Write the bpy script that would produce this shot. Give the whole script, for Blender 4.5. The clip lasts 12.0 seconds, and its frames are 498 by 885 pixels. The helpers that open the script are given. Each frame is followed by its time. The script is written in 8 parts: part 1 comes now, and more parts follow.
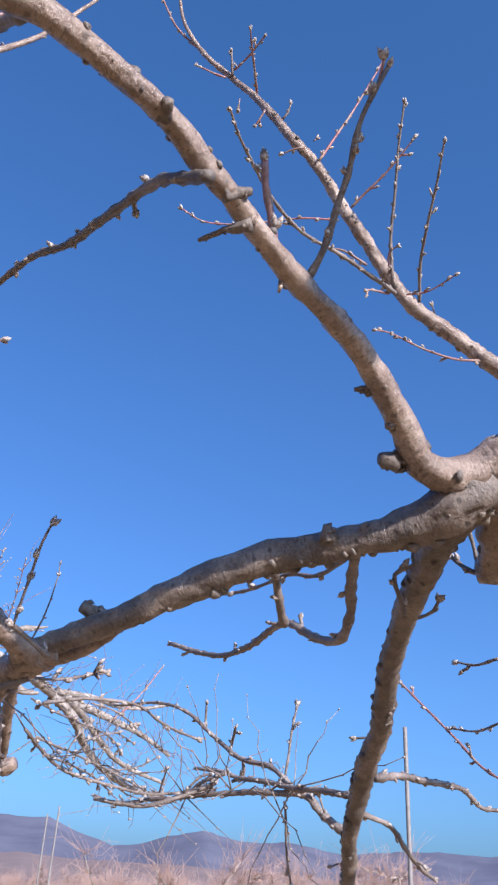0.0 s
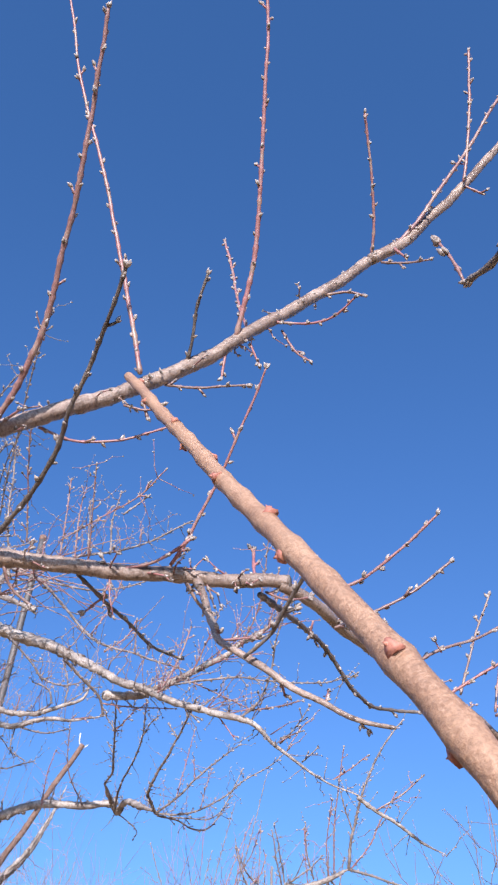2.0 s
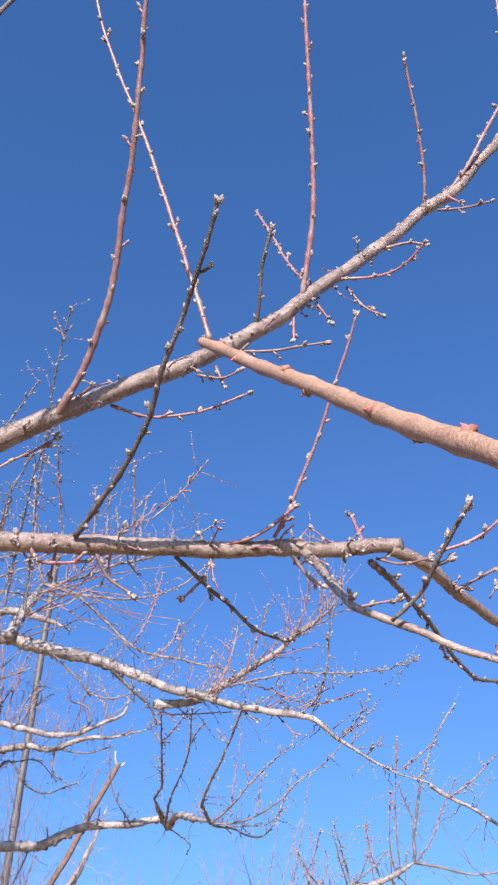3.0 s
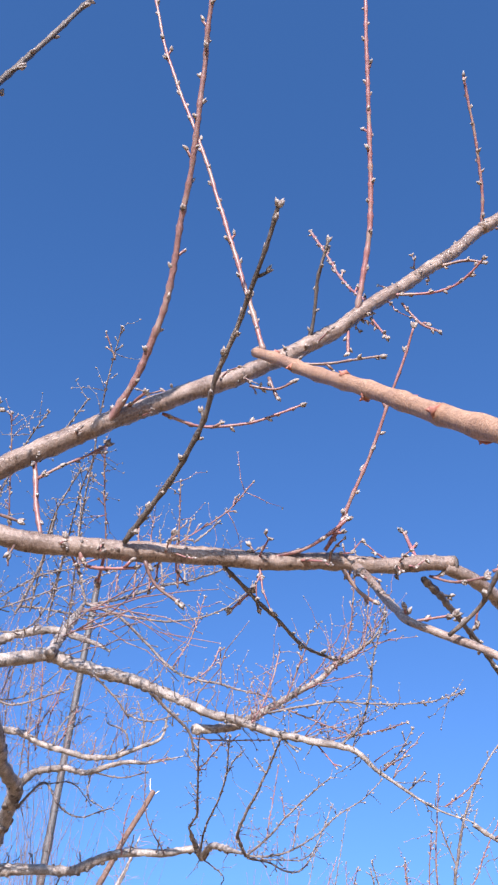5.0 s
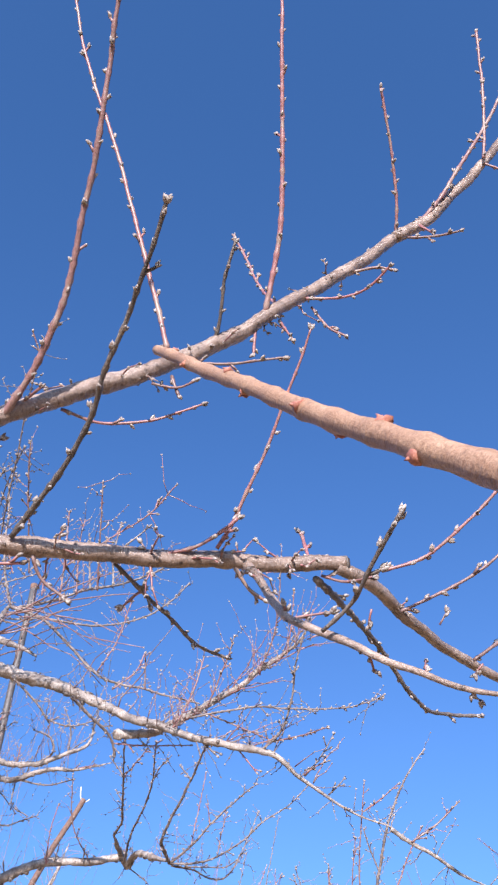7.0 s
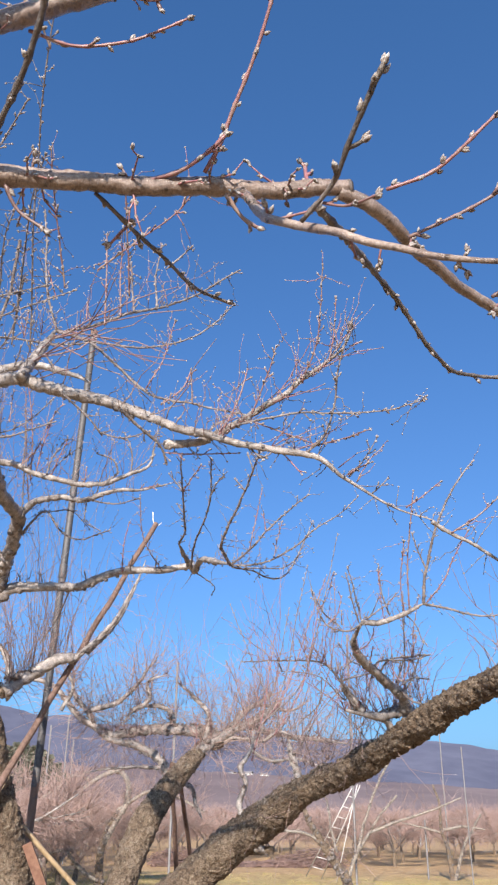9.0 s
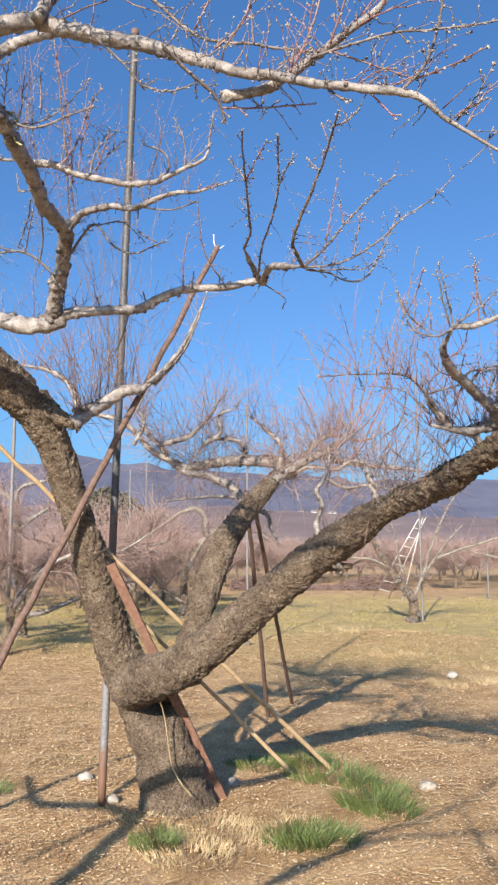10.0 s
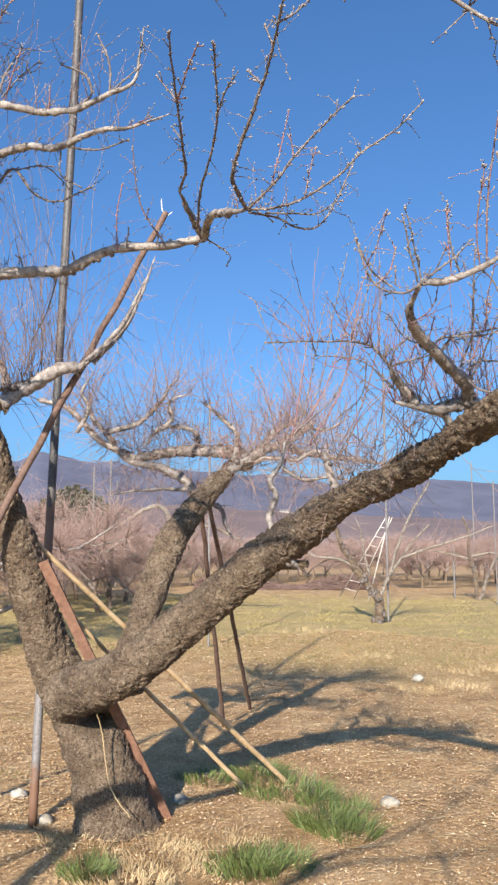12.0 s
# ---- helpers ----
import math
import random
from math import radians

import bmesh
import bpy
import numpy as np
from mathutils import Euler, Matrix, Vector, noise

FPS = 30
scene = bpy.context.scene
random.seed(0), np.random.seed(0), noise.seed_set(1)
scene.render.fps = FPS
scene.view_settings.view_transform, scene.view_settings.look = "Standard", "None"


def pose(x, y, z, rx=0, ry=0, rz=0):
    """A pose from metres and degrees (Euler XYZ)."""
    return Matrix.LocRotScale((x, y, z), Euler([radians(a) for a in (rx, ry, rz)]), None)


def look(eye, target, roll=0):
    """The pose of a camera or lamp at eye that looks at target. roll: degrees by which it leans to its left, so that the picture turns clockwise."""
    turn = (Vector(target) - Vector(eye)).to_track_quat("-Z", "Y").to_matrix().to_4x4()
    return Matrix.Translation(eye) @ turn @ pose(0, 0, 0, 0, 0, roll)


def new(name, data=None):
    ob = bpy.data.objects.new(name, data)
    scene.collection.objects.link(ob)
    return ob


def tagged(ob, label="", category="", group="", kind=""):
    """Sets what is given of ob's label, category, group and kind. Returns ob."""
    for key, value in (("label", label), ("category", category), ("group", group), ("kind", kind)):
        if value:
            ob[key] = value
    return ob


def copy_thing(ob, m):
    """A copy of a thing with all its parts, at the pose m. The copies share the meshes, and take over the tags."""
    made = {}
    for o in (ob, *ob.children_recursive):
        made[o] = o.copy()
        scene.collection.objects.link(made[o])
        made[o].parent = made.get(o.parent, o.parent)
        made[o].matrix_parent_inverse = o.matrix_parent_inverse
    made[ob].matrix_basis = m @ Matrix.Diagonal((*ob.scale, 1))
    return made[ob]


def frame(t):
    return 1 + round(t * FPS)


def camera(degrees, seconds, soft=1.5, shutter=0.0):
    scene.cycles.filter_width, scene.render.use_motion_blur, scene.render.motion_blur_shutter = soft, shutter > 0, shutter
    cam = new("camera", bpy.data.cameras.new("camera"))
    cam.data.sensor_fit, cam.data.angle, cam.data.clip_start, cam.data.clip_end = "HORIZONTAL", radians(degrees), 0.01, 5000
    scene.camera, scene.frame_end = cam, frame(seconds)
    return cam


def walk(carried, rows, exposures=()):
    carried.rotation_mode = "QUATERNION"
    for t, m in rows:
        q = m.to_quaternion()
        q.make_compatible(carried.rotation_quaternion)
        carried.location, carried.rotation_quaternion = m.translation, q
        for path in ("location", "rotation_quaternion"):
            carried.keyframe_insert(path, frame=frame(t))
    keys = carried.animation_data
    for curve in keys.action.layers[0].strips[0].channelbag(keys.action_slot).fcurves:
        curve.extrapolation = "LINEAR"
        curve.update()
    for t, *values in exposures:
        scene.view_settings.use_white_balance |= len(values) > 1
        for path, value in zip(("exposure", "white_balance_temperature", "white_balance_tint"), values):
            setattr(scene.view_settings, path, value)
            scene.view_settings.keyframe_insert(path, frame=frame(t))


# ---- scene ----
cam = camera(33.21, 12.0, soft=2.4)
# seconds, eye x y z, heading, pitch and roll in degrees
PATH = [
    (0, 1.188, -0.755, 1.584, 9.57, 29.13, 3.39),
    (0.2, 1.141, -0.754, 1.586, 14.44, 29.00, 4.78),
    (0.5, 1.068, -0.753, 1.593, 24.05, 28.29, 7.99),
    (0.7, 1.033, -0.752, 1.605, 29.43, 28.79, 7.68),
    (1, 1.001, -0.753, 1.621, 36.77, 31.14, 5.59),
    (1.5, 0.950, -0.698, 1.637, 48.65, 36.77, 4.81),
    (2, 0.876, -0.627, 1.643, 53.35, 38.18, 3.30),
    (2.5, 0.786, -0.647, 1.645, 51.38, 38.08, -1.77),
    (3, 0.734, -0.661, 1.650, 52.73, 38.68, -2.29),
    (3.2, 0.739, -0.661, 1.649, 54.11, 39.40, -1.48),
    (5, 0.709, -0.656, 1.641, 56.52, 40.80, 1.60),
    (5.5, 0.703, -0.659, 1.639, 57.23, 40.81, 2.25),
    (6, 0.703, -0.657, 1.640, 57.34, 40.76, 2.43),
    (6.5, 0.727, -0.634, 1.637, 54.58, 41.23, 0.97),
    (6.7, 0.737, -0.621, 1.635, 52.82, 41.52, 0.10),
    (8.3, 0.729, -0.566, 1.608, 49.94, 39.86, -1.37),
    (8.5, 0.713, -0.552, 1.597, 51.18, 36.12, -0.83),
    (8.6, 0.703, -0.541, 1.598, 52.73, 32.88, -0.26),
    (8.8, 0.685, -0.510, 1.584, 55.84, 27.52, 0.46),
    (9, 0.688, -0.484, 1.560, 57.15, 24.70, 0.51),
    (9.5, 0.597, -0.386, 1.494, 60.58, 12.39, -0.27),
    (10, 0.338, -0.307, 1.498, 61.63, 7.85, -0.21),
    (10.5, 0.158, -0.248, 1.518, 64.01, 8.06, 1.32),
    (11, 0.091, -0.079, 1.526, 66.15, 14.37, 1.45),
    (11.5, -0.007, 0.031, 1.480, 60.45, 11.16, 0.25),
    (12, 0.000, 0.000, 1.485, 59.50, 7.80, 0.00),
]


def stance(x, y, z, heading, pitch, roll):
    return pose(x, y, z, 90, 0, heading) @ pose(0, 0, 0, pitch, 0, 0) @ pose(0, 0, 0, 0, 0, roll)


walk(cam, [(t, stance(*row)) for t, *row in PATH], [(0, 0.88, 6350, 18), (1.2, 0.77, 6400, 19), (2.2, 0.86, 6500, 20), (6.0, 0.98, 6550, 21), (8.5, 0.84, 6650, 17), (9.5, 0.78, 7100, 11), (12, 0.79, 7150, 11)])

# ---- light ----
SUN_TO = Vector((0.668, -0.623, 0.4067)).normalized()
sun_up = math.asin(SUN_TO.z)
world = bpy.data.worlds.new("sky")
scene.world = world
world.use_nodes = True
wn = world.node_tree.nodes
sky = wn.new("ShaderNodeTexSky")
sky.sky_type = "NISHITA"
sky.sun_disc = False
sky.sun_elevation = sun_up
sky.sun_rotation = math.atan2(SUN_TO.x, SUN_TO.y)
sky.altitude = 300
sky.air_density = 1.0
sky.dust_density = 3.2
sky.ozone_density = 3.0
tint, clear = wn.new("ShaderNodeMix"), wn.new("ShaderNodeMix")
for node, mode, colour in ((tint, "MULTIPLY", (0.42, 0.68, 0.97, 1)), (clear, "ADD", (0.0, 0.13, 0.36, 1))):
    node.data_type, node.blend_type = "RGBA", mode
    node.inputs[0].default_value, node.inputs[7].default_value = 1.0, colour
world.node_tree.links.new(sky.outputs[0], tint.inputs[6])
world.node_tree.links.new(tint.outputs[2], clear.inputs[6])
world.node_tree.links.new(clear.outputs[2], wn["Background"].inputs[0])
wn["Background"].inputs[1].default_value = 0.112
lamp = bpy.data.lights.new("sun", "SUN")
lamp.energy, lamp.angle, lamp.color = 5.0, radians(0.53), (1.0, 0.91, 0.80)
sun = new("sun", lamp)
sun.matrix_world = look(SUN_TO * 50, (0, 0, 0))


# ---- materials ----
def shader(name, rough=0.8):
    m = bpy.data.materials.new(name)
    m.use_nodes = True
    nt = m.node_tree
    bsdf = nt.nodes["Principled BSDF"]
    bsdf.inputs["Roughness"].default_value = rough
    return m, nt, bsdf


def add(nt, kind, **values):
    n = nt.nodes.new(kind)
    for k, v in values.items():
        n.inputs[k.replace("_", " ")].default_value = v
    return n


def ramp(nt, source, *stops):
    r = nt.nodes.new("ShaderNodeValToRGB")
    e = r.color_ramp.elements
    while len(e) < len(stops):
        e.new(0.5)
    for el, (p, c) in zip(e, stops):
        el.position, el.color = p, (*c, 1)
    nt.links.new(source, r.inputs[0])
    return r.outputs[0]


def blend(nt, fac, a, b, mode="MIX"):
    n = nt.nodes.new("ShaderNodeMix")
    n.data_type, n.blend_type = "RGBA", mode
    if isinstance(fac, float):
        n.inputs[0].default_value = fac
    else:
        nt.links.new(fac, n.inputs[0])
    for i, v in ((6, a), (7, b)):
        if isinstance(v, tuple):
            n.inputs[i].default_value = (*v, 1)
        else:
            nt.links.new(v, n.inputs[i])
    return n.outputs[2]


def coords(nt, scale=(1, 1, 1), kind="Object"):
    c, m = nt.nodes.new("ShaderNodeTexCoord"), nt.nodes.new("ShaderNodeMapping")
    m.inputs["Scale"].default_value = scale
    nt.links.new(c.outputs[kind], m.inputs[0])
    return m.outputs[0]


def noise_tex(nt, at, scale, detail=4.0, rough=0.6):
    n = add(nt, "ShaderNodeTexNoise", Scale=scale, Detail=detail, Roughness=rough)
    nt.links.new(at, n.inputs["Vector"])
    return n.outputs[0]


def bump(nt, bsdf, height, strength, distance):
    n = add(nt, "ShaderNodeBump", Strength=strength, Distance=distance)
    nt.links.new(height, n.inputs["Height"])
    nt.links.new(n.outputs[0], bsdf.inputs["Normal"])


def old_bark():
    m, nt, bsdf = shader("old_bark", 0.9)
    at = coords(nt)
    v = add(nt, "ShaderNodeTexVoronoi", Scale=75.0)
    warp = add(nt, "ShaderNodeTexNoise", Scale=24.0, Detail=5.0)
    nt.links.new(at, warp.inputs["Vector"])
    mix = blend(nt, 0.09, at, warp.outputs[1])
    nt.links.new(mix, v.inputs["Vector"])
    fine = noise_tex(nt, at, 190.0, 6.0, 0.7)
    big = noise_tex(nt, at, 9.0, 5.0)
    tone = ramp(nt, big, (0.3, (0.15, 0.108, 0.078)), (0.5, (0.28, 0.212, 0.155)), (0.72, (0.42, 0.34, 0.262)))
    scale_tone = ramp(nt, v.outputs[0], (0.0, (1, 1, 1)), (0.55, (0.75, 0.72, 0.7)), (0.9, (0.25, 0.22, 0.2)))
    col = blend(nt, 0.85, tone, scale_tone, "MULTIPLY")
    lichen = ramp(nt, noise_tex(nt, at, 44.0, 7.0, 0.8), (0.54, (0, 0, 0)), (0.66, (0.85, 0.85, 0.85)))
    col = blend(nt, lichen, col, (0.49, 0.43, 0.33))
    crack = ramp(nt, noise_tex(nt, at, 62.0, 7.0, 0.8), (0.38, (0.22, 0.185, 0.16)), (0.5, (1, 1, 1)))
    col = blend(nt, 0.9, col, crack, "MULTIPLY")
    nt.links.new(col, bsdf.inputs["Base Color"])
    h = blend(nt, 0.45, v.outputs[0], fine)
    bump(nt, bsdf, h, 1.0, 0.03)
    return m


def around(nt, scale):
    """Places on a limb's skin: along it, and round it."""
    c, m = nt.nodes.new("ShaderNodeAttribute"), nt.nodes.new("ShaderNodeMapping")
    c.attribute_name = "wrap"
    m.inputs["Scale"].default_value = scale
    nt.links.new(c.outputs["Vector"], m.inputs[0])
    return m.outputs[0]


def limb_bark(name, dark, mid, pale, marks=0.5, rough=0.34, bands=0.3):
    """Young bark: satin, with rings, short cross-wise pores, scuffs and grey patches."""
    m, nt, bsdf = shader(name, rough)
    at = coords(nt)
    patch = noise_tex(nt, at, 22.0, 6.0, 0.68)
    fine = noise_tex(nt, at, 330.0, 4.0, 0.75)
    col = ramp(nt, patch, (0.33, dark), (0.5, mid), (0.66, pale))
    grain = ramp(nt, fine, (0.36, (0.55, 0.5, 0.47)), (0.58, (1.05, 1.05, 1.05)))
    col = blend(nt, 0.75, col, grain, "MULTIPLY")
    rings = noise_tex(nt, around(nt, (260, 60, 60)), 1.0, 5.0, 0.75)
    col = blend(nt, bands, col, ramp(nt, rings, (0.34, (0.5, 0.45, 0.42)), (0.5, (1, 1, 1)), (0.68, (1.22, 1.22, 1.22))), "MULTIPLY")
    spot = add(nt, "ShaderNodeTexVoronoi", Scale=1.0)
    nt.links.new(around(nt, (330, 120, 120)), spot.inputs["Vector"])
    pits = ramp(nt, spot.outputs[0], (0.14, (1, 1, 1)), (0.3, (0, 0, 0)))
    few = ramp(nt, noise_tex(nt, at, 60.0, 2.0), (0.48, (0, 0, 0)), (0.6, (marks, marks, marks)))
    dots = blend(nt, 1.0, pits, few, "MULTIPLY")
    col = blend(nt, dots, col, tuple(0.4 * c for c in dark))
    scar = add(nt, "ShaderNodeTexVoronoi", Scale=1.0)
    nt.links.new(around(nt, (95, 70, 70)), scar.inputs["Vector"])
    pock = ramp(nt, scar.outputs[0], (0.10, (marks, marks, marks)), (0.22, (0, 0, 0)))
    col = blend(nt, pock, col, tuple(0.45 * c for c in dark))
    nt.links.new(col, bsdf.inputs["Base Color"])
    gloss = ramp(nt, patch, (0.35, (rough - 0.1,) * 3), (0.65, (rough + 0.12,) * 3))
    nt.links.new(gloss, bsdf.inputs["Roughness"])
    bump(nt, bsdf, blend(nt, 0.5, blend(nt, 0.2, fine, spot.outputs[0]), rings), 0.7, 0.004)
    return m


def shoot_bark():
    m, nt, bsdf = shader("shoot_bark", 0.42)
    at = coords(nt)
    info = nt.nodes.new("ShaderNodeObjectInfo")
    base = ramp(nt, info.outputs["Random"], (0.0, (0.16, 0.115, 0.112)), (0.4, (0.24, 0.135, 0.136)), (1.0, (0.32, 0.145, 0.158)))
    fine = noise_tex(nt, at, 320.0, 3.0)
    col = blend(nt, 0.8, base, ramp(nt, fine, (0.35, (0.6, 0.55, 0.5)), (0.65, (1.15, 1.1, 1.1))), "MULTIPLY")
    grey = ramp(nt, noise_tex(nt, at, 28.0, 4.0), (0.5, (0, 0, 0)), (0.62, (0.75, 0.75, 0.75)))
    col = blend(nt, grey, col, (0.26, 0.21, 0.18))
    nt.links.new(col, bsdf.inputs["Base Color"])
    bump(nt, bsdf, fine, 0.25, 0.0008)
    return m


def bud_scales():
    m, nt, bsdf = shader("bud_scales", 0.75)
    at = coords(nt)
    n = noise_tex(nt, at, 420.0, 3.0)
    col = ramp(nt, n, (0.36, (0.12, 0.085, 0.075)), (0.5, (0.25, 0.225, 0.218)), (0.66, (0.44, 0.43, 0.42)))
    nt.links.new(col, bsdf.inputs["Base Color"])
    bump(nt, bsdf, n, 0.4, 0.001)
    return m


def plain(name, a, b, rough=0.7, scale=30.0, metal=0.0, depth=0.001):
    m, nt, bsdf = shader(name, rough)
    bsdf.inputs["Metallic"].default_value = metal
    at = coords(nt)
    n = noise_tex(nt, at, scale, 6.0, 0.65)
    nt.links.new(ramp(nt, n, (0.35, a), (0.65, b)), bsdf.inputs["Base Color"])
    bump(nt, bsdf, noise_tex(nt, at, scale * 6, 4.0), 0.4, depth)
    return m


def ground_soil():
    m, nt, bsdf = shader("orchard_ground", 0.95)
    at = coords(nt)
    big = noise_tex(nt, at, 0.22, 5.0, 0.6)
    mid = noise_tex(nt, at, 2.6, 6.0, 0.65)
    fine = noise_tex(nt, at, 38.0, 6.0, 0.75)
    col = ramp(nt, mid, (0.3, (0.295, 0.175, 0.083)), (0.5, (0.49, 0.32, 0.165)), (0.7, (0.66, 0.475, 0.28)))
    col = blend(nt, 0.75, col, ramp(nt, fine, (0.3, (0.4, 0.36, 0.32)), (0.55, (0.95, 0.93, 0.9)), (0.75, (1.35, 1.3, 1.2))), "MULTIPLY")
    # mown strips of turf between the rows, and dry grass farther off
    sep = nt.nodes.new("ShaderNodeSeparateXYZ")
    nt.links.new(at, sep.inputs[0])
    along = add(nt, "ShaderNodeVectorMath")
    along.operation = "DOT_PRODUCT"
    nt.links.new(at, along.inputs[0])
    along.inputs[1].default_value = (-0.72, 0.69, 0)
    wob = nt.nodes.new("ShaderNodeMath")
    wob.operation = "MULTIPLY_ADD"
    nt.links.new(big, wob.inputs[0])
    wob.inputs[1].default_value = 7.0
    nt.links.new(along.outputs["Value"], wob.inputs[2])
    strip = nt.nodes.new("ShaderNodeMapRange")
    for i, v in ((1, 13.0), (2, 46.0), (3, 0.0), (4, 1.0)):
        strip.inputs[i].default_value = v
    nt.links.new(wob.outputs[0], strip.inputs[0])
    turf = ramp(nt, strip.outputs[0], (0.0, (0, 0, 0)), (0.12, (0.75, 0.75, 0.75)), (0.5, (0.7, 0.7, 0.7)), (0.75, (0.05, 0.05, 0.05)))
    green = ramp(nt, noise_tex(nt, at, 0.9, 7.0, 0.75), (0.33, (0.58, 0.40, 0.20)), (0.44, (0.49, 0.37, 0.165)), (0.55, (0.36, 0.31, 0.115)), (0.64, (0.44, 0.34, 0.145)), (0.72, (0.57, 0.41, 0.21)))
    green = blend(nt, 0.8, green, ramp(nt, noise_tex(nt, at, 14.0, 6.0, 0.75), (0.32, (0.45, 0.42, 0.38)), (0.55, (1, 1, 1)), (0.72, (1.3, 1.25, 1.15))), "MULTIPLY")
    col = blend(nt, turf, col, green)
    nt.links.new(col, bsdf.inputs["Base Color"])
    bump(nt, bsdf, fine, 0.8, 0.03)
    return m


def galvanised():
    m, nt, bsdf = shader("galvanised_pipe", 0.6)
    at = coords(nt)
    sep = nt.nodes.new("ShaderNodeSeparateXYZ")
    nt.links.new(at, sep.inputs[0])
    n = noise_tex(nt, at, 22.0, 5.0)
    low = nt.nodes.new("ShaderNodeMath")
    low.operation = "MULTIPLY_ADD"
    nt.links.new(n, low.inputs[0])
    low.inputs[1].default_value, low.inputs[2].default_value = 0.6, 0.0
    nt.links.new(sep.outputs[2], low.inputs[2])
    fifth = nt.nodes.new("ShaderNodeMath")
    fifth.operation = "MULTIPLY"
    fifth.inputs[1].default_value = 0.2
    nt.links.new(low.outputs[0], fifth.inputs[0])
    # rusty foot, and a brown band higher up the pipe
    rust_and_band = ramp(nt, fifth.outputs[0], (0.11, (1, 1, 1)), (0.15, (0, 0, 0)), (0.27, (0, 0, 0)), (0.30, (0.8, 0.8, 0.8)), (0.42, (0.7, 0.7, 0.7)), (0.43, (0, 0, 0)))
    zinc = ramp(nt, noise_tex(nt, at, 60.0, 5.0), (0.35, (0.13, 0.13, 0.135)), (0.65, (0.21, 0.21, 0.215)))
    # sunlit lower and shaded upper pipe painted into the zinc tone
    zinc = blend(nt, 1.0, zinc, ramp(nt, fifth.outputs[0], (0.27, (1.25, 1.25, 1.3)), (0.42, (0.5, 0.5, 0.52))), "MULTIPLY")
    col = blend(nt, rust_and_band, zinc, (0.17, 0.095, 0.065))
    nt.links.new(col, bsdf.inputs["Base Color"])
    metal = ramp(nt, rust_and_band, (0.0, (0.25, 0.25, 0.25)), (1.0, (0, 0, 0)))
    nt.links.new(metal, bsdf.inputs["Metallic"])
    bump(nt, bsdf, n, 0.2, 0.001)
    return m


def hill(name, a, b):
    m, nt, bsdf = shader(name, 1.0)
    at = coords(nt)
    n = noise_tex(nt, at, 0.006, 8.0, 0.65)
    nt.links.new(ramp(nt, n, (0.35, a), (0.65, b)), bsdf.inputs["Base Color"])
    return m


BARK = old_bark()
LIMB = limb_bark("limb_bark", (0.152, 0.117, 0.101), (0.245, 0.193, 0.168), (0.375, 0.312, 0.278), 0.8, 0.30)
# dark bark, its tone partly shade painted in for thin overhead branches
DARK = limb_bark("dark_bark", (0.075, 0.065, 0.062), (0.128, 0.112, 0.106), (0.21, 0.188, 0.177), 0.0, 0.5, 0.25)
GREY_LIMB = limb_bark("grey_limb_bark", (0.12, 0.105, 0.10), (0.28, 0.258, 0.248), (0.48, 0.455, 0.44), 0.7, 0.5, 0.5)
OLD_LIMB = limb_bark("old_limb_bark", (0.13, 0.112, 0.098), (0.255, 0.228, 0.20), (0.42, 0.385, 0.345), 0.5, 0.7, 0.45)
# darker copy of the limb bark: shade on two lower limbs painted in
SHADED_LIMB = limb_bark("shaded_limb_bark", (0.075, 0.064, 0.060), (0.14, 0.12, 0.112), (0.26, 0.225, 0.205), 0.8, 0.45)
SHOOT = shoot_bark()
BUD = bud_scales()
TWIG = limb_bark("grey_twig_bark", (0.10, 0.085, 0.083), (0.18, 0.156, 0.152), (0.30, 0.27, 0.265), 0.3, 0.5)
PALE_STONE = plain("pale_stone", (0.30, 0.28, 0.245), (0.48, 0.46, 0.415), 0.85, 16.0, 0.0, 0.006)
ROPE = plain("yellow_green_rope", (0.22, 0.22, 0.07), (0.50, 0.47, 0.25), 0.9, 120.0)
FAR_TWIG = plain("pink_twigs", (0.25, 0.165, 0.148), (0.39, 0.282, 0.252), 0.7, 3.0)
DULL = plain("dull_steel", (0.15, 0.145, 0.15), (0.21, 0.205, 0.21), 0.6, 20.0)
GROUND = ground_soil()
ZINC = galvanised()
RUST = plain("rusty_steel", (0.105, 0.065, 0.052), (0.19, 0.125, 0.105), 0.85, 40.0)
RED_BOARD = plain("weathered_red_paint", (0.15, 0.075, 0.052), (0.25, 0.14, 0.10), 0.85, 24.0)
BAMBOO = plain("dry_bamboo", (0.36, 0.25, 0.14), (0.52, 0.39, 0.25), 0.6, 18.0)
STONE = plain("grey_stone", (0.20, 0.18, 0.155), (0.38, 0.35, 0.31), 0.85, 16.0, 0.0, 0.006)
PEELED = limb_bark("peeled_branch", (0.27, 0.165, 0.112), (0.335, 0.212, 0.145), (0.41, 0.272, 0.19), 0.3, 0.5, 0.12)
PEELED_KNOT = plain("bud_scar", (0.24, 0.085, 0.07), (0.42, 0.19, 0.14), 0.7, 90.0)
CUT_WOOD = plain("cut_wood", (0.30, 0.22, 0.14), (0.46, 0.36, 0.25), 0.9, 60.0)
GRASS = plain("green_grass", (0.06, 0.095, 0.025), (0.135, 0.175, 0.055), 0.6, 12.0)
HAY = plain("dry_grass", (0.30, 0.22, 0.12), (0.52, 0.41, 0.25), 0.8, 20.0)
ALU = plain("aluminium", (0.52, 0.51, 0.50), (0.64, 0.63, 0.62), 0.5, 10.0, 0.1)
WHITE_WALL = plain("white_render", (0.66, 0.64, 0.60), (0.78, 0.77, 0.74), 0.8, 2.0)
ROOF = plain("grey_roof", (0.20, 0.19, 0.19), (0.30, 0.28, 0.27), 0.7, 3.0)
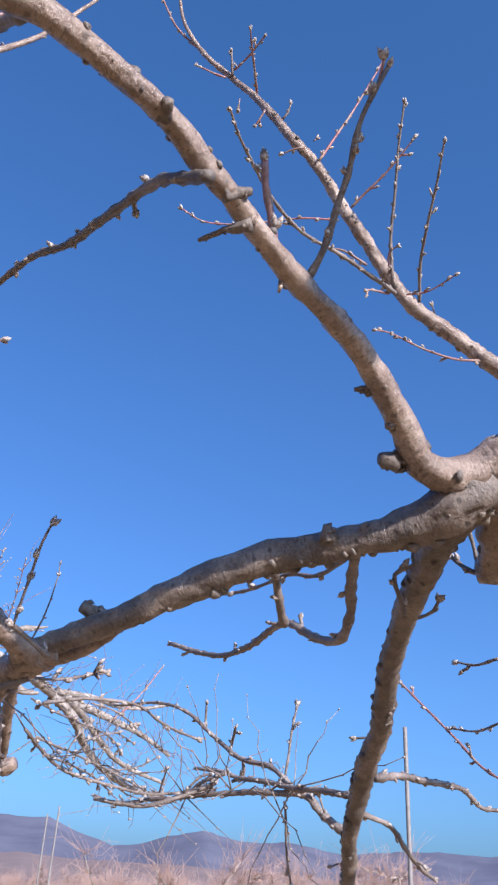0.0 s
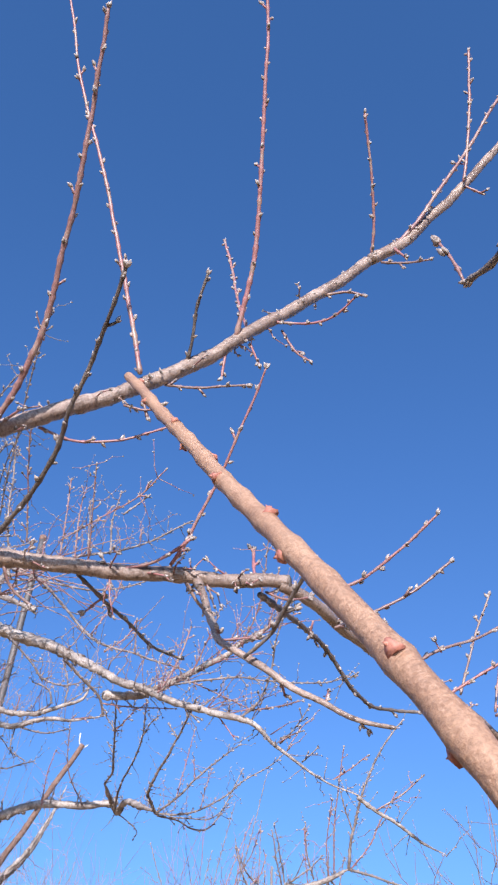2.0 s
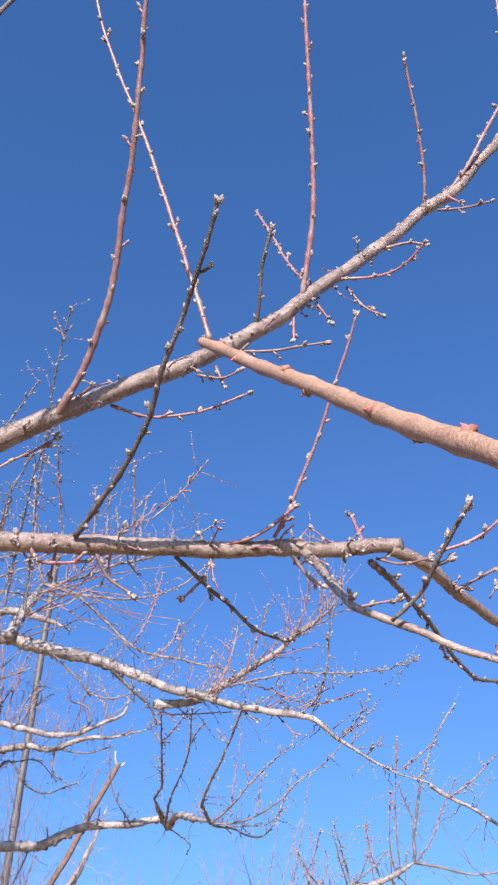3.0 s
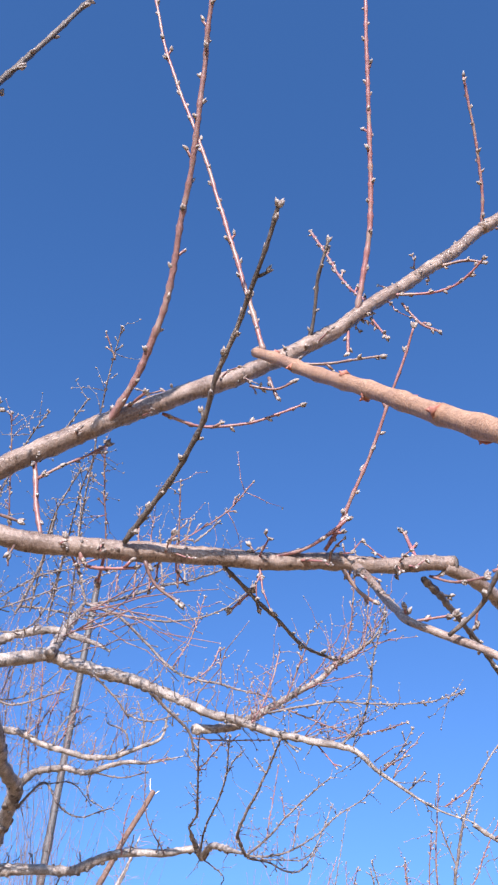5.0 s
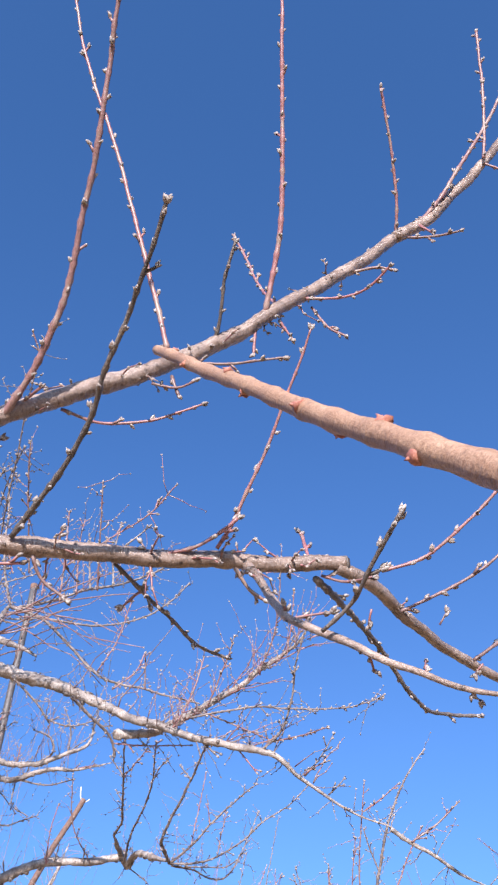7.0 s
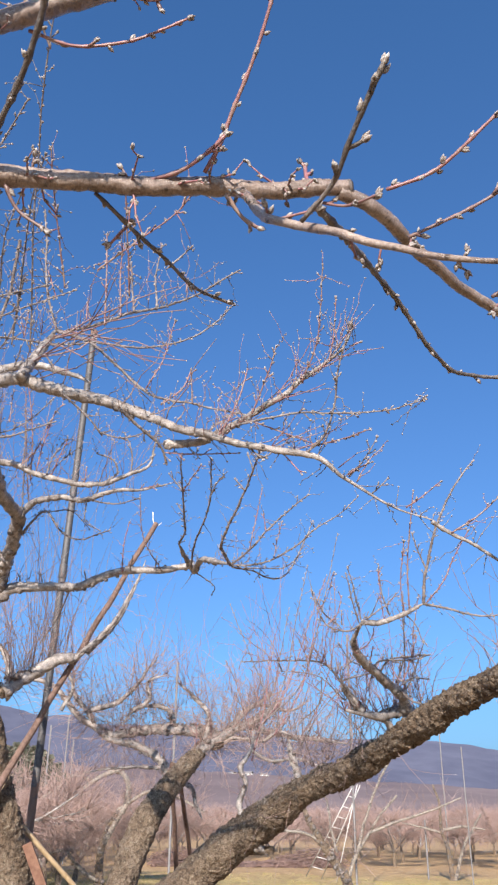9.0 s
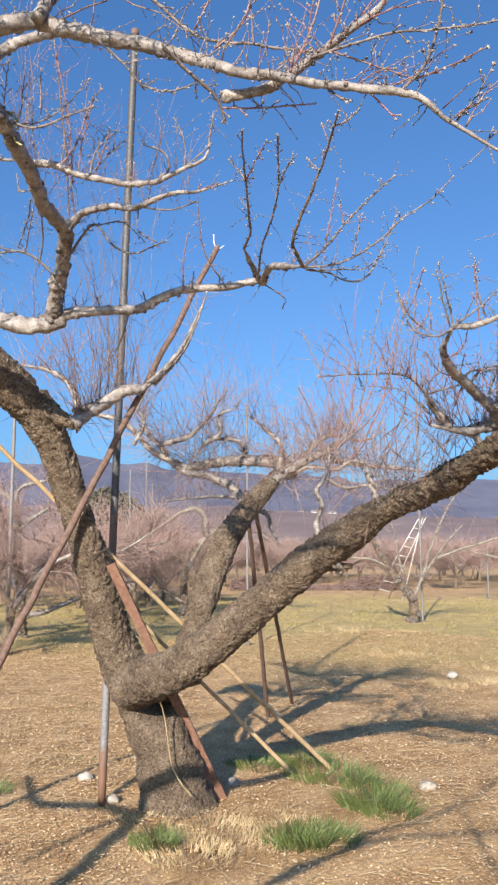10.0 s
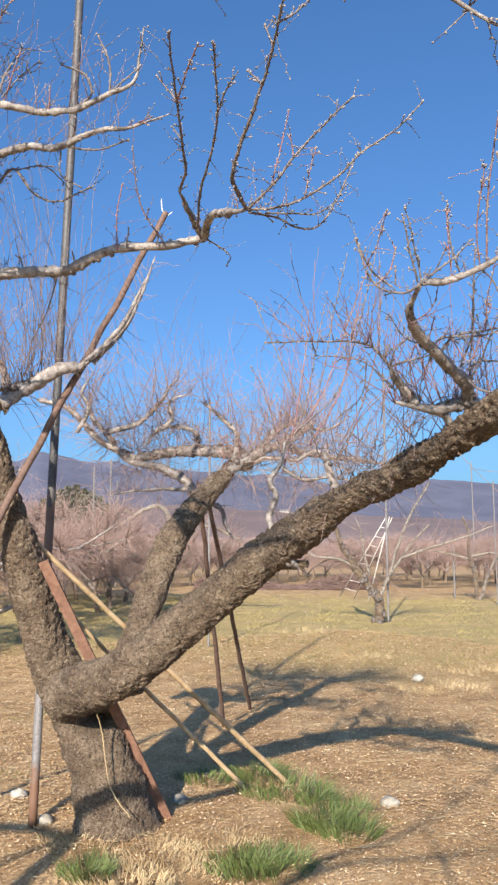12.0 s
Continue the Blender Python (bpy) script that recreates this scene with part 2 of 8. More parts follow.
# needle green lightened, with distance haze put into the colour
NEEDLES = plain("needles", (0.075, 0.08, 0.06), (0.125, 0.125, 0.095), 0.8, 0.8)
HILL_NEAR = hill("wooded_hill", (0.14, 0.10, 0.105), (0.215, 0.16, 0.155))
# blue haze of the distance is put into this ridge's base colour
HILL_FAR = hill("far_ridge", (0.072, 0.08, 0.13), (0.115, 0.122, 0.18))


def turf_grass():
    m, nt, bsdf = shader("turf_grass", 0.85)
    geo = nt.nodes.new("ShaderNodeNewGeometry")
    col = ramp(nt, geo.outputs["Random Per Island"], (0.0, (0.17, 0.165, 0.055)), (0.5, (0.30, 0.25, 0.10)), (1.0, (0.40, 0.32, 0.16)))
    nt.links.new(col, bsdf.inputs["Base Color"])
    return m


TURF = turf_grass()
BRUSH = plain("cut_brush", (0.15, 0.095, 0.085), (0.26, 0.175, 0.155), 0.85, 3.0)


def leaf_litter():
    m, nt, bsdf = shader("leaf_litter", 0.85)
    geo = nt.nodes.new("ShaderNodeNewGeometry")
    col = ramp(nt, geo.outputs["Random Per Island"], (0.0, (0.21, 0.118, 0.06)), (0.3, (0.37, 0.235, 0.125)), (0.7, (0.54, 0.375, 0.215)), (0.9, (0.67, 0.50, 0.315)), (1.0, (0.85, 0.70, 0.51)))
    nt.links.new(col, bsdf.inputs["Base Color"])
    return m


LITTER = leaf_litter()


# ---- modelling helpers ----
def finish(name, bm, materials, parent=None, label="", smooth=True):
    me = bpy.data.meshes.new(name)
    bm.to_mesh(me)
    bm.free()
    for m in materials:
        me.materials.append(m)
    if smooth:
        me.polygons.foreach_set("use_smooth", [True] * len(me.polygons))
    ob = new(name, me)
    if parent:
        ob.parent = parent
    if label:
        tagged(ob, label)
    return ob


def smooth_path(pts, step):
    """Points every step metres or so along a rounded line through pts, with the share of the way at each."""
    p = [Vector(q) for q in pts]
    p = [2 * p[0] - p[1]] + p + [2 * p[-1] - p[-2]]
    out = []
    for a, b, c, d in zip(p, p[1:], p[2:], p[3:]):
        n = max(1, int((c - b).length / step))
        for i in range(n):
            t = i / n
            out.append(0.5 * (2 * b + (c - a) * t + (2 * a - 5 * b + 4 * c - d) * t * t + (3 * b - a - 3 * c + d) * t ** 3))
    out.append(p[-2])
    run = [0.0]
    for a, b in zip(out, out[1:]):
        run.append(run[-1] + (b - a).length)
    return out, [r / max(run[-1], 1e-6) for r in run], run[-1]


def tube(bm, line, radii, sides, rough=0.0, grain=60.0, material=0, fine=0.0, seed=0.0):
    """A round bar of changing thickness along a line, with an uneven skin."""
    rings, side = [], None
    wrap = bm.verts.layers.float_vector.get("wrap") or bm.verts.layers.float_vector.new("wrap")
    along = seed
    for i, (p, r) in enumerate(zip(line, radii)):
        along += (p - line[i - 1]).length if i else 0
        ahead = (line[min(i + 1, len(line) - 1)] - line[max(i - 1, 0)]).normalized()
        if side is None:
            side = ahead.orthogonal().normalized()
        side = (side - side.dot(ahead) * ahead).normalized()
        up = ahead.cross(side)
        ring = []
        for k in range(sides):
            a = 2 * math.pi * k / sides
            out = math.cos(a) * side + math.sin(a) * up
            q = p + r * out
            if rough:
                q += out * r * rough * (noise.noise(q * grain + Vector((seed, 0, 0))) + 0.6 * noise.noise(q * grain * 2.7))
            if fine:
                q += out * r * fine * (noise.noise(q * grain * 6.0) + 0.7 * noise.noise(q * grain * 15.0) + 0.4 * abs(noise.noise(Vector((along / r * 2.4, 0.8 * math.cos(a), 0.8 * math.sin(a) + seed)))))
            ring.append(bm.verts.new(q))
            ring[-1][wrap] = (along, r * math.cos(a), r * math.sin(a))
        rings.append(ring)
    for a, b in zip(rings, rings[1:]):
        for k in range(sides):
            f = bm.faces.new((a[k], a[(k + 1) % sides], b[(k + 1) % sides], b[k]))
            f.material_index = material
    bm.faces.new(rings[0][::-1]).material_index = material
    bm.faces.new(rings[-1]).material_index = material
    return rings


def bud(bm, at, way, size, material=0):
    """One pointed, slightly fat bud."""
    way = way.normalized()
    side = way.orthogonal().normalized()
    up = way.cross(side)
    rings = []
    for f, w in ((0.0, 0.20), (0.28, 0.30), (0.62, 0.22)):
        rings.append([bm.verts.new(at + way * size * f + (math.cos(a) * side + math.sin(a) * up) * size * w) for a in (0, 1.257, 2.513, 3.77, 5.027)])
    tip = bm.verts.new(at + way * size)
    for a, b in zip(rings, rings[1:]):
        for k in range(5):
            bm.faces.new((a[k], a[(k + 1) % 5], b[(k + 1) % 5], b[k])).material_index = material
    for k in range(5):
        bm.faces.new((rings[-1][k], rings[-1][(k + 1) % 5], tip)).material_index = material


class Tree:
    def __init__(self, name, base, label, group="", spur=0.022, sway=0.3):
        self.spur, self.sway, self.craggy = spur, sway, False
        self.base = Vector(base)
        self.ob = tagged(new(name), label, "tree", group)
        self.ob.location = self.base


rng = random.Random(7)


def jitter(scale):
    return Vector((rng.uniform(-1, 1), rng.uniform(-1, 1), rng.uniform(-1, 1))) * scale


def girth(radii, line, share, pts):
    """The thickness along a rounded line, from that at its two ends or at each of its points."""
    if len(radii) == 2:
        return [radii[0] + (radii[1] - radii[0]) * s for s in share]
    run = [0.0]
    for a, b in zip(pts, pts[1:]):
        run.append(run[-1] + (Vector(b) - Vector(a)).length)
    return [float(r) for r in np.interp(share, [r / run[-1] for r in run], radii)]


def spray(tree, n, pts, reach, lean=(0, 0, 1), spread=0.55, thick=0.0024, skin=None, size=0.0062):
    """Many fine shoots along a limb, joined: too many to tell apart."""
    line, share, length = smooth_path(pts, 0.03)
    thick *= 0.8 if 0.0016 < thick < 0.004 and tree.spur > 0.05 else 1.0
    bm = bmesh.new()
    for _ in range(n):
        p = rng.choice(line) - tree.base
        way = (Vector(lean) + jitter(spread)).normalized()
        long = rng.uniform(*reach)
        bend = jitter(0.25)
        k = 6 if long > 0.1 else 3
        path = [p + way * long * i / k + bend * long * (i / k) ** 2 + jitter(0.003 + 0.02 * long) * (i > 0) for i in range(k + 1)]
        thin = thick * (0.6 + min(0.5, long))
        tube(bm, path, [thin * (1 - 0.6 * i / k) for i in range(k + 1)], 4)
        for i in range(1, k + 1):
            for _ in range(2):
                bud(bm, path[i], way + jitter(0.9), size * rng.uniform(0.7, 1.1), 1)
        if long > 0.25 and rng.random() < 0.7:
            q = path[rng.randint(2, 4)]
            way2 = (way + jitter(0.8)).normalized()
            path2 = [q + way2 * long * 0.45 * i / 3 + jitter(0.006) for i in range(4)]
            tube(bm, path2, [thin * 0.6 * (1 - 0.5 * i / 3) for i in range(4)], 4)
            for i in (1, 2, 3):
                bud(bm, path2[i], way2 + jitter(0.9), size * 0.8, 1)
    return tagged(finish("shoot_mass", bm, [skin or SHOOT, BUD], tree.ob, "fine reddish shoots and budded spurs"), kind="stuff")


def knots(bm, line, radii, base, n, low, rise, seed, spread=4):
    """Small lumps and flakes of bark, half of them in clusters."""
    mid = rng.randrange(1, len(line) - 1)
    for k in range(n):
        if k % 9 == 0:
            mid = rng.randrange(1, len(line) - 1)
        i = min(len(line) - 2, max(1, mid + rng.randint(-spread, spread))) if k % 2 else rng.randrange(1, len(line) - 1)
        ahead = (line[i + 1] - line[i - 1]).normalized()
        out = (ahead.orthogonal().normalized() + jitter(1.5)).cross(ahead).normalized()
        w = radii[i] * (low + rise * rng.random() ** 2.5)
        p = line[i] - base + out * radii[i] * 0.88
        tip = out * w * rng.uniform(0.4, 1.3) + ahead * w * rng.uniform(-0.9, 0.9)
        tube(bm, [p, p + tip * 0.6, p + tip], [w * 1.15, w * 0.9, w * 0.35], 7, 0.5, 0.9 / w, seed=seed)


def limb(tree, thick, *pts, skin=None, name="limb", label="", spurs=0):
    """A limb with bark, swollen nodes and a blunt or tapering end."""
    r0 = thick[0]
    old = tree.spur > 0.05
    step = max(0.004, min(0.012, r0 * 0.35))
    if spurs:
        spray(tree, spurs, pts, (0.008, tree.spur), (0, 0, 0.35), 1.0, 0.0026, TWIG if old else SHOOT)
    line, share, length = smooth_path(pts, step)
    seed = rng.uniform(0, 50)
    radii = []
    sway = tree.sway * r0
    line = [p + sway * min(1, 4 * s) * noise.noise_vector(Vector((s * length * 0.16 / max(r0, 0.006), seed, 0))) for p, s in zip(line, share)]
    for r, s in zip(girth(thick, line, share, pts), share):
        lump = noise.noise(Vector((seed, s * length * 26, 0)))
        node = max(0, noise.noise(Vector((s * length * 42, seed, 3))) - 0.15)
        radii.append(r * (1 + (0.11 if old else 0.05) * lump + (0.5 if old else 0.24) * node))
    stub = length < 0.045 and 0.003 < r0 < 0.009 and not old
    if stub:
        skin = skin or DARK
        radii = [r * (1.2 - 0.55 * s + 0.4 * s ** 3) for r, s in zip(radii, share)]
    elif old and r0 < 0.03 and skin is not BARK:
        radii = [r * (1 - 0.62 * max(0, s - 0.72) / 0.28) for r, s in zip(radii, share)]
    radii[-1] *= 0.8
    bm = bmesh.new()
    sides = 26 if r0 > 0.009 else 12
    tube(bm, [p - tree.base for p in line], radii, 14 if stub else sides, 0.6 if stub else 0.24 if old else 0.2 if tree.craggy else 0.12, 1.1 / max(r0, 0.006), fine=(0.14 if tree.craggy else 0.07) if r0 > 0.009 else 0.0, seed=seed)
    if stub and len(line) > 2:
        knots(bm, line, radii, tree.base, 16, 0.16, 0.4, seed, 2)
    body = finish(name, bm, [skin or LIMB], tree.ob, label)
    if old and r0 > 0.008 and length > 0.12:
        kb = bmesh.new()
        knots(kb, line, radii, tree.base, min(160, int(length * 70)), 0.14, 0.55, seed)
        tagged(finish("bark_crust", kb, [DARK], body, "small dark knots and bud scars"), kind="stuff")
    elif r0 > 0.0036 and not old and length > 0.12:
        kb = bmesh.new()
        knots(kb, line, radii, tree.base, int(length * (420 if tree.craggy else 160)), 0.07, (0.34 if tree.craggy else 0.2) if r0 > 0.007 else 0.6, seed)
        tagged(finish("bark_crust", kb, [DARK], body, "small dark knots and flakes of bark"), kind="stuff")
    return body


def trunk(tree, thick, *pts, name="limb", label="", flare=0.0, hollow=None):
    """An old limb with thick, scaly bark."""
    line, share, length = smooth_path(pts, 0.010)
    seed = rng.uniform(0, 50)
    radii = []
    for r, s in zip(girth(thick, line, share, pts), share):
        radii.append(r * (1 + 0.10 * noise.noise(Vector((seed, s * length * 5, 0))) + flare * math.exp(-s * length * 7)))
    bm = bmesh.new()
    rings = tube(bm, [p - tree.base for p in line], radii, 68)
    for ring in rings:
        mid = sum((v.co for v in ring), Vector()) / len(ring)
        for v in ring:
            out = (v.co - mid).normalized()
            q = v.co
            cell = noise.cell(q * 48 + noise.noise_vector(q * 20) * 0.8)
            if hollow:
                gap = (q + tree.base - Vector(hollow)) * 9.0
                v.co += Vector((-0.28, 0.12, 0)) * math.exp(-gap.x ** 2 - gap.y ** 2 - (1.9 * gap.z) ** 2)
            v.co += out * (0.012 * noise.noise(q * 7) + 0.006 * noise.noise(q * 34) + 0.010 * abs(noise.noise(q * 70)) + 0.007 * noise.noise(q * 140) + 0.006 * cell - 0.016)
    return finish(name, bm, [BARK], tree.ob, label)


def shoot(tree, thick, *pts, gap=0.0135, size=0.0070, skin=None, spurs=0):
    """A young shoot with knobbly nodes and a spray of fat winter buds."""
    line, share, length = smooth_path(pts, 0.006)
    n = len(line)
    seed = rng.uniform(0, 50)
    slim = 0.70 if tree.spur > 0.05 else 0.9
    if slim < 0.8:
        gap, size = 0.016, 0.0085
    elif size > 0.006:
        gap, size = 0.018, 0.0078
    else:
        size = 0.0062
    r0, r1 = max(min(slim * thick[0], length / 16), 0.0012), max(min(slim * thick[1], length / 20), 0.001)
    if spurs:
        spray(tree, spurs, pts, (0.008, tree.spur), (0, 0, 0.35), 1.0, 0.0020, TWIG if skin else SHOOT)
    bend = 0.35 * r0 + 0.0012
    line = [q + bend * min(1, 5 * s) * noise.noise_vector(Vector((s * length * 16, seed, 1))) for q, s in zip(line, share)]
    radii = [(r0 + (r1 - r0) * s) * (1 + 0.14 * noise.noise(Vector((seed, s * length * 45, 0)))) for s in share]
    nodes, at = [], gap * rng.uniform(0.5, 1.0)
    while at < length - 0.004:
        nodes.append(min(n - 2, int(at / length * n)))
        at += gap * rng.uniform(0.6, 1.6)
    for i in nodes:
        radii[i] *= 1.28
    bm, bb = bmesh.new(), bmesh.new()
    tube(bm, [q - tree.base for q in line], radii, 8 if r0 > 0.003 else 6, 0.12, 240.0, seed=seed)
    turn = rng.uniform(0, 6)
    for i in nodes:
        p, ahead = line[i] - tree.base, (line[i + 1] - line[i]).normalized()
        side = ahead.orthogonal().normalized()
        up = ahead.cross(side)
        turn += 2.4 + rng.uniform(-0.4, 0.4)
        out = math.cos(turn) * side + math.sin(turn) * up
        way = (out * rng.uniform(0.7, 1.2) + ahead).normalized()
        if rng.random() < (0.4 if slim < 0.8 else 0.2):
            spur = rng.uniform(0.006, 0.03 if slim < 0.8 else 0.014)
            tube(bm, [p, p + way * spur * 0.5 + jitter(0.001), p + way * spur], [0.0017, 0.0018, 0.0015], 5, seed=seed)
            foot, count = p + way * spur * 0.9, rng.choice((3, 4, 5))
        else:
            foot, count = p + out * radii[i] * 0.6, rng.choice((2, 2, 3, 3))
        for _ in range(count):
            bud(bb, foot + jitter(0.0012), way + ahead * 0.3 + jitter(0.5), size * rng.uniform(0.55, 1.1))
    stem = finish("shoot", bm, [skin or SHOOT], tree.ob)
    tip, ahead = line[-1] - tree.base, (line[-1] - line[-2]).normalized()
    for _ in range(4):
        bud(bb, tip - ahead * 0.002, ahead + jitter(0.55), size * rng.uniform(0.8, 1.2))
    tagged(finish("bud_mass", bb, [BUD], stem, "silver-grey downy winter buds"), kind="stuff")
    return stem


# ---- ground and distance ----
def make_ground():
    bm = bmesh.new()
    radii = [0.0]
    while radii[-1] < 3200:
        radii.append(radii[-1] + max(0.11, radii[-1] * 0.035))
    seg, rings = 120, []
    for r in radii:
        ring = []
        for k in range(seg if r else 1):
            a = 2 * math.pi * k / seg
            x, y = -3.5 + r * math.cos(a), 1.8 + r * math.sin(a)
            q = Vector((x, y, 0))
            calm = 1.0 if r < 60 else 0.0
            z = calm * (0.035 * noise.noise(q * 0.9) + 0.014 * noise.noise(q * 4.2) + 0.05 * noise.noise(q * 0.17))
            ring.append(bm.verts.new((x, y, z - 0.01)))
        rings.append(ring)
    for k in range(seg):
        bm.faces.new((rings[0][0], rings[1][k], rings[1][(k + 1) % seg]))
    for a, b in zip(rings[1:], rings[2:]):
        for k in range(seg):
            bm.faces.new((a[k], b[k], b[(k + 1) % seg], a[(k + 1) % seg]))
    tagged(finish("ground", bm, [GROUND]), "dry orchard soil with straw, leaf litter and thin turf", "ground", kind="structure")


make_ground()


def ridge(name, far, near, profile, skin, label, bumps, seed):
    """A range of hills all round; profile: heading in degrees (left of +y) and height in degrees."""
    bm = bmesh.new()
    rows = []
    heads = sorted(profile)
    n = 720
    for i in range(n):
        h = -180 + 360 * i / n
        e = np.interp(h, [p[0] for p in heads], [p[1] for p in heads])
        a = radians(h)
        way = Vector((-math.sin(a), math.cos(a), 0))
        e += bumps * (noise.noise(way * 14 + Vector((seed, 0, 0))) + 0.5 * noise.noise(way * 37 + Vector((seed, 0, 0))) + 0.25 * noise.noise(way * 90))
        top = far * math.tan(radians(max(e, 0.3)))
        col = []
        for s in range(9):
            f = s / 8
            d = near + (far - near) * f
            z = top * f ** 1.25 * (1 + 0.22 * (1 - f) * noise.noise(way * 30 + Vector((0, 0, s * 0.9 + seed)))) - 3
            col.append(bm.verts.new(way * d + Vector((0, 0, z))))
        rows.append(col)
    for i in range(n):
        a, b = rows[i], rows[(i + 1) % n]
        for s in range(8):
            bm.faces.new((a[s], b[s], b[s + 1], a[s + 1]))
    tagged(finish(name, bm, [skin]), label, "mountains", kind="structure")


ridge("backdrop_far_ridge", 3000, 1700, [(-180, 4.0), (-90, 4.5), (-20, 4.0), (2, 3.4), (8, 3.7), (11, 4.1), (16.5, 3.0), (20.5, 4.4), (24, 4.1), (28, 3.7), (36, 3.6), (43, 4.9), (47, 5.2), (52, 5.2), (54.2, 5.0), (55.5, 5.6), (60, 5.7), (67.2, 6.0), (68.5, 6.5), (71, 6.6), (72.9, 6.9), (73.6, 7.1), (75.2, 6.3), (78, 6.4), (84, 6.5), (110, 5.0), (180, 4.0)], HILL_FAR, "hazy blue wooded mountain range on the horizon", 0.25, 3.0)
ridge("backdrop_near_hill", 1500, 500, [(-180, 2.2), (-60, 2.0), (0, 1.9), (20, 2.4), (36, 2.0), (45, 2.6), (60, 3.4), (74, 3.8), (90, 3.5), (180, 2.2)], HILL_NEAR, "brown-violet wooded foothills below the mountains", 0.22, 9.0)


# ---- trees overhead and the old tree ----
tree_a = Tree("peach_tree", (1.75, -0.35, 0), "bare peach tree with grey-brown limbs spreading overhead", "peach trees")
tree_a.craggy = True
tree_c = Tree("peach_tree", (-0.55, -1.75, 0), "bare peach tree with long smooth limbs and red budding shoots", "peach trees")
tree_t = Tree("peach_tree", (-4.72, 1.72, 0), "old leaning peach tree with scaly bark, forked low over the ground", "peach trees", 0.12, 0.45)
limb(tree_a, (0.021, 0.0157, 0.0124, 0.0112, 0.0099, 0.0087, 0.008, 0.0077, 0.0073, 0.0067, 0.0068, 0.0068, 0.0064, 0.0067, 0.0073, 0.0075), (1.29, -0.188, 1.885), (1.263, -0.187, 1.875), (1.241, -0.198, 1.868), (1.22, -0.215, 1.871), (1.206, -0.246, 1.887), (1.188, -0.285, 1.904), (1.169, -0.318, 1.915), (1.147, -0.352, 1.923), (1.126, -0.388, 1.931), (1.111, -0.418, 1.936), (1.098, -0.442, 1.938), (1.087, -0.468, 1.94), (1.072, -0.498, 1.936), (1.054, -0.518, 1.941), (1.038, -0.535, 1.942), (1.015, -0.554, 1.938), spurs=0)
limb(tree_a, (0.0189, 0.0178, 0.0153, 0.0125, 0.0122, 0.0124, 0.0126, 0.0123, 0.0101, 0.0098, 0.0094, 0.0095), (1.275, -0.183, 1.871), (1.25, -0.177, 1.853), (1.221, -0.168, 1.844), (1.183, -0.161, 1.838), (1.144, -0.153, 1.831), (1.103, -0.145, 1.823), (1.062, -0.135, 1.811), (1.024, -0.125, 1.8), (0.985, -0.114, 1.786), (0.951, -0.105, 1.775), (0.92, -0.096, 1.764), (0.889, -0.087, 1.751), skin=SHADED_LIMB, spurs=0)
limb(tree_a, (0.0149, 0.0132, 0.0125, 0.0113, 0.0109, 0.0111, 0.0112, 0.0117, 0.0109, 0.0093, 0.0083), (1.268, -0.168, 1.864), (1.246, -0.141, 1.851), (1.23, -0.071, 1.842), (1.217, -0.006, 1.829), (1.206, 0.059, 1.811), (1.197, 0.136, 1.785), (1.186, 0.216, 1.754), (1.173, 0.279, 1.727), (1.158, 0.343, 1.697), (1.149, 0.418, 1.659), (1.139, 0.53, 1.597), skin=SHADED_LIMB, spurs=0)
shoot(tree_a, (0.0039, 0.0022), (1.108, -0.451, 1.916), (1.094, -0.441, 1.926), (1.076, -0.429, 1.939), (1.051, -0.403, 1.955), (1.018, -0.37, 1.971), (0.98, -0.336, 1.985), (0.94, -0.308, 1.999), (0.895, -0.273, 2.008), (0.86, -0.25, 2.013), (0.83, -0.231, 2.017), gap=0.017, size=0.0052, skin=DARK)
shoot(tree_a, (0.0015, 0.0007), (0.877, -0.27, 2.004), (0.871, -0.304, 1.996), (0.868, -0.329, 1.989), (0.866, -0.347, 1.984), (0.873, -0.374, 1.981), (0.877, -0.386, 1.98))
shoot(tree_a, (0.0016, 0.0016), (0.838, -0.238, 2.012), (0.841, -0.22, 2.007), (0.845, -0.208, 2.004), (0.847, -0.191, 1.998), (0.845, -0.176, 1.991))
shoot(tree_a, (0.0013, 0.0014), (0.845, -0.207, 2.003), (0.859, -0.198, 2.007), (0.869, -0.194, 2.011))
shoot(tree_a, (0.0014, 0.0014), (0.882, -0.262, 2.013), (0.876, -0.248, 2.007), (0.868, -0.235, 2.001))
shoot(tree_a, (0.0048, 0.0022), (0.986, -0.515, 2.013), (0.962, -0.493, 2.02), (0.931, -0.46, 2.035), (0.9, -0.432, 2.044), (0.869, -0.404, 2.05), (0.835, -0.382, 2.055), (0.797, -0.36, 2.058), (0.765, -0.345, 2.062), (0.729, -0.325, 2.061), (0.698, -0.31, 2.06), (0.668, -0.305, 2.069), gap=0.017, size=0.0052, skin=DARK)
shoot(tree_a, (0.0012, 0.0011), (0.668, -0.305, 2.069), (0.663, -0.307, 2.092), (0.657, -0.311, 2.114))
shoot(tree_a, (0.0016, 0.0016), (0.842, -0.395, 2.037), (0.835, -0.409, 2.036), (0.829, -0.424, 2.034))
shoot(tree_a, (0.002, 0.0018), (0.81, -0.376, 2.044), (0.809, -0.373, 2.027), (0.817, -0.369, 2.017))
shoot(tree_a, (0.0018, 0.0013), (0.827, -0.38, 2.044), (0.826, -0.385, 2.025), (0.835, -0.386, 2.017))
shoot(tree_a, (0.0013, 0.0013), (0.882, -0.428, 2.018), (0.882, -0.428, 2.005), (0.888, -0.427, 2.001))
shoot(tree_a, (0.0013, 0.0011), (0.906, -0.449, 2.009), (0.911, -0.447, 1.997), (0.913, -0.446, 1.989))
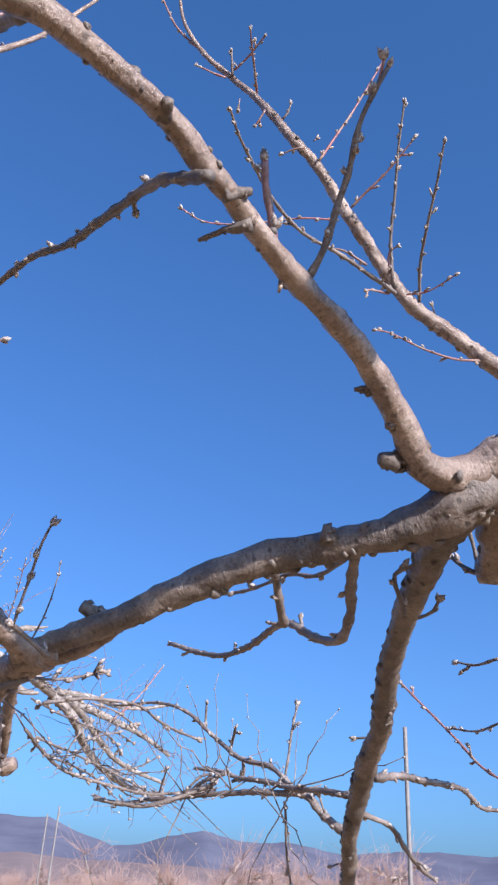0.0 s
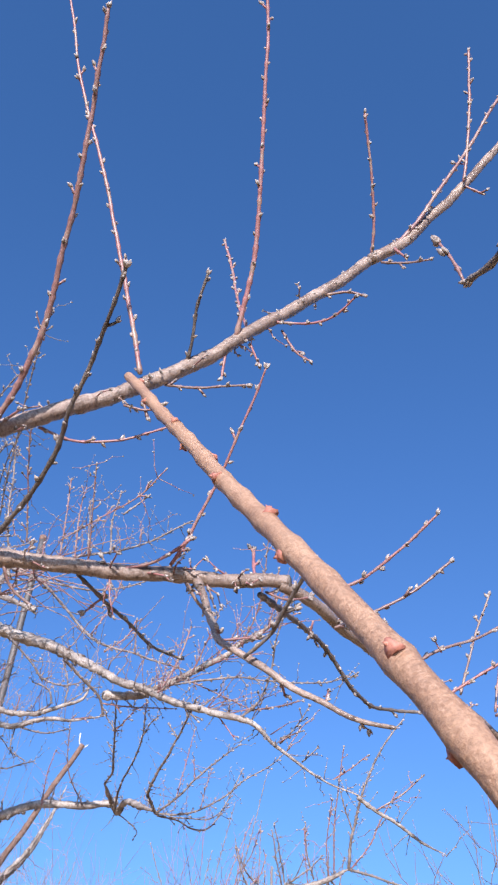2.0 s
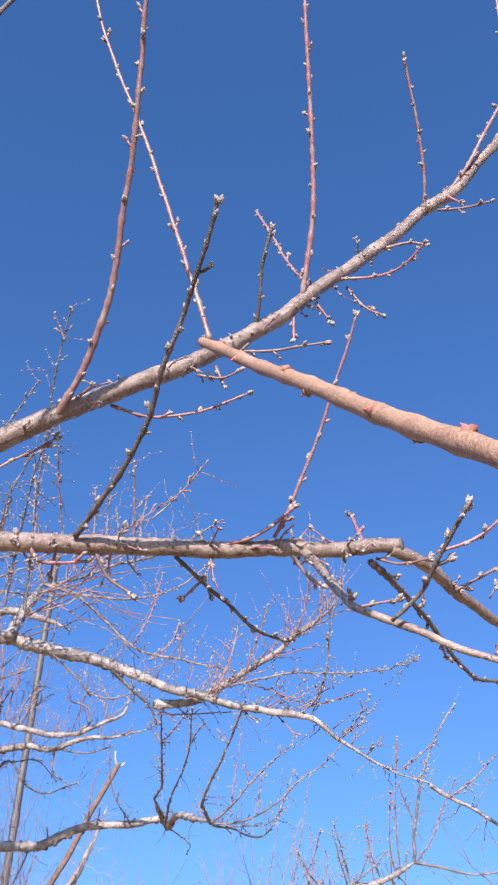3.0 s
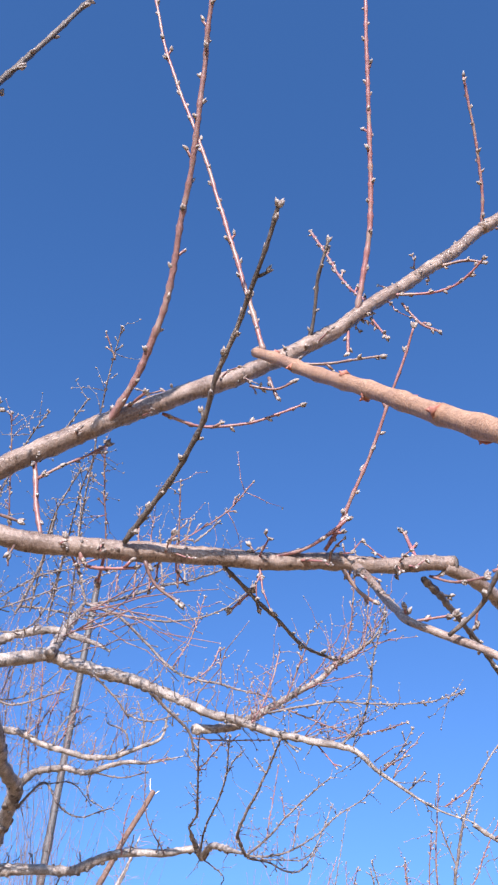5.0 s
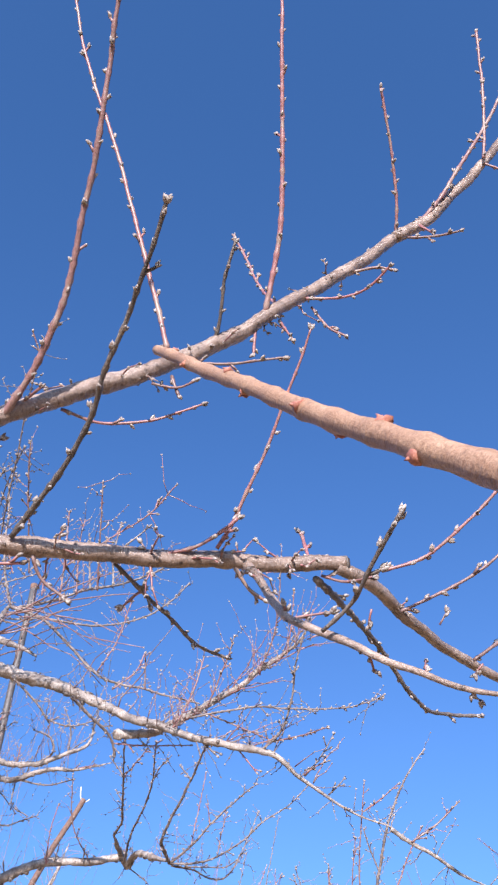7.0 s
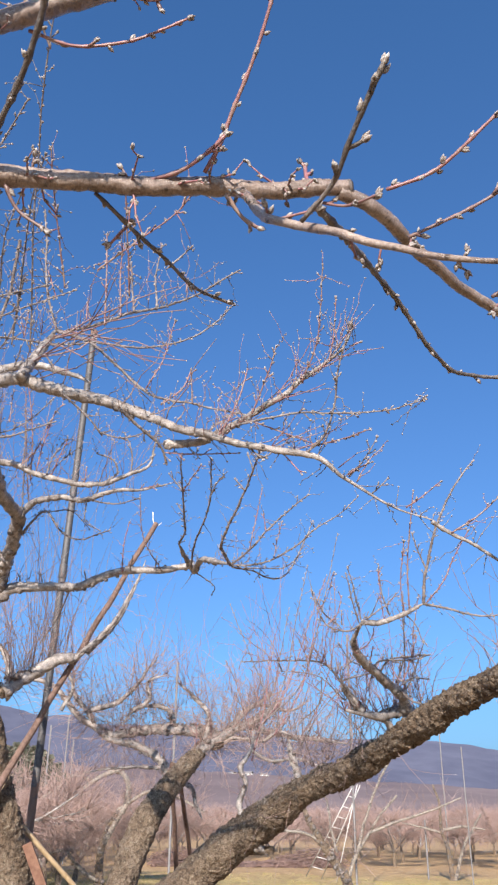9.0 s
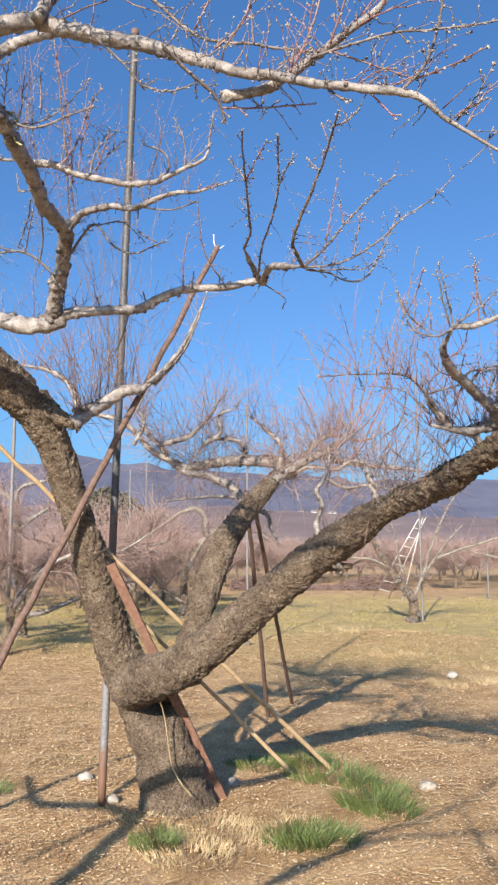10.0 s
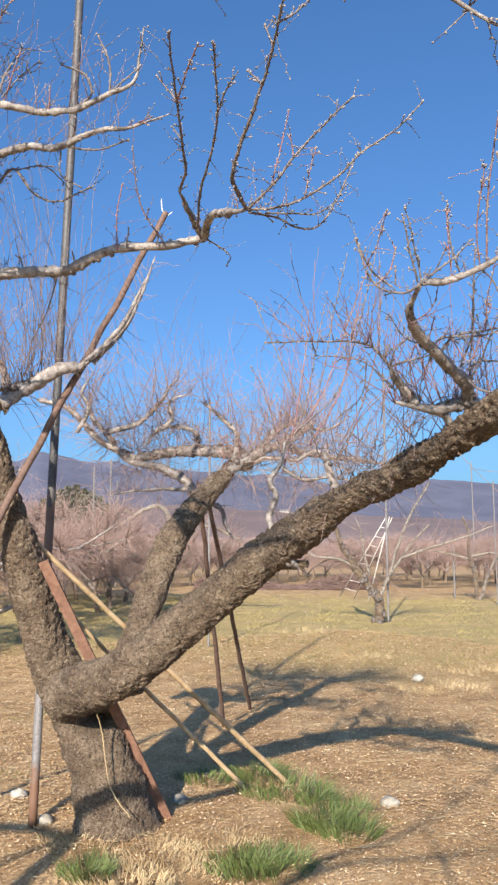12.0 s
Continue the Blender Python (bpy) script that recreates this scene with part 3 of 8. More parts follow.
shoot(tree_a, (0.0013, 0.0012), (0.91, -0.45, 2.014), (0.907, -0.457, 2.011), (0.907, -0.462, 2.011))
shoot(tree_a, (0.0046, 0.0024), (1.025, -0.523, 1.956), (1.007, -0.512, 1.97), (0.98, -0.494, 1.987), gap=0.017, size=0.0052, skin=DARK)
shoot(tree_a, (0.0049, 0.0037), (0.985, -0.522, 1.998), (0.954, -0.485, 2.022), (0.926, -0.463, 2.023), (0.897, -0.439, 2.022), (0.869, -0.425, 2.023), gap=0.017, size=0.0052, skin=DARK)
limb(tree_a, (0.0048, 0.003), (1.073, -0.489, 1.943), (1.077, -0.499, 1.94))
limb(tree_a, (0.0038, 0.0028), (1.086, -0.472, 1.937), (1.091, -0.483, 1.937))
limb(tree_a, (0.0041, 0.0025), (1.109, -0.424, 1.93), (1.124, -0.419, 1.937))
limb(tree_a, (0.0032, 0.0015), (1.123, -0.406, 1.924), (1.107, -0.402, 1.925), (1.09, -0.395, 1.925))
shoot(tree_a, (0.0027, 0.0024), (1.134, -0.377, 1.927), (1.131, -0.389, 1.947), (1.128, -0.398, 1.962), (1.128, -0.406, 1.976))
limb(tree_a, (0.0059, 0.0043), (1.201, -0.253, 1.892), (1.204, -0.264, 1.902))
limb(tree_a, (0.0069, 0.0048), (1.214, -0.216, 1.871), (1.193, -0.228, 1.865))
limb(tree_a, (0.0021, 0.001), (1.136, -0.361, 1.919), (1.134, -0.358, 1.913))
limb(tree_a, (0.0046, 0.0019), (1.192, -0.268, 1.899), (1.182, -0.271, 1.898), (1.177, -0.272, 1.897))
shoot(tree_a, (0.0029, 0.0017), (1.15, -0.351, 1.926), (1.162, -0.362, 1.943), (1.171, -0.378, 1.965), (1.177, -0.387, 1.978), (1.184, -0.403, 1.999), (1.191, -0.411, 2.011), (1.204, -0.423, 2.028), gap=0.017, size=0.0052, skin=DARK)
shoot(tree_a, (0.0009, 0.0007), (1.191, -0.41, 2.012), (1.197, -0.417, 2.021), (1.201, -0.426, 2.033))
limb(tree_a, (0.0127, 0.0027), (1.392, 0.326, 2.3), (1.353, 0.314, 2.33), (1.304, 0.299, 2.369), (1.254, 0.284, 2.408), (1.221, 0.266, 2.452), (1.188, 0.245, 2.505), (1.162, 0.229, 2.545), (1.136, 0.213, 2.585), (1.106, 0.192, 2.636), (1.07, 0.174, 2.678), (1.021, 0.196, 2.778), (0.963, 0.217, 2.878), (0.902, 0.211, 2.95), (0.86, 0.201, 3.024), (0.843, 0.19, 3.096), spurs=0)
shoot(tree_a, (0.0025, 0.0019), (0.9, 0.218, 2.96), (0.849, 0.203, 3.019), (0.826, 0.192, 3.058), (0.808, 0.18, 3.103))
shoot(tree_a, (0.0026, 0.0014), (1.011, 0.166, 2.777), (1.013, 0.109, 2.78), (1.015, 0.049, 2.78))
shoot(tree_a, (0.0031, 0.0018), (0.956, 0.211, 2.887), (0.956, 0.199, 2.909), (0.955, 0.189, 2.925), skin=TWIG)
shoot(tree_a, (0.0021, 0.0014), (0.959, 0.206, 2.896), (0.988, 0.184, 2.9), (1.021, 0.153, 2.906))
shoot(tree_a, (0.0024, 0.0015), (0.944, 0.211, 2.884), (0.914, 0.2, 2.893), (0.892, 0.192, 2.901))
shoot(tree_a, (0.0023, 0.0014), (1.024, 0.182, 2.753), (1.014, 0.188, 2.739), (1.007, 0.192, 2.73))
shoot(tree_a, (0.0029, 0.0017), (1.054, 0.18, 2.724), (1.063, 0.176, 2.734), (1.069, 0.169, 2.749), skin=TWIG)
shoot(tree_a, (0.0024, 0.0014), (1.117, 0.165, 2.605), (1.148, 0.158, 2.656), (1.184, 0.148, 2.719), (1.224, 0.133, 2.797))
shoot(tree_a, (0.0024, 0.0014), (1.095, 0.152, 2.622), (1.078, 0.151, 2.618), (1.06, 0.152, 2.611))
shoot(tree_a, (0.0024, 0.0014), (1.109, 0.149, 2.631), (1.115, 0.148, 2.636))
shoot(tree_a, (0.0024, 0.0013), (1.165, 0.193, 2.529), (1.189, 0.179, 2.546), (1.224, 0.16, 2.57), (1.262, 0.132, 2.604))
shoot(tree_a, (0.0029, 0.0016), (1.224, 0.234, 2.413), (1.223, 0.191, 2.463), (1.233, 0.129, 2.536), (1.246, 0.07, 2.606), skin=TWIG)
shoot(tree_a, (0.0017, 0.0012), (1.22, 0.227, 2.424), (1.22, 0.198, 2.437), (1.234, 0.185, 2.44))
shoot(tree_a, (0.0029, 0.0015), (1.263, 0.254, 2.389), (1.266, 0.185, 2.421), (1.278, 0.122, 2.447), (1.292, 0.034, 2.478), skin=TWIG)
shoot(tree_a, (0.0017, 0.0012), (1.245, 0.246, 2.398), (1.277, 0.231, 2.391), (1.314, 0.202, 2.394))
shoot(tree_a, (0.0037, 0.0017), (1.228, 0.243, 2.399), (1.195, 0.2, 2.397), (1.148, 0.14, 2.39), (1.109, 0.092, 2.379), (1.08, 0.039, 2.377), (1.063, -0.005, 2.377), (1.044, -0.074, 2.377), (1.037, -0.125, 2.376), skin=TWIG)
shoot(tree_a, (0.0026, 0.0015), (1.187, 0.216, 2.433), (1.154, 0.201, 2.45), (1.133, 0.196, 2.452))
shoot(tree_a, (0.0026, 0.0014), (1.219, 0.241, 2.398), (1.194, 0.207, 2.377), (1.185, 0.195, 2.367))
shoot(tree_a, (0.0023, 0.0012), (1.351, 0.31, 2.317), (1.307, 0.28, 2.303), (1.256, 0.238, 2.296), (1.216, 0.199, 2.294), (1.197, 0.183, 2.289))
shoot(tree_a, (0.0018, 0.0013), (1.145, 0.215, 2.526), (1.093, 0.206, 2.525), (1.023, 0.2, 2.516), (0.945, 0.189, 2.512), (0.902, 0.172, 2.529))
shoot(tree_a, (0.0027, 0.0016), (0.975, 0.2, 2.81), (0.972, 0.209, 2.793))
shoot(tree_a, (0.004, 0.0023), (1.285, 0.257, 2.369), (1.281, 0.25, 2.38), skin=TWIG)
shoot(tree_a, (0.0048, 0.0026), (1.175, -0.154, 1.832), (1.169, -0.12, 1.81), (1.167, -0.089, 1.797), (1.159, -0.06, 1.784), (1.136, -0.031, 1.795), (1.107, 0.001, 1.817), (1.088, 0.025, 1.818), (1.053, 0.083, 1.815), (1.016, 0.125, 1.82), (0.95, 0.183, 1.847), gap=0.017, size=0.0052, skin=TWIG)
shoot(tree_a, (0.0044, 0.0044), (1.106, -0.014, 1.811), (1.104, -0.052, 1.828), (1.102, -0.078, 1.84), gap=0.017, size=0.0052, skin=TWIG)
shoot(tree_a, (0.0022, 0.0016), (1.167, -0.14, 1.826), (1.14, -0.101, 1.826), (1.114, -0.076, 1.836), (1.073, -0.032, 1.838), (1.036, 0.001, 1.844), skin=TWIG)
limb(tree_a, (0.0071, 0.0056), (0.96, -0.097, 1.789), (0.95, -0.113, 1.795))
limb(tree_a, (0.0055, 0.0034), (1.155, -0.168, 1.83), (1.153, -0.174, 1.84))
limb(tree_a, (0.0067, 0.0036), (1.072, -0.14, 1.816), (1.065, -0.145, 1.824))
limb(tree_a, (0.0057, 0.0083), (0.975, -0.092, 1.785), (0.949, -0.081, 1.771), (0.917, -0.074, 1.763), (0.886, -0.065, 1.752))
shoot(tree_a, (0.0026, 0.0017), (1.213, -0.043, 1.812), (1.207, -0.061, 1.826), (1.205, -0.073, 1.837), (1.224, -0.083, 1.843), skin=TWIG)
shoot(tree_a, (0.0023, 0.0016), (1.224, -0.041, 1.81), (1.238, -0.042, 1.817), (1.243, -0.046, 1.826), skin=TWIG)
shoot(tree_a, (0.0026, 0.0014), (1.188, 0.249, 1.76), (1.172, 0.246, 1.76), (1.161, 0.244, 1.759), skin=TWIG)
shoot(tree_a, (0.0055, 0.0028), (1.183, 0.324, 1.728), (1.221, 0.366, 1.737), (1.266, 0.42, 1.737), (1.297, 0.458, 1.735), (1.322, 0.503, 1.72), (1.347, 0.53, 1.72), skin=TWIG)
shoot(tree_a, (0.0039, 0.0027), (1.165, 0.397, 1.696), (1.199, 0.427, 1.684), (1.221, 0.46, 1.661), (1.239, 0.488, 1.64), (1.257, 0.508, 1.629), skin=TWIG)
shoot(tree_a, (0.0047, 0.0027), (1.152, 0.352, 1.711), (1.107, 0.398, 1.72), (1.059, 0.442, 1.73), (0.997, 0.493, 1.744), (0.959, 0.521, 1.757), (0.919, 0.549, 1.764), skin=TWIG)
shoot(tree_a, (0.0058, 0.0025), (1.146, 0.408, 1.671), (1.113, 0.424, 1.697), (1.09, 0.434, 1.718), (1.042, 0.459, 1.723), (0.982, 0.491, 1.724), (0.91, 0.529, 1.721), (0.833, 0.567, 1.716), (0.783, 0.59, 1.715), (0.747, 0.6, 1.725), skin=TWIG)
shoot(tree_a, (0.0036, 0.0024), (0.97, 0.507, 1.752), (0.934, 0.527, 1.742), (0.896, 0.554, 1.723), (0.868, 0.566, 1.719), skin=TWIG)
shoot(tree_a, (0.0041, 0.0021), (1.07, 0.442, 1.732), (1.04, 0.465, 1.756), (0.995, 0.497, 1.77), (0.956, 0.521, 1.797), (0.893, 0.556, 1.847), (0.834, 0.602, 1.869), (0.733, 0.685, 1.879), skin=TWIG)
shoot(tree_a, (0.0021, 0.0017), (1.061, 0.456, 1.744), (1.068, 0.449, 1.791), (1.077, 0.441, 1.838), skin=TWIG)
shoot(tree_a, (0.0023, 0.0021), (0.97, 0.542, 1.793), (0.982, 0.496, 1.815), skin=TWIG)
shoot(tree_a, (0.0024, 0.0019), (0.923, 0.573, 1.826), (0.925, 0.554, 1.86), skin=TWIG)
shoot(tree_a, (0.002, 0.0016), (1.064, 0.43, 1.71), (1.065, 0.46, 1.658), (1.069, 0.485, 1.614), skin=TWIG)
shoot(tree_a, (0.0022, 0.0016), (1.118, 0.412, 1.696), (1.111, 0.4, 1.715), skin=TWIG)
shoot(tree_a, (0.0033, 0.0029), (0.978, 0.514, 1.742), (0.994, 0.512, 1.75), (0.994, 0.5, 1.771), skin=TWIG)
shoot(tree_a, (0.0023, 0.0018), (0.906, 0.57, 1.723), (0.91, 0.567, 1.731), skin=TWIG)
shoot(tree_a, (0.004, 0.0021), (1.134, 0.458, 1.641), (1.123, 0.458, 1.637), skin=TWIG)
shoot(tree_a, (0.0026, 0.0018), (1.29, -0.073, 1.846), (1.271, -0.073, 1.839), (1.254, -0.063, 1.858), skin=TWIG)
shoot(tree_a, (0.0021, 0.0017), (1.275, -0.073, 1.842), (1.27, -0.085, 1.862), (1.266, -0.092, 1.872), skin=TWIG)
shoot(tree_a, (0.0014, 0.001), (1.285, -0.131, 1.865), (1.277, -0.138, 1.874), skin=TWIG)
shoot(tree_a, (0.0017, 0.0012), (1.303, 0.068, 1.805), (1.284, 0.097, 1.806), (1.268, 0.115, 1.814), skin=TWIG)
shoot(tree_a, (0.002, 0.0019), (1.356, 0.46, 1.744), (1.325, 0.493, 1.773), (1.292, 0.527, 1.819), (1.256, 0.557, 1.864), (1.224, 0.58, 1.903))
shoot(tree_a, (0.002, 0.0015), (1.358, 0.418, 1.819), (1.327, 0.475, 1.814), (1.292, 0.519, 1.825), skin=TWIG)
shoot(tree_a, (0.0016, 0.0014), (1.314, 0.489, 1.783), (1.312, 0.481, 1.796), skin=TWIG)
limb(tree_a, (0.0098, 0.0074), (0.927, -0.094, 1.76), (0.907, -0.102, 1.758), (0.893, -0.123, 1.767), (0.884, -0.143, 1.779), (0.881, -0.156, 1.788))
limb(tree_a, (0.0112, 0.0095), (0.919, -0.096, 1.757), (0.888, -0.082, 1.753), (0.867, -0.066, 1.751))
limb(tree_a, (0.0058, 0.0036), (0.898, -0.103, 1.753), (0.889, -0.127, 1.77), (0.875, -0.143, 1.774), (0.861, -0.158, 1.777), (0.826, -0.131, 1.8), (0.792, -0.105, 1.834), (0.765, -0.084, 1.87), (0.74, -0.065, 1.908), (0.713, -0.054, 1.952))
shoot(tree_a, (0.0035, 0.002), (0.713, -0.054, 1.952), (0.684, -0.044, 1.998), (0.636, -0.038, 2.041), (0.591, -0.036, 2.092), (0.563, -0.034, 2.145), (0.544, -0.033, 2.191), gap=0.011)
shoot(tree_a, (0.0021, 0.0018), (0.684, -0.043, 1.996), (0.687, -0.046, 2.025), (0.682, -0.053, 2.054))
shoot(tree_a, (0.002, 0.0018), (0.755, -0.068, 1.881), (0.747, -0.07, 1.923), (0.737, -0.074, 1.962))
shoot(tree_a, (0.0017, 0.0014), (0.738, -0.068, 1.91), (0.74, -0.089, 1.921), (0.75, -0.098, 1.928))
shoot(tree_a, (0.0016, 0.0016), (0.77, -0.085, 1.879), (0.771, -0.066, 1.919), (0.776, -0.049, 1.949))
shoot(tree_a, (0.0021, 0.0017), (0.898, -0.158, 1.762), (0.894, -0.196, 1.783), (0.889, -0.217, 1.792), skin=TWIG)
shoot(tree_a, (0.0018, 0.0016), (0.869, -0.13, 1.778), (0.84, -0.134, 1.819), (0.818, -0.138, 1.847), (0.8, -0.142, 1.872), skin=TWIG)
shoot(tree_a, (0.0014, 0.0012), (0.91, -0.154, 1.765), (0.926, -0.175, 1.795), (0.939, -0.193, 1.818), (0.948, -0.201, 1.831), skin=TWIG)
shoot(tree_a, (0.0022, 0.0021), (0.927, -0.114, 1.752), (0.916, -0.141, 1.762), (0.909, -0.156, 1.767), skin=TWIG)
shoot(tree_a, (0.0013, 0.001), (0.842, -0.102, 1.793), (0.797, -0.048, 1.802), (0.729, 0.016, 1.824), skin=TWIG)
shoot(tree_a, (0.0026, 0.0019), (0.869, -0.06, 1.743), (0.834, -0.033, 1.763), (0.782, 0.002, 1.783), (0.728, 0.026, 1.805), (0.668, 0.048, 1.84), (0.603, 0.066, 1.878), (0.546, 0.078, 1.921), (0.494, 0.085, 1.966), (0.455, 0.09, 2.018))
shoot(tree_a, (0.0019, 0.002), (0.541, 0.085, 1.924), (0.531, 0.076, 1.954), (0.523, 0.069, 1.98))
shoot(tree_a, (0.0025, 0.0019), (0.867, -0.035, 1.741), (0.829, -0.014, 1.752), (0.787, 0.005, 1.779), (0.741, 0.022, 1.81), (0.684, 0.039, 1.844), (0.649, 0.047, 1.871), (0.623, 0.052, 1.894), skin=TWIG)
shoot(tree_a, (0.0021, 0.0019), (0.729, 0.017, 1.822), (0.731, 0.011, 1.834), skin=TWIG)
shoot(tree_a, (0.0017, 0.0014), (0.814, -0.104, 1.819), (0.814, -0.108, 1.825), skin=TWIG)
shoot(tree_a, (0.0038, 0.0015), (0.896, -0.074, 1.745), (0.861, -0.081, 1.729), (0.839, -0.098, 1.716), (0.804, -0.128, 1.699), (0.778, -0.151, 1.685), (0.759, -0.169, 1.675), (0.745, -0.2, 1.69), (0.731, -0.229, 1.7), (0.724, -0.253, 1.714), (0.719, -0.281, 1.731), skin=TWIG)
shoot(tree_a, (0.0015, 0.0019), (0.754, -0.202, 1.687), (0.755, -0.208, 1.697), skin=TWIG)
shoot(tree_a, (0.0069, 0.005), (0.838, -0.015, 1.748), (0.804, 0.085, 1.727), (0.761, 0.207, 1.693), skin=TWIG)
shoot(tree_a, (0.0025, 0.0016), (0.775, 0.172, 1.7), (0.734, 0.194, 1.674), (0.691, 0.208, 1.657), (0.662, 0.212, 1.652), skin=TWIG)
shoot(tree_a, (0.0049, 0.0028), (0.809, 0.07, 1.73), (0.786, 0.06, 1.729), (0.772, 0.058, 1.723), skin=TWIG)
shoot(tree_a, (0.0023, 0.0019), (0.796, 0.112, 1.712), (0.758, 0.126, 1.723), (0.712, 0.141, 1.737), (0.66, 0.163, 1.733), skin=TWIG)
shoot(tree_a, (0.0024, 0.0019), (0.787, 0.15, 1.704), (0.736, 0.16, 1.707), (0.7, 0.165, 1.711), (0.659, 0.165, 1.729), skin=TWIG)
shoot(tree_a, (0.0036, 0.003), (0.793, 0.151, 1.707), (0.784, 0.151, 1.701), skin=TWIG)
shoot(tree_a, (0.0016, 0.0014), (0.869, -0.065, 1.752), (0.886, 0.006, 1.763), (0.913, 0.082, 1.789), skin=TWIG)
shoot(tree_a, (0.0011, 0.0012), (0.896, 0.057, 1.775), (0.914, 0.059, 1.785), skin=TWIG)
shoot(tree_a, (0.0015, 0.0013), (0.259, 0.41, 1.75), (0.241, 0.421, 1.717), skin=TWIG)
limb(tree_a, (0.0109, 0.0107), (0.874, -0.066, 1.756), (0.857, -0.046, 1.751), (0.84, -0.011, 1.743))
shoot(tree_a, (0.0044, 0.0035), (0.835, -0.627, 1.986), (0.807, -0.626, 1.977), (0.78, -0.623, 1.965), (0.755, -0.618, 1.956), (0.739, -0.61, 1.946), gap=0.017, size=0.0052, skin=DARK)
shoot(tree_a, (0.002, 0.0019), (0.75, -0.616, 1.945), (0.739, -0.61, 1.946))
shoot(tree_a, (0.0011, 0.0009), (0.756, -0.619, 1.955), (0.757, -0.622, 1.94))
limb(tree_c, (0.0122, 0.012, 0.0119, 0.0111, 0.011, 0.0108, 0.0106, 0.0103, 0.0101, 0.0102, 0.0097, 0.0088, 0.009, 0.009, 0.009), (-0.062, -0.558, 2.147), (-0.04, -0.529, 2.165), (-0.02, -0.504, 2.183), (0.01, -0.471, 2.209), (0.039, -0.436, 2.233), (0.059, -0.411, 2.25), (0.088, -0.35, 2.298), (0.112, -0.299, 2.335), (0.133, -0.261, 2.365), (0.159, -0.207, 2.416), (0.177, -0.175, 2.448), (0.193, -0.153, 2.478), (0.218, -0.08, 2.566), (0.244, -0.017, 2.644), (0.275, 0.042, 2.727), spurs=8)
limb(tree_c, (0.0096, 0.0038), (0.278, 0.044, 2.729), (0.313, 0.095, 2.786), (0.354, 0.139, 2.867), (0.386, 0.173, 2.927), (0.43, 0.213, 3.012), (0.5, 0.273, 3.139), (0.551, 0.306, 3.246), (0.601, 0.333, 3.363), spurs=6)
shoot(tree_c, (0.0038, 0.0026), (0.283, 0.056, 2.737), (0.325, 0.094, 2.801), (0.398, 0.141, 2.939), (0.452, 0.171, 3.045), (0.511, 0.199, 3.162), (0.563, 0.212, 3.292))
shoot(tree_c, (0.0029, 0.0025), (0.402, 0.158, 2.914), (0.438, 0.15, 3.031), (0.468, 0.135, 3.15), (0.484, 0.126, 3.211))
shoot(tree_c, (0.0027, 0.0021), (0.28, 0.043, 2.733), (0.317, 0.016, 2.788), (0.353, -0.025, 2.856), (0.382, -0.063, 2.916))
shoot(tree_c, (0.003, 0.0024), (0.393, 0.172, 2.925), (0.41, 0.199, 2.906))
shoot(tree_c, (0.0026, 0.002), (0.411, 0.16, 2.959), (0.397, 0.146, 2.965))
shoot(tree_c, (0.0044, 0.0027), (0.062, -0.412, 2.245), (0.101, -0.406, 2.281), (0.139, -0.405, 2.32), (0.184, -0.415, 2.374), (0.226, -0.431, 2.427), (0.275, -0.45, 2.49), (0.317, -0.471, 2.549), (0.361, -0.492, 2.607), (0.39, -0.507, 2.647))
shoot(tree_c, (0.0034, 0.0018), (0.144, -0.265, 2.378), (0.149, -0.291, 2.449), (0.153, -0.317, 2.515), (0.159, -0.346, 2.584), (0.168, -0.384, 2.672), (0.174, -0.426, 2.756), (0.183, -0.467, 2.842), (0.199, -0.504, 2.931), (0.21, -0.532, 2.992))
shoot(tree_c, (0.0042, 0.0023), (0.195, -0.154, 2.48), (0.234, -0.166, 2.545), (0.279, -0.189, 2.625), (0.324, -0.222, 2.713), (0.373, -0.261, 2.81), (0.437, -0.313, 2.939))
shoot(tree_c, (0.002, 0.0027), (0.199, -0.139, 2.505), (0.122, -0.105, 2.653), (0.058, -0.078, 2.809), (-0.004, -0.061, 2.963))
shoot(tree_c, (0.0026, 0.0022), (0.16, -0.208, 2.419), (0.191, -0.22, 2.447), (0.219, -0.235, 2.473), (0.25, -0.245, 2.499), skin=DARK)
shoot(tree_c, (0.0021, 0.0014), (0.143, -0.226, 2.383), (0.174, -0.194, 2.376), (0.205, -0.168, 2.373), (0.226, -0.151, 2.371))
shoot(tree_c, (0.0023, 0.0016), (0.208, -0.101, 2.537), (0.251, -0.066, 2.525), (0.285, -0.049, 2.526), (0.324, -0.043, 2.537))
shoot(tree_c, (0.0021, 0.0018), (0.211, -0.084, 2.529), (0.224, -0.067, 2.487), (0.241, -0.054, 2.463))
shoot(tree_c, (0.002, 0.0015), (0.191, -0.126, 2.49), (0.213, -0.123, 2.433))
shoot(tree_c, (0.0022, 0.0018), (0.183, -0.16, 2.457), (0.179, -0.161, 2.408))
shoot(tree_c, (0.0018, 0.0014), (0.125, -0.271, 2.333), (0.143, -0.248, 2.327), (0.163, -0.234, 2.332))
shoot(tree_c, (0.0023, 0.0021), (0.137, -0.252, 2.348), (0.141, -0.242, 2.316))
shoot(tree_c, (0.002, 0.0014), (0.07, -0.353, 2.285), (0.084, -0.309, 2.279), (0.111, -0.265, 2.288), (0.137, -0.235, 2.302), (0.154, -0.217, 2.311))
shoot(tree_c, (0.0019, 0.0018), (0.067, -0.4, 2.266), (0.105, -0.393, 2.268))
shoot(tree_c, (0.0031, 0.0027), (0.009, -0.467, 2.205), (0.008, -0.454, 2.155), (0.011, -0.441, 2.113))
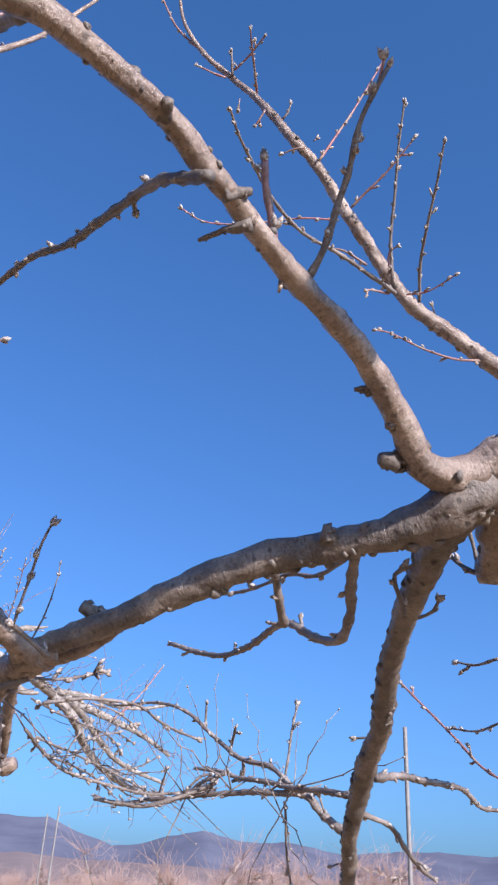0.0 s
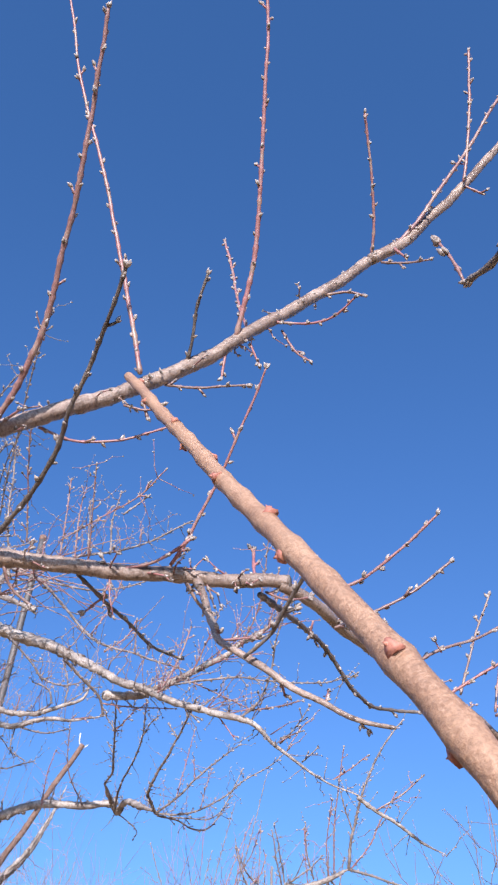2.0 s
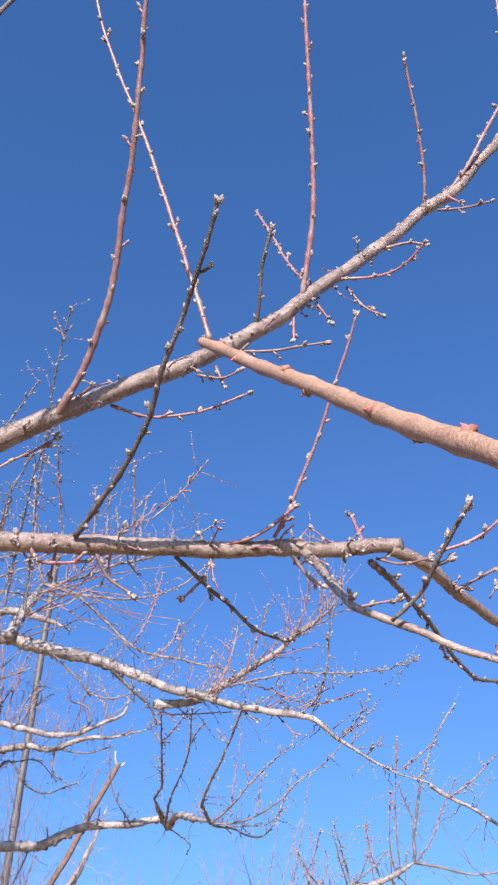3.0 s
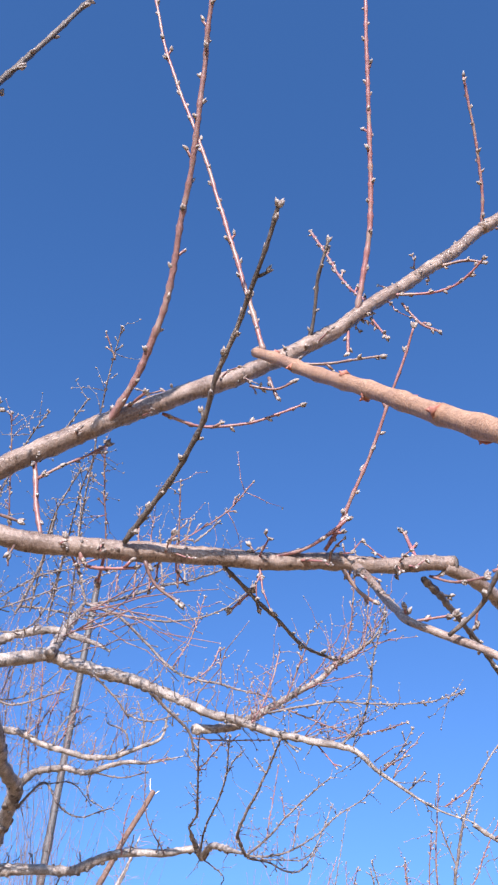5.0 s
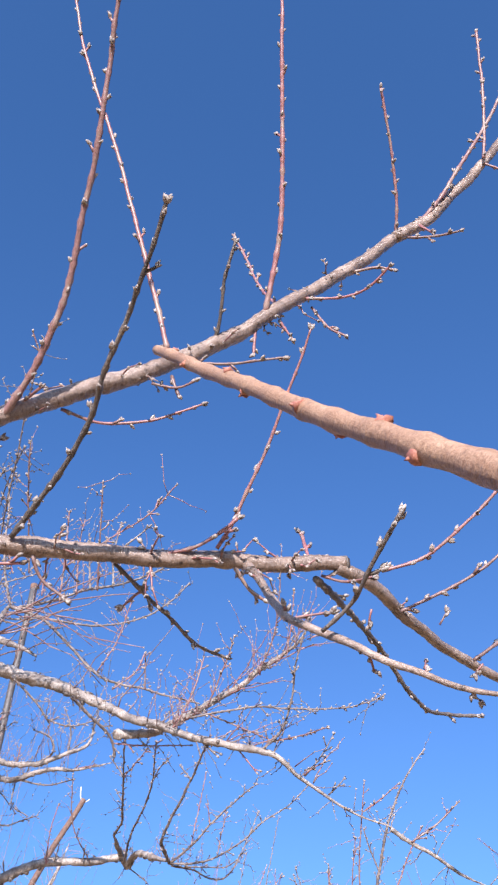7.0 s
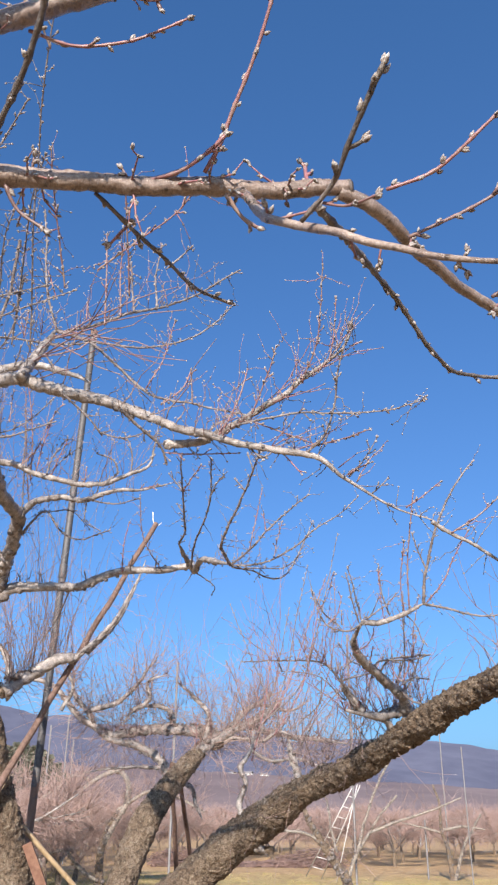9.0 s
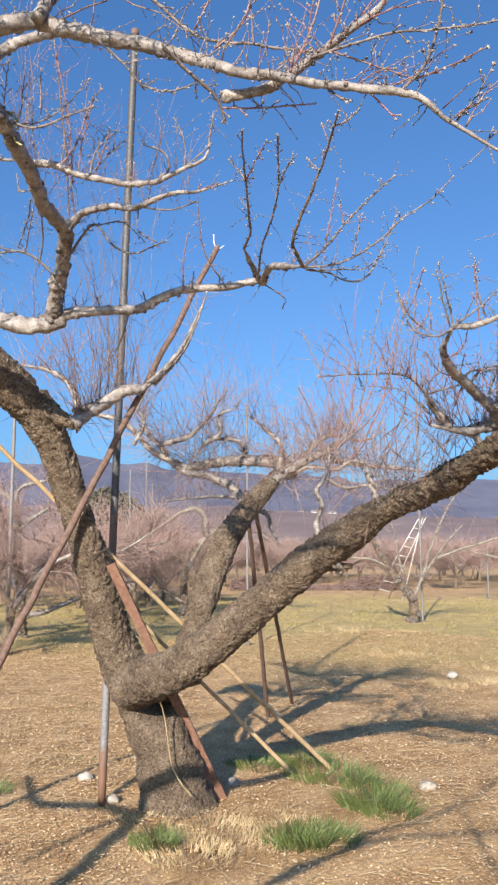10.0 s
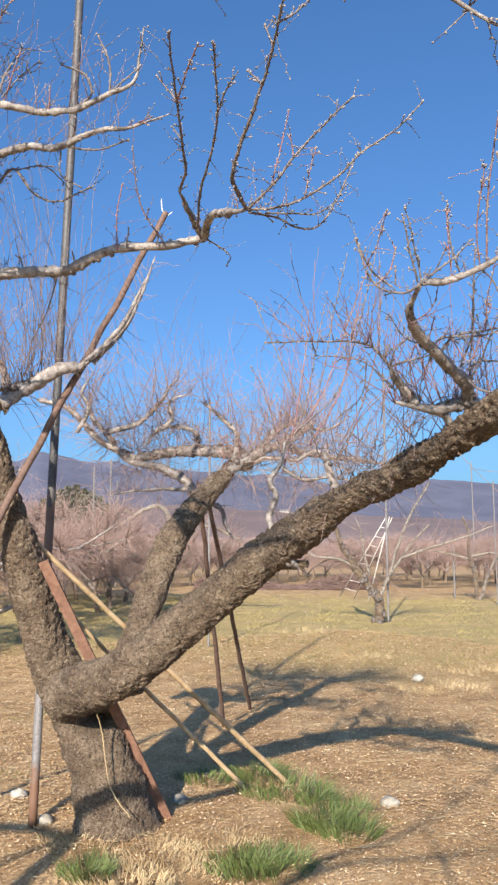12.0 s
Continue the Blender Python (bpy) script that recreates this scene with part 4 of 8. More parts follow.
shoot(tree_c, (0.0018, 0.0013), (0.011, -0.459, 2.179), (0.02, -0.44, 2.198), (0.031, -0.416, 2.22), (0.04, -0.399, 2.238))
shoot(tree_c, (0.0028, 0.0017), (0.238, -0.025, 2.625), (0.269, -0.002, 2.622), (0.286, 0.016, 2.615))
shoot(tree_c, (0.003, 0.0023), (0.283, -0.658, 2.332), (0.297, -0.644, 2.382), (0.318, -0.628, 2.428), (0.343, -0.609, 2.481), skin=DARK)
shoot(tree_c, (0.0017, 0.0014), (0.277, -0.653, 2.322), (0.281, -0.647, 2.353))
shoot(tree_c, (0.0029, 0.0023), (0.075, -0.546, 2.181), (0.088, -0.536, 2.188))
shoot(tree_c, (0.0022, 0.002), (0.101, -0.559, 2.214), (0.11, -0.562, 2.256))
shoot(tree_c, (0.0024, 0.0018), (0.304, 0.038, 2.694), (0.337, 0.062, 2.681), (0.368, 0.08, 2.675))
shoot(tree_c, (0.0028, 0.0019), (0.307, 0.071, 2.752), (0.325, 0.077, 2.716))
limb(tree_c, (0.0103, 0.008), (-0.014, -0.561, 2.104), (-0.006, -0.525, 2.104), (0.004, -0.494, 2.102), (0.014, -0.462, 2.099), (0.028, -0.426, 2.099), (0.046, -0.386, 2.101), (0.067, -0.34, 2.103), (0.089, -0.293, 2.106), (0.111, -0.246, 2.108), (0.138, -0.193, 2.114), (0.158, -0.15, 2.116), (0.177, -0.112, 2.119), (0.206, -0.059, 2.126), spurs=4)
shoot(tree_c, (0.0034, 0.0022), (0.066, -0.375, 2.103), (0.117, -0.371, 2.126), (0.163, -0.369, 2.146), (0.202, -0.373, 2.166), (0.24, -0.383, 2.188), (0.276, -0.389, 2.206), (0.314, -0.398, 2.226), (0.354, -0.408, 2.246), (0.381, -0.416, 2.26), skin=DARK)
shoot(tree_c, (0.0026, 0.0015), (0.153, -0.191, 2.119), (0.177, -0.186, 2.144), (0.205, -0.185, 2.178), (0.234, -0.184, 2.212), (0.269, -0.187, 2.257), (0.297, -0.188, 2.292), (0.315, -0.19, 2.314))
shoot(tree_c, (0.0021, 0.0021), (0.12, -0.238, 2.109), (0.144, -0.213, 2.116), (0.169, -0.196, 2.13), (0.187, -0.187, 2.141))
shoot(tree_c, (0.002, 0.0023), (0.193, -0.099, 2.123), (0.171, -0.085, 2.157), (0.153, -0.072, 2.189))
shoot(tree_c, (0.0043, 0.0029), (0.114, -0.248, 2.108), (0.116, -0.26, 2.119))
shoot(tree_c, (0.0023, 0.0018), (0.09, -0.273, 2.101), (0.076, -0.232, 2.092), (0.06, -0.179, 2.081), (0.048, -0.14, 2.072), (0.046, -0.097, 2.07), skin=DARK)
shoot(tree_c, (0.0024, 0.0023), (0.075, -0.231, 2.091), (0.054, -0.241, 2.077))
shoot(tree_c, (0.0021, 0.0016), (0.064, -0.35, 2.094), (0.061, -0.333, 2.073), (0.069, -0.307, 2.056))
shoot(tree_c, (0.0022, 0.0019), (0.15, -0.166, 2.108), (0.151, -0.146, 2.087), (0.157, -0.13, 2.077))
shoot(tree_c, (0.0023, 0.0018), (0.041, -0.41, 2.093), (0.035, -0.399, 2.084), (0.044, -0.376, 2.084), (0.055, -0.354, 2.087))
shoot(tree_c, (0.0017, 0.0014), (0.045, -0.385, 2.097), (0.008, -0.373, 2.084))
shoot(tree_c, (0.0026, 0.0018), (0.016, -0.467, 2.09), (0.017, -0.471, 2.078))
shoot(tree_c, (0.0017, 0.0014), (0.041, -0.41, 2.094), (0.04, -0.427, 2.103))
shoot(tree_c, (0.0019, 0.0014), (0.02, -0.5, 2.114), (0.023, -0.469, 2.113))
shoot(tree_c, (0.0017, 0.0014), (0.072, -0.33, 2.104), (0.086, -0.333, 2.12))
limb(tree_c, (0.0076, 0.0053), (0.2, -0.067, 2.122), (0.207, -0.027, 2.114), (0.191, 0.033, 2.11), (0.175, 0.107, 2.104), (0.165, 0.18, 2.101), (0.159, 0.277, 2.098), spurs=3)
limb(tree_c, (0.0052, 0.0026), (0.159, 0.277, 2.098), (0.172, 0.365, 2.052), (0.174, 0.454, 2.009), (0.169, 0.541, 1.982), (0.171, 0.615, 2.002), (0.18, 0.728, 2.035), spurs=6)
shoot(tree_c, (0.0021, 0.0017), (0.244, -0.047, 2.102), (0.283, -0.018, 2.113), (0.329, 0.003, 2.143), (0.373, 0.021, 2.178))
shoot(tree_c, (0.0021, 0.0018), (0.224, -0.002, 2.08), (0.262, 0.044, 2.11), (0.292, 0.078, 2.137), (0.321, 0.104, 2.171))
shoot(tree_c, (0.0023, 0.002), (0.205, 0.134, 2.074), (0.233, 0.176, 2.107), (0.261, 0.223, 2.13), (0.29, 0.264, 2.161))
shoot(tree_c, (0.0029, 0.0028), (0.233, 0.177, 2.103), (0.233, 0.166, 2.117))
shoot(tree_c, (0.0021, 0.002), (0.205, 0.214, 2.065), (0.235, 0.251, 2.097), (0.263, 0.286, 2.123))
shoot(tree_c, (0.0026, 0.0025), (0.187, 0.338, 2.076), (0.202, 0.434, 2.118))
shoot(tree_c, (0.0026, 0.002), (0.184, 0.391, 2.041), (0.218, 0.489, 2.07), (0.26, 0.575, 2.123), (0.299, 0.636, 2.194), (0.327, 0.677, 2.248))
shoot(tree_c, (0.0019, 0.0014), (0.19, 0.261, 2.083), (0.203, 0.285, 2.159), (0.222, 0.313, 2.241))
shoot(tree_c, (0.0019, 0.0014), (0.188, 0.336, 2.08), (0.2, 0.342, 2.141), (0.21, 0.348, 2.183))
shoot(tree_c, (0.0026, 0.0018), (0.211, 0.142, 2.07), (0.198, 0.14, 2.059))
limb(tree_c, (0.0053, 0.0044, 0.0039, 0.0036, 0.0034, 0.0031, 0.0026, 0.0022, 0.0017), (0.152, -0.154, 2.117), (0.190, -0.167, 2.075), (0.221, -0.177, 2.033), (0.259, -0.189, 1.991), (0.291, -0.179, 1.968), (0.330, -0.171, 1.936), (0.363, -0.149, 1.912), (0.391, -0.135, 1.894), (0.410, -0.113, 1.889), spurs=6)
shoot(tree_c, (0.0025, 0.0022), (0.247, -0.181, 2), (0.259, -0.193, 2.005))
shoot(tree_c, (0.0022, 0.002), (0.299, -0.189, 1.962), (0.332, -0.186, 1.974), (0.36, -0.192, 1.989), (0.383, -0.196, 2.001), (0.407, -0.2, 2.013), skin=DARK)
shoot(tree_c, (0.0042, 0.0026), (0.181, -0.081, 2.111), (0.157, -0.032, 2.119), (0.118, 0.035, 2.136), (0.080, 0.102, 2.148), (0.060, 0.148, 2.143), (0.045, 0.200, 2.118), (0.020, 0.265, 2.116), (0.018, 0.318, 2.122), (0.03, 0.37, 2.13), skin=DARK)
shoot(tree_c, (0.0014, 0.0011), (0.254, -0.186, 1.995), (0.27, -0.175, 1.995), (0.287, -0.163, 1.994))
shoot(tree_c, (0.0017, 0.0013), (0.185, -0.076, 2.115), (0.209, -0.065, 2.1), (0.244, -0.057, 2.093))
shoot(tree_c, (0.0018, 0.0019), (0.165, 0.018, 2.117), (0.153, 0.023, 2.101))
shoot(tree_c, (0.0017, 0.0018), (0.176, 0.121, 2.127), (0.19, 0.122, 2.141))
limb(tree_t, (0.0202, 0.02, 0.0194, 0.0187, 0.0171, 0.0155, 0.0121, 0.0111, 0.01, 0.0092, 0.0085, 0.0064, 0.0057, 0.005, 0.0043), (-1.624, -0.078, 2.718), (-1.522, 0.036, 2.729), (-1.501, 0.121, 2.76), (-1.467, 0.191, 2.74), (-1.418, 0.288, 2.715), (-1.362, 0.383, 2.68), (-1.265, 0.458, 2.619), (-1.171, 0.544, 2.565), (-1.077, 0.608, 2.514), (-1.015, 0.687, 2.49), (-0.956, 0.799, 2.476), (-0.931, 0.868, 2.42), (-0.899, 0.947, 2.371), (-0.864, 1.025, 2.336), (-0.834, 1.089, 2.31), skin=GREY_LIMB, spurs=64)
limb(tree_t, (0.0058, 0.0032), (-0.831, 1.084, 2.309), (-0.813, 1.136, 2.280), (-0.789, 1.197, 2.252), (-0.768, 1.260, 2.217), (-0.740, 1.326, 2.190), skin=GREY_LIMB, spurs=8)
shoot(tree_t, (0.0036, 0.0024), (-0.809, 1.132, 2.280), (-0.756, 1.179, 2.321), (-0.706, 1.216, 2.369), spurs=4)
shoot(tree_t, (0.0080, 0.0036), (-1.577, 1.771, 2.327), (-1.543, 1.753, 2.408), (-1.501, 1.745, 2.496), (-1.456, 1.740, 2.583), (-1.395, 1.751, 2.681), (-1.333, 1.774, 2.769), (-1.284, 1.800, 2.827), skin=TWIG, spurs=12)
shoot(tree_t, (0.0072, 0.0030), (-1.573, 1.773, 2.331), (-1.524, 1.864, 2.312), (-1.474, 1.959, 2.292), (-1.408, 2.056, 2.298), skin=TWIG, spurs=6)
shoot(tree_t, (0.0044, 0.0026), (-1.524, 1.750, 2.447), (-1.517, 1.704, 2.515), (-1.506, 1.671, 2.573), skin=TWIG)
shoot(tree_t, (0.0042, 0.0024), (-1.628, 1.745, 2.312), (-1.570, 1.698, 2.472), (-1.496, 1.664, 2.648), (-1.462, 1.651, 2.726), spurs=4)
shoot(tree_t, (0.0040, 0.0022), (-1.582, 1.792, 2.339), (-1.519, 1.827, 2.414), (-1.462, 1.840, 2.502), (-1.399, 1.863, 2.591), spurs=4)
shoot(tree_t, (0.0040, 0.0022), (-1.756, 1.614, 2.279), (-1.733, 1.567, 2.378), (-1.714, 1.521, 2.466), skin=TWIG, spurs=3)
shoot(tree_t, (0.0040, 0.0022), (-1.690, 1.700, 2.300), (-1.676, 1.654, 2.378), (-1.646, 1.618, 2.477), skin=TWIG, spurs=3)
shoot(tree_t, (0.0042, 0.0022), (-1.809, 1.545, 2.263), (-1.825, 1.483, 2.308), (-1.819, 1.427, 2.386), skin=TWIG, spurs=3)
limb(tree_t, (0.0153, 0.0117), (-1.47, 0.113, 2.744), (-1.536, 0.188, 2.9), (-1.576, 0.238, 3.004), skin=GREY_LIMB, spurs=12)
shoot(tree_t, (0.0057, 0.0038), (-1.576, 0.238, 3.004), (-1.602, 0.196, 3.168), (-1.612, 0.176, 3.364), (-1.62, 0.16, 3.484), spurs=16, skin=TWIG)
shoot(tree_t, (0.0074, 0.0033), (-1.576, 0.238, 3.004), (-1.503, 0.327, 2.953), (-1.451, 0.397, 2.872), (-1.41, 0.451, 2.803), (-1.369, 0.504, 2.752), (-1.282, 0.585, 2.714), (-1.21, 0.653, 2.679), (-1.163, 0.696, 2.659), spurs=24, skin=TWIG)
shoot(tree_t, (0.0063, 0.0038), (-1.573, 0.246, 2.999), (-1.527, 0.351, 3.041), (-1.484, 0.44, 3.093), (-1.443, 0.533, 3.128), (-1.391, 0.64, 3.191), (-1.342, 0.732, 3.272), (-1.322, 0.77, 3.303), spurs=22, skin=TWIG)
shoot(tree_t, (0.0053, 0.0038), (-1.78, 0.078, 3.034), (-1.73, 0.169, 3.029), (-1.672, 0.277, 3.016), (-1.61, 0.382, 3.028), spurs=11, skin=TWIG)
shoot(tree_t, (0.0051, 0.0031), (-1.558, 0.276, 2.993), (-1.523, 0.387, 2.979), (-1.478, 0.514, 2.986), (-1.431, 0.623, 3.026), (-1.393, 0.7, 3.087), (-1.354, 0.768, 3.179), spurs=20, skin=TWIG)
shoot(tree_t, (0.0064, 0.0044), (-1.247, 0.337, 2.611), (-1.264, 0.417, 2.576), (-1.277, 0.481, 2.549), (-1.3, 0.517, 2.51), spurs=7, skin=TWIG)
limb(tree_t, (0.0123, 0.004), (-1.293, 0.505, 2.562), (-1.215, 0.568, 2.559), (-1.158, 0.605, 2.574), (-1.068, 0.655, 2.609), (-0.984, 0.705, 2.644), (-0.923, 0.732, 2.682), (-0.853, 0.768, 2.715), (-0.785, 0.787, 2.766), (-0.756, 0.774, 2.804), skin=GREY_LIMB, spurs=28)
shoot(tree_t, (0.0033, 0.0019), (-0.916, 0.728, 2.684), (-0.861, 0.734, 2.764), (-0.81, 0.712, 2.864), (-0.768, 0.689, 2.949), spurs=10)
shoot(tree_t, (0.0028, 0.0019), (-0.849, 0.765, 2.712), (-0.807, 0.753, 2.783), (-0.768, 0.73, 2.857), spurs=5)
shoot(tree_t, (0.0023, 0.0019), (-0.775, 0.776, 2.725), (-0.758, 0.801, 2.738))
shoot(tree_t, (0.0039, 0.0026), (-1.077, 0.559, 2.525), (-1.067, 0.586, 2.581), (-1.056, 0.614, 2.663), (-1.05, 0.629, 2.737), spurs=7)
shoot(tree_t, (0.0034, 0.002), (-1.025, 0.628, 2.58), (-0.957, 0.637, 2.679), (-0.914, 0.635, 2.747), spurs=6)
shoot(tree_t, (0.0031, 0.0022), (-1.298, 0.508, 2.54), (-1.253, 0.588, 2.539), (-1.191, 0.694, 2.546), spurs=7)
shoot(tree_t, (0.0043, 0.0019), (-1.051, 0.594, 2.552), (-0.973, 0.661, 2.563), (-0.909, 0.718, 2.567), (-0.849, 0.775, 2.555), (-0.769, 0.847, 2.547), (-0.718, 0.889, 2.55), (-0.666, 0.928, 2.563), spurs=17, skin=TWIG)
shoot(tree_t, (0.0043, 0.0024), (-0.975, 0.762, 2.475), (-0.914, 0.789, 2.515), (-0.86, 0.785, 2.579), (-0.803, 0.758, 2.66), (-0.725, 0.738, 2.755), spurs=13, skin=TWIG)
shoot(tree_t, (0.0029, 0.002), (-1.027, 0.629, 2.566), (-0.991, 0.706, 2.538), (-0.949, 0.796, 2.506), spurs=6)
shoot(tree_t, (0.0029, 0.0019), (-0.956, 0.784, 2.503), (-0.867, 0.821, 2.501), (-0.791, 0.846, 2.504), spurs=5)
shoot(tree_t, (0.0035, 0.002), (-0.964, 0.913, 2.444), (-0.922, 0.927, 2.476), (-0.863, 0.936, 2.533), skin=TWIG)
shoot(tree_t, (0.0035, 0.002), (-0.961, 0.912, 2.458), (-0.883, 0.93, 2.465), skin=TWIG)
shoot(tree_t, (0.0035, 0.0021), (-0.94, 0.975, 2.401), (-0.91, 1.008, 2.443), skin=TWIG)
shoot(tree_t, (0.003, 0.002), (-0.901, 1.061, 2.365), (-0.842, 1.085, 2.394), (-0.8, 1.1, 2.418))
shoot(tree_t, (0.0029, 0.002), (-1.019, 0.724, 2.493), (-0.985, 0.767, 2.427))
shoot(tree_t, (0.0034, 0.0026), (-1.06, 0.648, 2.501), (-1.03, 0.671, 2.462), skin=TWIG)
shoot(tree_t, (0.0046, 0.0033), (-1.367, 0.209, 2.676), (-1.372, 0.291, 2.627), (-1.379, 0.343, 2.585), spurs=5, skin=TWIG)
shoot(tree_t, (0.0036, 0.0022), (-1.382, 0.335, 2.593), (-1.351, 0.397, 2.578), (-1.309, 0.461, 2.6), spurs=5, skin=TWIG)
shoot(tree_t, (0.0038, 0.0029), (-1.348, 0.512, 2.718), (-1.316, 0.567, 2.778), (-1.301, 0.586, 2.838), spurs=5)
shoot(tree_t, (0.0033, 0.0023), (-1.38, 0.473, 2.776), (-1.338, 0.505, 2.869), (-1.298, 0.52, 2.995), spurs=8)
shoot(tree_t, (0.0034, 0.003), (-1.523, 0.314, 3.045), (-1.512, 0.308, 3.102))
shoot(tree_t, (0.004, 0.0025), (-1.484, 0.414, 3.074), (-1.5, 0.406, 3.256), (-1.503, 0.413, 3.381), spurs=10)
shoot(tree_t, (0.0046, 0.0038), (-1.46, 0.449, 3.09), (-1.503, 0.443, 3.313), spurs=7, skin=TWIG)
shoot(tree_t, (0.0046, 0.0031), (-1.445, 0.524, 3.126), (-1.448, 0.514, 3.262), (-1.439, 0.527, 3.38), spurs=8, skin=TWIG)
shoot(tree_t, (0.0047, 0.0031), (-1.447, 0.551, 3.295), (-1.388, 0.618, 3.38), skin=TWIG)
shoot(tree_t, (0.004, 0.003), (-1.497, 0.367, 3.028), (-1.465, 0.344, 3.208), (-1.443, 0.324, 3.338), spurs=10)
shoot(tree_t, (0.0036, 0.0025), (-1.724, 0.176, 3.034), (-1.702, 0.174, 3.127))
shoot(tree_t, (0.0074, 0.0056), (-1.587, 0.083, 3.307), (-1.676, 0.097, 3.161), (-1.753, 0.088, 3.051), (-1.785, 0.08, 3.009), spurs=12, skin=TWIG)
shoot(tree_t, (0.0037, 0.0023), (-1.275, 0.581, 2.709), (-1.262, 0.566, 2.793))
shoot(tree_t, (0.0029, 0.0025), (-1.388, 0.6, 3.184), (-1.379, 0.599, 3.218))
shoot(tree_t, (0.003, 0.0025), (-1.648, 0.205, 3.272), (-1.605, 0.232, 3.145))
shoot(tree_t, (0.0033, 0.0023), (-1.217, 0.059, 2.686), (-1.118, 0.014, 2.81), (-0.999, -0.038, 2.92), (-0.888, -0.076, 3.017), (-0.77, -0.121, 3.121), (-0.644, -0.154, 3.224), spurs=27, skin=TWIG)
shoot(tree_t, (0.0031, 0.0023), (-0.697, -0.136, 3.162), (-0.685, -0.158, 3.187), (-0.673, -0.181, 3.213))
shoot(tree_t, (0.0033, 0.0024), (-1.07, 0.084, 2.813), (-1.013, 0.039, 2.897), (-0.956, -0.007, 2.981), (-0.891, -0.05, 3.071), spurs=11)
shoot(tree_t, (0.0034, 0.0024), (-1.318, 0.035, 2.755), (-1.198, 0.004, 2.892), (-1.033, -0.042, 2.994), (-0.908, -0.057, 3.06), spurs=17, skin=TWIG)
shoot(tree_t, (0.0034, 0.0025), (-1.296, -0.113, 2.87), (-1.211, -0.169, 2.987), (-1.126, -0.225, 3.105), (-1.067, -0.265, 3.188), spurs=14)
shoot(tree_t, (0.0033, 0.0024), (-1.213, -0.229, 2.87), (-1.117, -0.226, 2.962), (-1.021, -0.223, 3.054), (-0.934, -0.203, 3.125), spurs=12, skin=TWIG)
shoot(tree_t, (0.0033, 0.0024), (-0.987, -0.165, 3.05), (-0.922, -0.147, 3.102), (-0.858, -0.13, 3.154), spurs=5, skin=TWIG)
shoot(tree_t, (0.0028, 0.0021), (-0.766, 0.053, 2.67), (-0.685, 0.105, 2.716), (-0.603, 0.157, 2.763), (-0.534, 0.181, 2.816), spurs=10)
shoot(tree_t, (0.0028, 0.0021), (-0.759, 0.131, 2.628), (-0.692, 0.087, 2.721), (-0.625, 0.043, 2.813), spurs=8)
shoot(tree_t, (0.0036, 0.0026), (-1.568, -0.138, 2.774), (-1.511, -0.06, 2.781), (-1.453, 0.019, 2.787), (-1.381, 0.046, 2.841), (-1.28, 0.033, 2.946), spurs=14, skin=TWIG)
shoot(tree_t, (0.0034, 0.0024), (-1.328, -0.016, 2.777), (-1.245, -0.038, 2.872), (-1.126, -0.072, 2.942), (-0.968, -0.077, 3.013), spurs=15, skin=TWIG)
shoot(tree_t, (0.0034, 0.0025), (-1.458, -0.171, 2.748), (-1.364, -0.105, 2.798), (-1.27, -0.039, 2.848), (-1.175, 0.065, 2.876), spurs=13, skin=TWIG)
shoot(tree_t, (0.0034, 0.0025), (-1.39, -0.106, 2.774), (-1.321, -0.041, 2.8), (-1.252, 0.024, 2.827), (-1.14, 0.135, 2.867), spurs=12, skin=TWIG)
trunk(tree_t, (0.2444, 0.2142, 0.1908, 0.1741, 0.1506, 0.1327, 0.1213, 0.1071, 0.0996, 0.1048, 0.1132, 0.123, 0.1294, 0.1265, 0.1136, 0.0947), (-4.627, 1.864, -0.083), (-4.614, 1.831, 0.099), (-4.609, 1.766, 0.33), (-4.624, 1.656, 0.576), (-4.652, 1.514, 0.838), (-4.617, 1.411, 1.056), (-4.565, 1.307, 1.319), (-4.511, 1.202, 1.609), (-4.468, 1.1, 1.861), (-4.417, 1.009, 2.075), (-4.387, 0.912, 2.239), (-4.327, 0.748, 2.403), (-4.281, 0.579, 2.53), (-4.234, 0.403, 2.649), (-4.159, 0.194, 2.704), (-4.049, -0.021, 2.642), name="trunk", flare=0.2, hollow=(-4.5, 1.664, 0.595))
trunk(tree_t, (0.1518, 0.1326, 0.127, 0.1196, 0.1115, 0.1112, 0.1054, 0.0848, 0.0786, 0.0781, 0.0692, 0.0649), (-4.582, 1.527, 0.741), (-4.162, 1.613, 0.861), (-3.969, 1.756, 1.005), (-3.811, 1.907, 1.178), (-3.645, 2.015, 1.327), (-3.446, 2.093, 1.469), (-3.26, 2.168, 1.584), (-3.027, 2.196, 1.69), (-2.814, 2.221, 1.761), (-2.547, 2.179, 1.802), (-2.228, 2.119, 1.872), (-2.007, 2.092, 1.933))
trunk(tree_t, (0.0947, 0.1024, 0.0975, 0.1038, 0.1059, 0.0902, 0.0771, 0.0638), (-4.542, 1.897, 0.707), (-4.582, 1.885, 0.85), (-4.612, 1.979, 1.08), (-4.666, 2.106, 1.371), (-4.695, 2.22, 1.587), (-4.762, 2.389, 1.778), (-4.809, 2.564, 1.94), (-4.914, 2.759, 2.096))
trunk(tree_t, (0.0778, 0.0456), (-4.332, 0.858, 2.4), (-4.254, 0.936, 2.301), (-4.165, 1.024, 2.235))
limb(tree_t, (0.0396, 0.0314), (-4.171, 1.01, 2.241), (-4.189, 1.17, 2.346), (-4.137, 1.296, 2.431), (-4.121, 1.389, 2.454), skin=GREY_LIMB, spurs=18)
